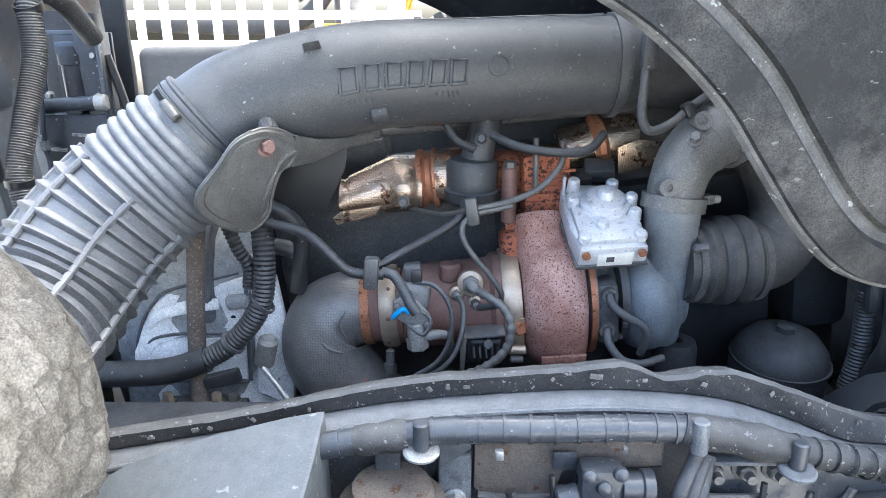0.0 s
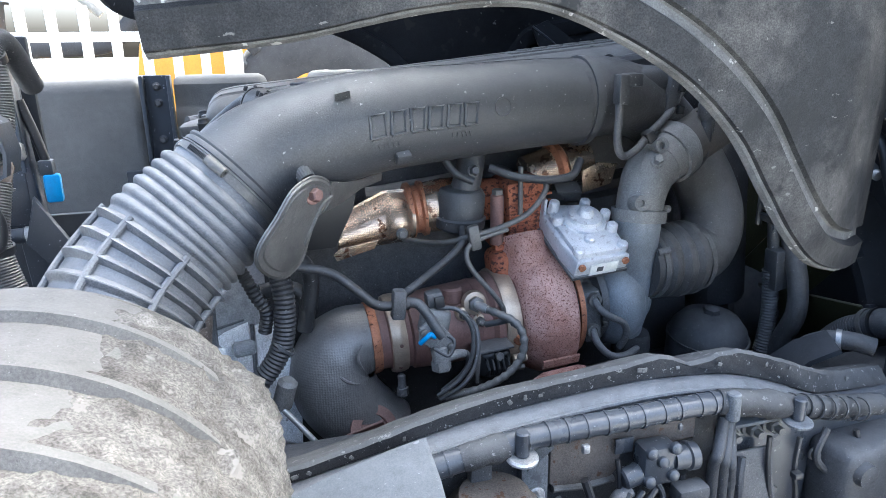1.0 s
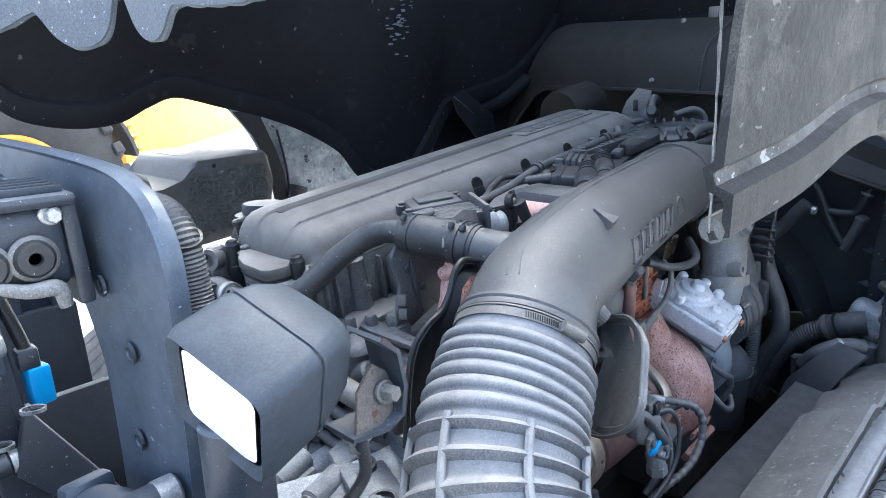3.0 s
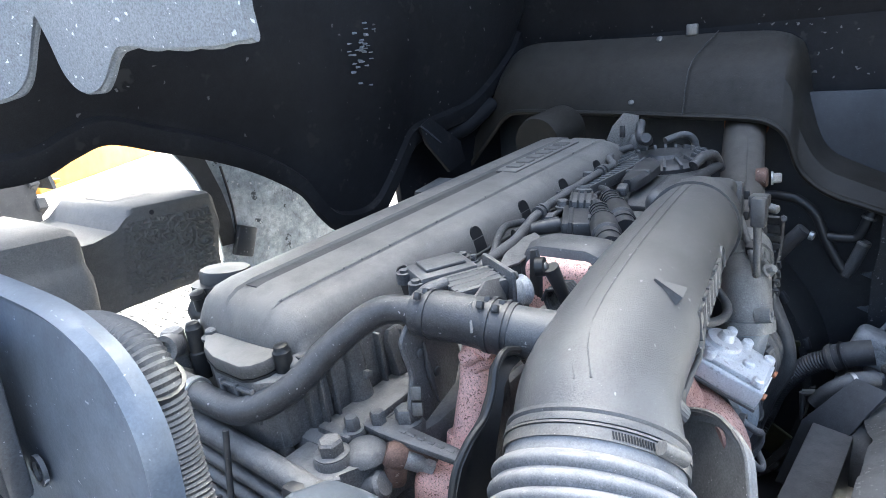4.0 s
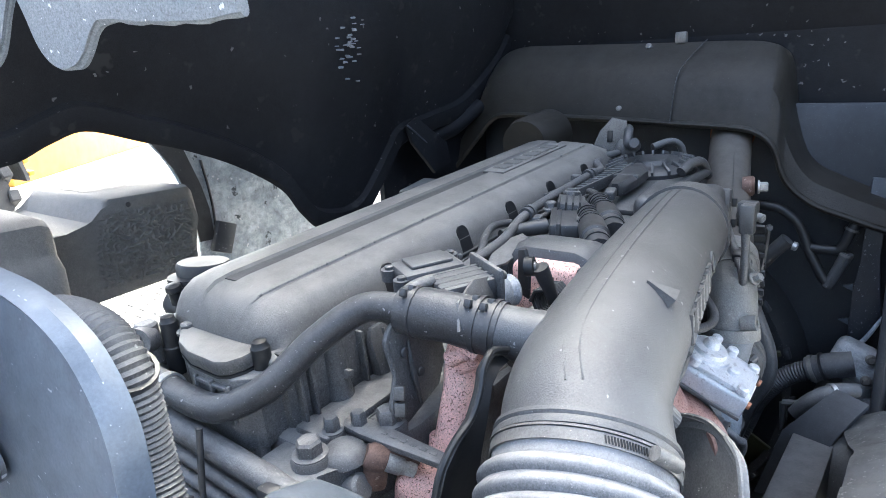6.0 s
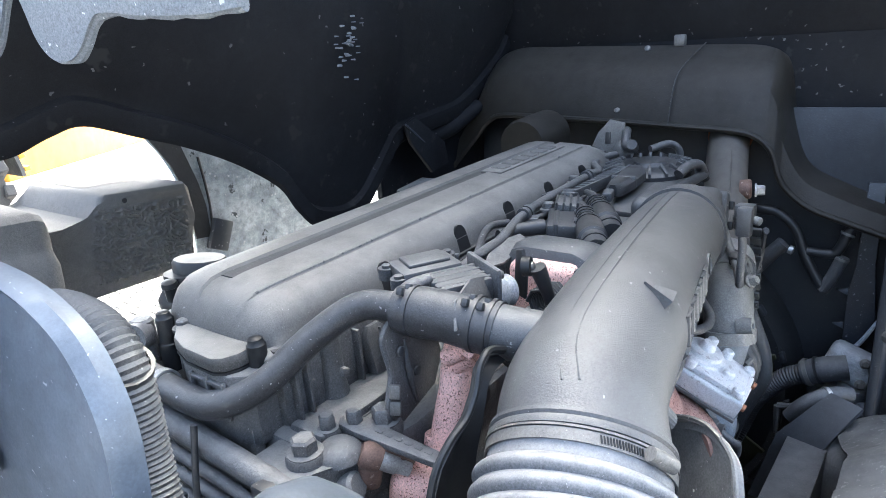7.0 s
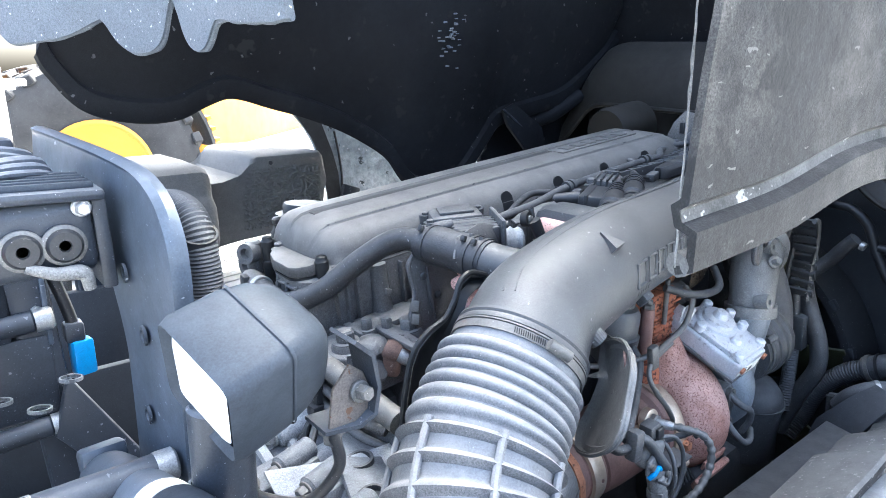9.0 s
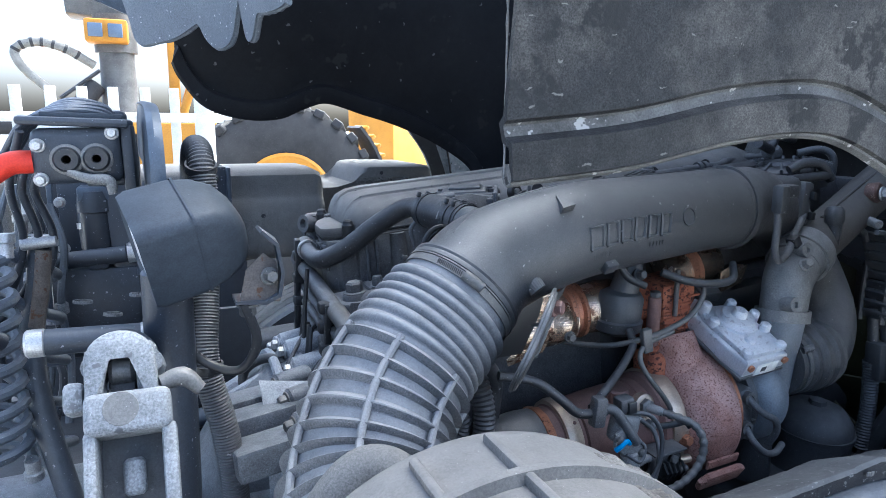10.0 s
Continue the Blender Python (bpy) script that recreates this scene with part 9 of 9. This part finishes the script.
prof_out = spline([(1.56, 1.79), (1.40, 1.786), (1.25, 1.781), (1.16, 1.776), (1.115, 1.771), (1.082, 1.761), (1.058, 1.746), (1.040, 1.720), (1.034, 1.69), (1.036, 1.64), (1.05, 1.50), (1.07, 1.35), (1.10, 1.15)], 5)
prof_in = spline([(1.56, 1.69), (1.47, 1.69), (1.40, 1.69), (1.33, 1.688), (1.28, 1.675), (1.25, 1.655), (1.23, 1.63), (1.215, 1.60), (1.205, 1.57), (1.203, 1.54), (1.21, 1.45), (1.225, 1.33), (1.24, 1.15)], 5)


def lean(y):
    return -0.05 * (y - 1.08)


part("plate", loft([[(-0.742 + lean(y), y, z) for y, z in prof_in], [(-0.742 + lean(0.6 * y + 0.4 * y2), 0.6 * y + 0.4 * y2, 0.6 * z + 0.4 * z2) for (y, z), (y2, z2) in zip(prof_out, prof_in)], [(-0.738 + lean(y), y, z) for y, z in prof_out]], thick=0.006), "bluegrey", upright)
part("flange", loft([[(-0.74 + lean(y), y, z) for y, z in prof_out], [(-0.732 + lean(y), y - 0.003, z + 0.003) for y, z in prof_out], [(-0.722 + lean(y), y - 0.002, z + 0.001) for y, z in prof_out]], thick=0.005), "bluegrey", upright)
for y, z in ((1.16, 1.66), (1.12, 1.60), (1.14, 1.50), (1.15, 1.40)):
    part("bolt_hole", lathe((-0.745 + lean(y), y, z), (-1, 0, 0), [(0, 0.011), (0.003, 0.011), (0.003, 0.007), (0.001, 0.006), (0.001, 0.001)], 14), "blueblack", upright)
part("foot", block((0.06, 0.16, 0.30), pose(-0.73, 1.18, 1.02), 0.01), "blueblack", upright)
conduit_pts = [(-0.68, 1.36, 1.64), (-0.678, 1.27, 1.70), (-0.675, 1.20, 1.716), (-0.672, 1.152, 1.695), (-0.67, 1.138, 1.61), (-0.68, 1.09, 1.50), (-0.685, 1.06, 1.42), (-0.665, 1.05, 1.32), (-0.655, 1.05, 1.20), (-0.66, 1.05, 1.05)]
big_conduit = thing("ribbed_conduit", (-0.67, 1.1, 1.05), "black ribbed conduit along the cab bracket", "conduit")
part("conduit", corrugated(conduit_pts, 0.0195, 0.0044, 0.0016, 14, 20), "plastic", big_conduit)
part("cuff", ring((-0.6725, 1.15, 1.69), (0, -0.45, 0.9), 0.0195, 0.012, 0.003, 20), "black", big_conduit)
part("cuff", ring((-0.685, 1.06, 1.42), (0.1, -0.1, 1), 0.0195, 0.012, 0.003, 20), "black", big_conduit)

lamp = thing("work_lamp", (-0.69, 0.92, 1.5), "grey-black square work lamp with frosted lens on a rusty bracket", "lamp")
LM = basis((-0.747, 0.934, 1.612), (0.22, -0.86, -0.40), (-0.27, 0.22, 0.94))   # x along the face, y up, z out of the face (towards the back of the truck)


def lamp_ring(d, w, h, c=0.012, dy=0.0):
    pts = []
    for sx, sy in ((1, 1), (-1, 1), (-1, -1), (1, -1)):
        for k in range(4):
            a = {(1, 1): 0, (-1, 1): 90, (-1, -1): 180, (1, -1): 270}[(sx, sy)] + 30 * k
            pts.append(LM @ Vector((sx * (w / 2 - c) + c * math.cos(radians(a)), dy + sy * (h / 2 - c) + c * math.sin(radians(a)), d)))
    return pts


part("housing", loft([lamp_ring(0.004, 0.084, 0.088), lamp_ring(0.010, 0.098, 0.102), lamp_ring(0.0, 0.104, 0.108), lamp_ring(-0.045, 0.102, 0.108), lamp_ring(-0.070, 0.096, 0.102, 0.014, -0.001), lamp_ring(-0.092, 0.084, 0.088, 0.018, -0.004), lamp_ring(-0.104, 0.064, 0.066, 0.018, -0.008), lamp_ring(-0.110, 0.040, 0.040, 0.012, -0.010), lamp_ring(-0.111, 0.01, 0.012, 0.004, -0.010)], closed=True), "lampblack", lamp)
part("lens", loft([lamp_ring(0.005, 0.076, 0.080, 0.008), lamp_ring(0.007, 0.07, 0.074, 0.008), lamp_ring(0.0075, 0.004, 0.004, 0.001)], closed=True, ends=True), "lens", lamp, "white frosted lens")
part("seam", loft([lamp_ring(-0.05, 0.1035, 0.1095), lamp_ring(-0.053, 0.1035, 0.1095)], closed=True), "lampblack", lamp)
part("bracket", loft([[(-0.655, 0.905, 1.545), (-0.62, 0.90, 1.543), (-0.603, 0.898, 1.552), (-0.598, 0.897, 1.58), (-0.604, 0.897, 1.615), (-0.622, 0.898, 1.632)], [(-0.655, 0.945, 1.545), (-0.62, 0.945, 1.543), (-0.600, 0.945, 1.552), (-0.595, 0.945, 1.58), (-0.601, 0.945, 1.615), (-0.622, 0.945, 1.632)]], thick=0.004), "blueblack", lamp, "bent steel bracket with rust")
part("bracket_rust", slab([(-0.045, -0.028), (0.030, -0.034), (0.040, -0.010), (0.026, 0.030), (0.004, 0.045), (-0.03, 0.02)], basis((-0.622, 0.916, 1.568), (1, 0.05, 0), (0, 0.15, 1)) @ Matrix.Diagonal((0.62, 0.75, 1, 1)), 0.004, 0.001), "rustplate", lamp)
part("bolt", hexbolt((-0.614, 0.911, 1.575), (0.1, -1, 0.15), 0.008), "dullsteel", lamp)
part("bolt", hexbolt((-0.64, 0.92, 1.541), (0, 0, -1), 0.010), "dullsteel", lamp)
part("cable", tube([(-0.645, 0.91, 1.545), (-0.63, 0.93, 1.49), (-0.65, 0.96, 1.445), (-0.69, 0.98, 1.455), (-0.715, 0.975, 1.49)], 0.006, 8, 10), "black", lamp)
post = thing("lamp_post", (-0.725, 0.96, 1.0), "blue-black round lamp post with a collar", "post")
part("tube", rod((-0.727, 0.968, 1.58), (-0.735, 0.985, 1.05), 0.029, 24, 0.003), "blueblack", post)
part("collar", ring((-0.731, 0.976, 1.485), (0.01, -0.03, 1), 0.029, 0.012, 0.003, 24), "bluegrey", post)

# valve unit with red hose
unit = thing("air_valve_unit", (-0.83, 1.17, 1.6), "black pneumatic valve unit with bright clip and knobs", "valve")
UM = basis((-0.828, 1.19, 1.708), (1, -0.02, 0.02), (0.02, 1, 0))
part("body", block((0.11, 0.09, 0.075), UM, 0.012, 3), "blueblack", unit)
part("lid", block((0.135, 0.11, 0.012), UM @ pose(0.0, 0.0, 0.045, 0, 3, 0), 0.005), "blueblack", unit)
for k in range(5):
    part("lid_rib", block((0.10, 0.006, 0.008), UM @ pose(0.01, -0.04 + 0.02 * k, 0.053, 0, 3, 0), 0.002), "lampblack", unit)
for dx in (-0.012, 0.024):
    part("knob", lathe(UM @ Vector((dx, -0.04, -0.004)), (0, -1, 0), [(0, 0.017), (0.014, 0.017), (0.018, 0.014), (0.018, 0.006), (0.014, 0.005)], 20), "black", unit)
for dx in (-0.012, 0.024):
    part("eye_collar", lathe(UM @ Vector((dx, -0.040, -0.004)), (0, -1, 0), [(0, 0.0175), (0.008, 0.0205), (0.012, 0.0205), (0.014, 0.0172)], 24), "dullsteel", unit)
part("bright_lever", tube([UM @ Vector((-0.012, -0.054, -0.020)), UM @ Vector((0.012, -0.056, -0.030)), UM @ Vector((0.036, -0.054, -0.034)), UM @ Vector((0.040, -0.052, -0.052))], [0.005, 0.0065, 0.008, 0.006], 6, 12), "castgrey", unit)
for dx, dz in ((-0.045, 0.015), (-0.045, -0.03), (0.045, 0.03)):
    part("screw", hexbolt(UM @ Vector((dx, -0.045, dz)), (0, -1, 0), 0.007), "steel", unit)
part("side_plate", block((0.015, 0.08, 0.10), UM @ pose(0.062, 0.0, -0.01), 0.004), "blueblack", unit)
part("box_frame", joined(block((0.15, 0.008, 0.010), pose(-0.855, 1.60, 1.650), 0.002), block((0.010, 0.008, 0.20), pose(-0.930, 1.60, 1.55), 0.002), block((0.008, 0.06, 0.20), pose(-0.782, 1.60, 1.55), 0.002)), "bluegrey", unit, "pale painted frame of the unit")
part("box_panel", block((0.14, 0.01, 0.22), pose(-0.855, 1.66, 1.54), 0.003), "blueblack", unit)
part("clamp_block", block((0.062, 0.05, 0.030), pose(-0.851, 1.60, 1.615), 0.006), "bluegrey", unit)
part("clamp_block", block((0.040, 0.05, 0.040), pose(-0.853, 1.585, 1.487), 0.008), "blueblack", unit)
for x_, z_ in ((-0.912, 1.60), (-0.912, 1.51), (-0.795, 1.60), (-0.795, 1.51)):
    part("box_bolt", hexbolt((x_, 1.585, z_), (0, -1, 0), 0.008), "steel", unit)
part("white_sleeve", tube([(-0.975, 1.55, 1.64), (-0.968, 1.55, 1.60), (-0.965, 1.55, 1.55)], 0.008, 6, 10), "white_label", unit)
part("hanger", block((0.05, 0.04, 0.012), pose(-0.80, 1.22, 1.668), 0.003), "blueblack", unit)
line("red_hose", [(-0.885, 1.165, 1.70), (-0.91, 1.16, 1.698), (-0.935, 1.15, 1.682), (-0.95, 1.145, 1.672)], 0.0155, "red", "bright red air hose", "hose")
line("black_air_hose", [(-0.945, 1.147, 1.675), (-0.975, 1.13, 1.64), (-0.985, 1.12, 1.57), (-0.975, 1.13, 1.49), (-0.95, 1.18, 1.45)], 0.014, "blueblack", "thick black air hose", "hose")
for k in range(3):
    line("thin_air_hose", [(-0.905 + 0.02 * k, 1.22, 1.74 - 0.02 * k), (-0.93 + 0.015 * k, 1.25, 1.66), (-0.925 + 0.02 * k, 1.28, 1.58), (-0.95 + 0.02 * k, 1.30, 1.50), (-0.99, 1.32, 1.46 - 0.03 * k)], 0.006, "blueblack", "thin blue-black air hose", "hose")
for j, (cx, cy, z0, n_) in enumerate(((-0.985, 1.22, 1.25, 150), (-1.02, 1.55, 1.30, 120))):
    pts = [(cx + 0.05 * math.cos(k * 0.42), cy + 0.05 * math.sin(k * 0.42), z0 + 0.0021 * k) for k in range(n_)]
    coiled = thing("coiled_hose", (cx, cy, z0), "blue-black coiled air hose with crimped ends", "hose", group="coiled hoses")
    part("coil", tube(pts, 0.0085, sides=8, raw=True), "hazehose", coiled)
    for q, up_ in ((pts[0], -1), (pts[-1], 1)):
        end = part("end_fitting", lathe(q, (0, 0.2, up_), [(0, 0.011), (0.02, 0.011), (0.022, 0.014), (0.034, 0.014), (0.036, 0.008)], 14), "steel", coiled, "bright crimped end")

# bundle of air lines behind and below the valve unit
air_lines = thing("air_line_bundle", (-0.9, 1.4, 1.2), "bundle of dusty air lines, haze in their blue-grey colour, with bright unions", "cable harness")
rng = random.Random(41)
for k in range(8):
    x0, y0 = -1.04 + 0.016 * k, 1.42 + 0.16 * rng.random()
    pts = [(x0 + 0.03 * rng.random(), y0, 1.66 - 0.10 * rng.random())]
    for q in range(1, 5):
        pts.append((x0 + 0.05 * (rng.random() - 0.5), y0 - 0.03 * q * rng.random(), 1.62 - 0.115 * q + 0.03 * rng.random()))
    part("air_line", tube(pts, 0.0045 + 0.003 * rng.random(), 6, 9), "hazehose" if k % 3 else "blueblack", air_lines)
    if k % 2:
        part("union", lathe(pts[2], tuple(np.array(pts[3]) - np.array(pts[2])), [(0, 0.012), (0.02, 0.012), (0.022, 0.009)], 6), "steel" if k % 4 == 1 else "latchpaint", air_lines)
for k in range(6):
    y0 = 1.20 + 0.02 * k
    part("top_line", tube([(-0.775 - 0.008 * k, y0 + 0.10, 1.742), (-0.80, y0 + 0.03, 1.764 + 0.004 * (k % 3)), (-0.85, y0, 1.768 + 0.003 * k), (-0.90, y0 + 0.02, 1.752), (-0.94, y0 + 0.06, 1.70)], 0.0042 + 0.0012 * (k % 3), 8, 9), "hazehose", air_lines)
for k in range(5):
    z0 = 1.56 - 0.075 * k
    part("loop_line", tube([(-1.04, 1.30, z0), (-0.99, 1.26 + 0.02 * k, z0 + 0.03), (-0.93, 1.30, z0 - 0.02), (-0.90, 1.38, z0 - 0.06), (-0.95, 1.44, z0 - 0.08)], 0.009, 8, 10), "hazehose", air_lines)
part("canister", lathe((-0.862, 1.66, 1.60), (0.05, -0.1, -1), [(-0.012, 0.012), (0, 0.026), (0.012, 0.033), (0.10, 0.033), (0.115, 0.026), (0.12, 0.014)], 26), "blueblack", air_lines, "dark air canister")
part("canister_band", ring((-0.859, 1.655, 1.545), (0.05, -0.1, -1), 0.033, 0.012, 0.003, 26), "steel", air_lines)
for k in range(5):
    part("cable_tie", ring((-0.96 + 0.045 * k, 1.40 + 0.01 * k, 1.44 - 0.03 * (k % 2)), (0.1, 0.1, 1), 0.013, 0.005, 0.003, 12), "latchpaint", air_lines)

# cross beam with actuator cylinder
beam = thing("rear_cross_beam", (-0.85, 1.6, 1.0), "blue-black cross beam with small actuator and rods", "beam")
part("beam", block((0.16, 0.10, 0.14), pose(-0.86, 1.62, 1.40), 0.01), "blueblack", beam)
part("back_plate", block((0.22, 0.02, 0.30), pose(-0.88, 1.72, 1.58), 0.006), "shroud", beam)
part("white_strip", block((0.12, 0.015, 0.03), pose(-0.90, 1.70, 1.735), 0.004), "white_label", beam)
part("cylinder", lathe((-0.852, 1.60, 1.60), (0.02, 0, -1), [(-0.02, 0.03), (0, 0.034), (0.02, 0.034), (0.022, 0.03), (0.11, 0.03), (0.12, 0.024)], 24), "blueblack", beam)
for z in (1.505, 1.325):
    part("rod", rod((-0.95, 1.57, z - 0.02), (-0.80, 1.57, z - 0.01), 0.017, 16, 0.003), "blueblack", beam)
    part("rod_nut", lathe((-0.80, 1.57, z - 0.01), (1, 0, 0.05), [(0, 0.019), (0.022, 0.019), (0.026, 0.015)], 12), "steel", beam)
    part("rod_nut", lathe((-0.95, 1.57, z - 0.02), (-1, 0, 0), [(0, 0.019), (0.022, 0.019)], 12), "steel", beam)
part("upright", block((0.06, 0.05, 0.75), pose(-0.795, 1.60, 1.40, 0, -3, 0), 0.01), "blueblack", beam)
part("gusset", slab([(0, 0), (0.10, -0.14), (0.16, -0.14), (0.03, 0.10)], basis((-0.80, 1.57, 1.30), (1, 0, 0), (0, 0, 1)), 0.02, 0.004), "blueblack", beam)
# added dark block and sheet that darken the depth below the lines
part("dark_filler", block((0.55, 0.85, 0.16), pose(-1.0, 1.38, 1.02), 0.02), "shroud", beam)
part("dark_backing", block((0.5, 0.02, 0.35), pose(-0.80, 1.76, 1.14), 0.004), "shroud", beam)
arm_ = thing("leaning_arm", (-0.92, 1.3, 1.1), "scratched dark lever arm with rusty bare metal", "lever")
part("arm", tube([(-0.905, 1.30, 1.58), (-0.915, 1.30, 1.50), (-0.93, 1.29, 1.42), (-0.92, 1.25, 1.32), (-0.88, 1.2, 1.15)], 0.018, 8, 12), "blueblack", arm_)
part("bare_patch", tube([(-0.9, 1.283, 1.56), (-0.909, 1.283, 1.50), (-0.92, 1.277, 1.44)], 0.0115, 6, 10), "rustplate", arm_)
part("pin", rod((-0.93, 1.28, 1.57), (-0.88, 1.28, 1.575), 0.010, 10, 0.002), "steel", arm_)
blue = thing("blue_plug", (-0.745, 1.5, 1.44), "bright blue plastic plug on a dark cable", "connector")
part("plug", block((0.034, 0.03, 0.062), pose(-0.738, 1.596, 1.41, 0, 0, 10), 0.006), "blue", blue)
part("holder", block((0.03, 0.03, 0.035), pose(-0.745, 1.60, 1.455), 0.006), "blueblack", blue)
part("cable", tube([(-0.745, 1.60, 1.47), (-0.755, 1.60, 1.52), (-0.775, 1.60, 1.60)], 0.010, 6, 10), "black", blue)

# cab latch: grey cylinder, white band, cream clevis
latch = thing("cab_latch", (-0.77, 0.98, 1.3), "pale grey painted cab latch clevis on a grey cylinder", "latch")
AX0, AXL = Vector((-0.792, 1.188, 1.416)), Vector((0.062, -0.963, 0.265)).normalized()
part("cylinder", lathe(AX0, AXL, [(0, 0.024), (0.004, 0.030), (0.05, 0.032), (0.21, 0.032), (0.24, 0.031)], 32), "bluegrey", latch)
part("end_lug", block((0.05, 0.03, 0.03), basis(AX0 + Vector((0, 0.006, 0.022)), (1, 0.08, 0), AXL), 0.006), "bluegrey", latch)
part("white_band", lathe(AX0 + AXL * 0.196, AXL, [(0, 0.032), (0.001, 0.0328), (0.030, 0.0328), (0.031, 0.032)], 32), "white", latch)
part("dark_sleeve", lathe(AX0 + AXL * 0.230, AXL, [(0, 0.0325), (0.003, 0.0335), (0.09, 0.0335), (0.125, 0.031), (0.14, 0.022)], 32), "lampblack", latch)
CM = basis((-0.766, 0.72, 1.55), (1, 0, 0), (0, 0.5, 0.86))   # x across, y up along the clevis, z towards the near side
arch_c = [(-0.027, -0.03), (-0.027, 0.008)] + [(0.0265 * math.cos(radians(w)), 0.006 + 0.023 * math.sin(radians(w))) for w in range(165, 10, -15)] + [(0.027, 0.008), (0.030, -0.03), (0.013, -0.03), (0.013, 0.004), (0.009, 0.009), (-0.009, 0.009), (-0.013, 0.004), (-0.013, -0.03)]
part("clevis", slab(arch_c, CM @ pose(0, 0, -0.02), 0.034, 0.005), "latchpaint", latch)
part("body", block((0.066, 0.034, 0.05), CM @ pose(0.005, -0.040, -0.006), 0.007, 3), "latchpaint", latch)
part("body_dish", lathe(CM @ Vector((0.0, -0.038, 0.0182)), CM.to_3x3() @ Vector((0, 0, 1)), [(0, 0.014), (0.0012, 0.0135), (0.0012, 0.002)], 18), "dullsteel", latch)
for sx, w_ in ((-0.024, 0.010), (0.035, 0.012)):
    part("lower_leg", block((w_, 0.12, 0.045), CM @ pose(sx, -0.112, -0.010), 0.004), "latchpaint", latch)
part("tongue", block((0.022, 0.07, 0.02), CM @ pose(0.0, -0.01, -0.022), 0.006), "frame", latch)
part("tongue_eye", rod(CM @ Vector((-0.010, -0.002, -0.012)), CM @ Vector((0.010, -0.002, -0.012)), 0.011, 16, 0.003), "dullsteel", latch)
for sx in (-0.021, 0.022):
    part("fork_arm", tube([CM @ Vector((sx, 0.004, -0.010)), AX0 + AXL * 0.43 + Vector((sx, 0, -0.002)), AX0 + AXL * 0.385 + Vector((0.9 * sx, 0, 0)), AX0 + AXL * 0.345 + Vector((0.5 * sx, 0, 0.002))], [0.011, 0.012, 0.012, 0.010], 6, 12), "latchpaint", latch)
part("yoke", block((0.058, 0.05, 0.036), basis(AX0 + AXL * 0.365 + Vector((0, 0, 0.004)), (1, 0.07, 0), AXL), 0.010, 3), "latchpaint", latch)
part("fork_rod", rod(AX0 + AXL * 0.33, (-0.77, 0.76, 1.54), 0.009, 12, 0.002), "frame", latch)
part("pin_block", block((0.016, 0.026, 0.026), CM @ pose(-0.036, -0.022, -0.01), 0.005), "latchpaint", latch)
part("spool", rod(CM @ Vector((0.006, -0.075, -0.02)), CM @ Vector((0.006, -0.105, -0.02)), 0.009, 14, 0.003), "latchpaint", latch)
part("inner_web", block((0.05, 0.13, 0.006), CM @ pose(0.005, -0.115, -0.034), 0.002), "frame", latch)
part("side_lever", tube([CM @ Vector((0.030, -0.020, 0.006)), CM @ Vector((0.048, -0.016, 0.004)), CM @ Vector((0.062, -0.028, 0.0))], [0.007, 0.009, 0.006], 6, 10), "dullsteel", latch)
part("low_rod", rod((-0.88, 1.06, 1.478), (-0.76, 1.075, 1.47), 0.017, 16, 0.003), "blueblack", latch)
for q in ((-0.885, 1.06, 1.478), (-0.755, 1.075, 1.47)):
    part("rod_nut", rod((q[0] - 0.012, q[1], q[2]), (q[0] + 0.012, q[1], q[2]), 0.018, 16, 0.003), "steel", latch)
part("leg_link", block((0.03, 0.05, 0.42), pose(-0.785, 1.11, 1.22), 0.006), "blueblack", latch)

# brick pavers on the yard beyond the tank
pavement = solo("pavement", block((2.5, 2.8, 0.04), pose(1.95, 6.0, 0.012), 0.0), "concrete", (1.95, 6.0, 0), "grey jointed bed under pale brick pavers", "pavement", kind="structure", smooth=False)
brick_bm = block((0.203, 0.098, 0.05), None, 0.005, 1)
brick_mesh = bpy.data.meshes.new("paver")
brick_bm.to_mesh(brick_mesh)
brick_bm.free()
brick_mesh.materials.append(M["paver"])
for j in range(24):
    for i in range(11):
        ob = new("paver", brick_mesh)
        ob.parent = pavement
        ob.location = (-1.13 + 0.216 * i + 0.108 * (j % 2), -1.27 + 0.110 * j, 0.030 + 0.002 * math.sin(i * 5.1 + j * 2.3))
        ob.rotation_euler = (0.004 * math.sin(i * 3.7 + j), 0.004 * math.sin(j * 4.1), 0.006 * math.sin(i * 2.9 + j * 1.3))
        tagged(ob)
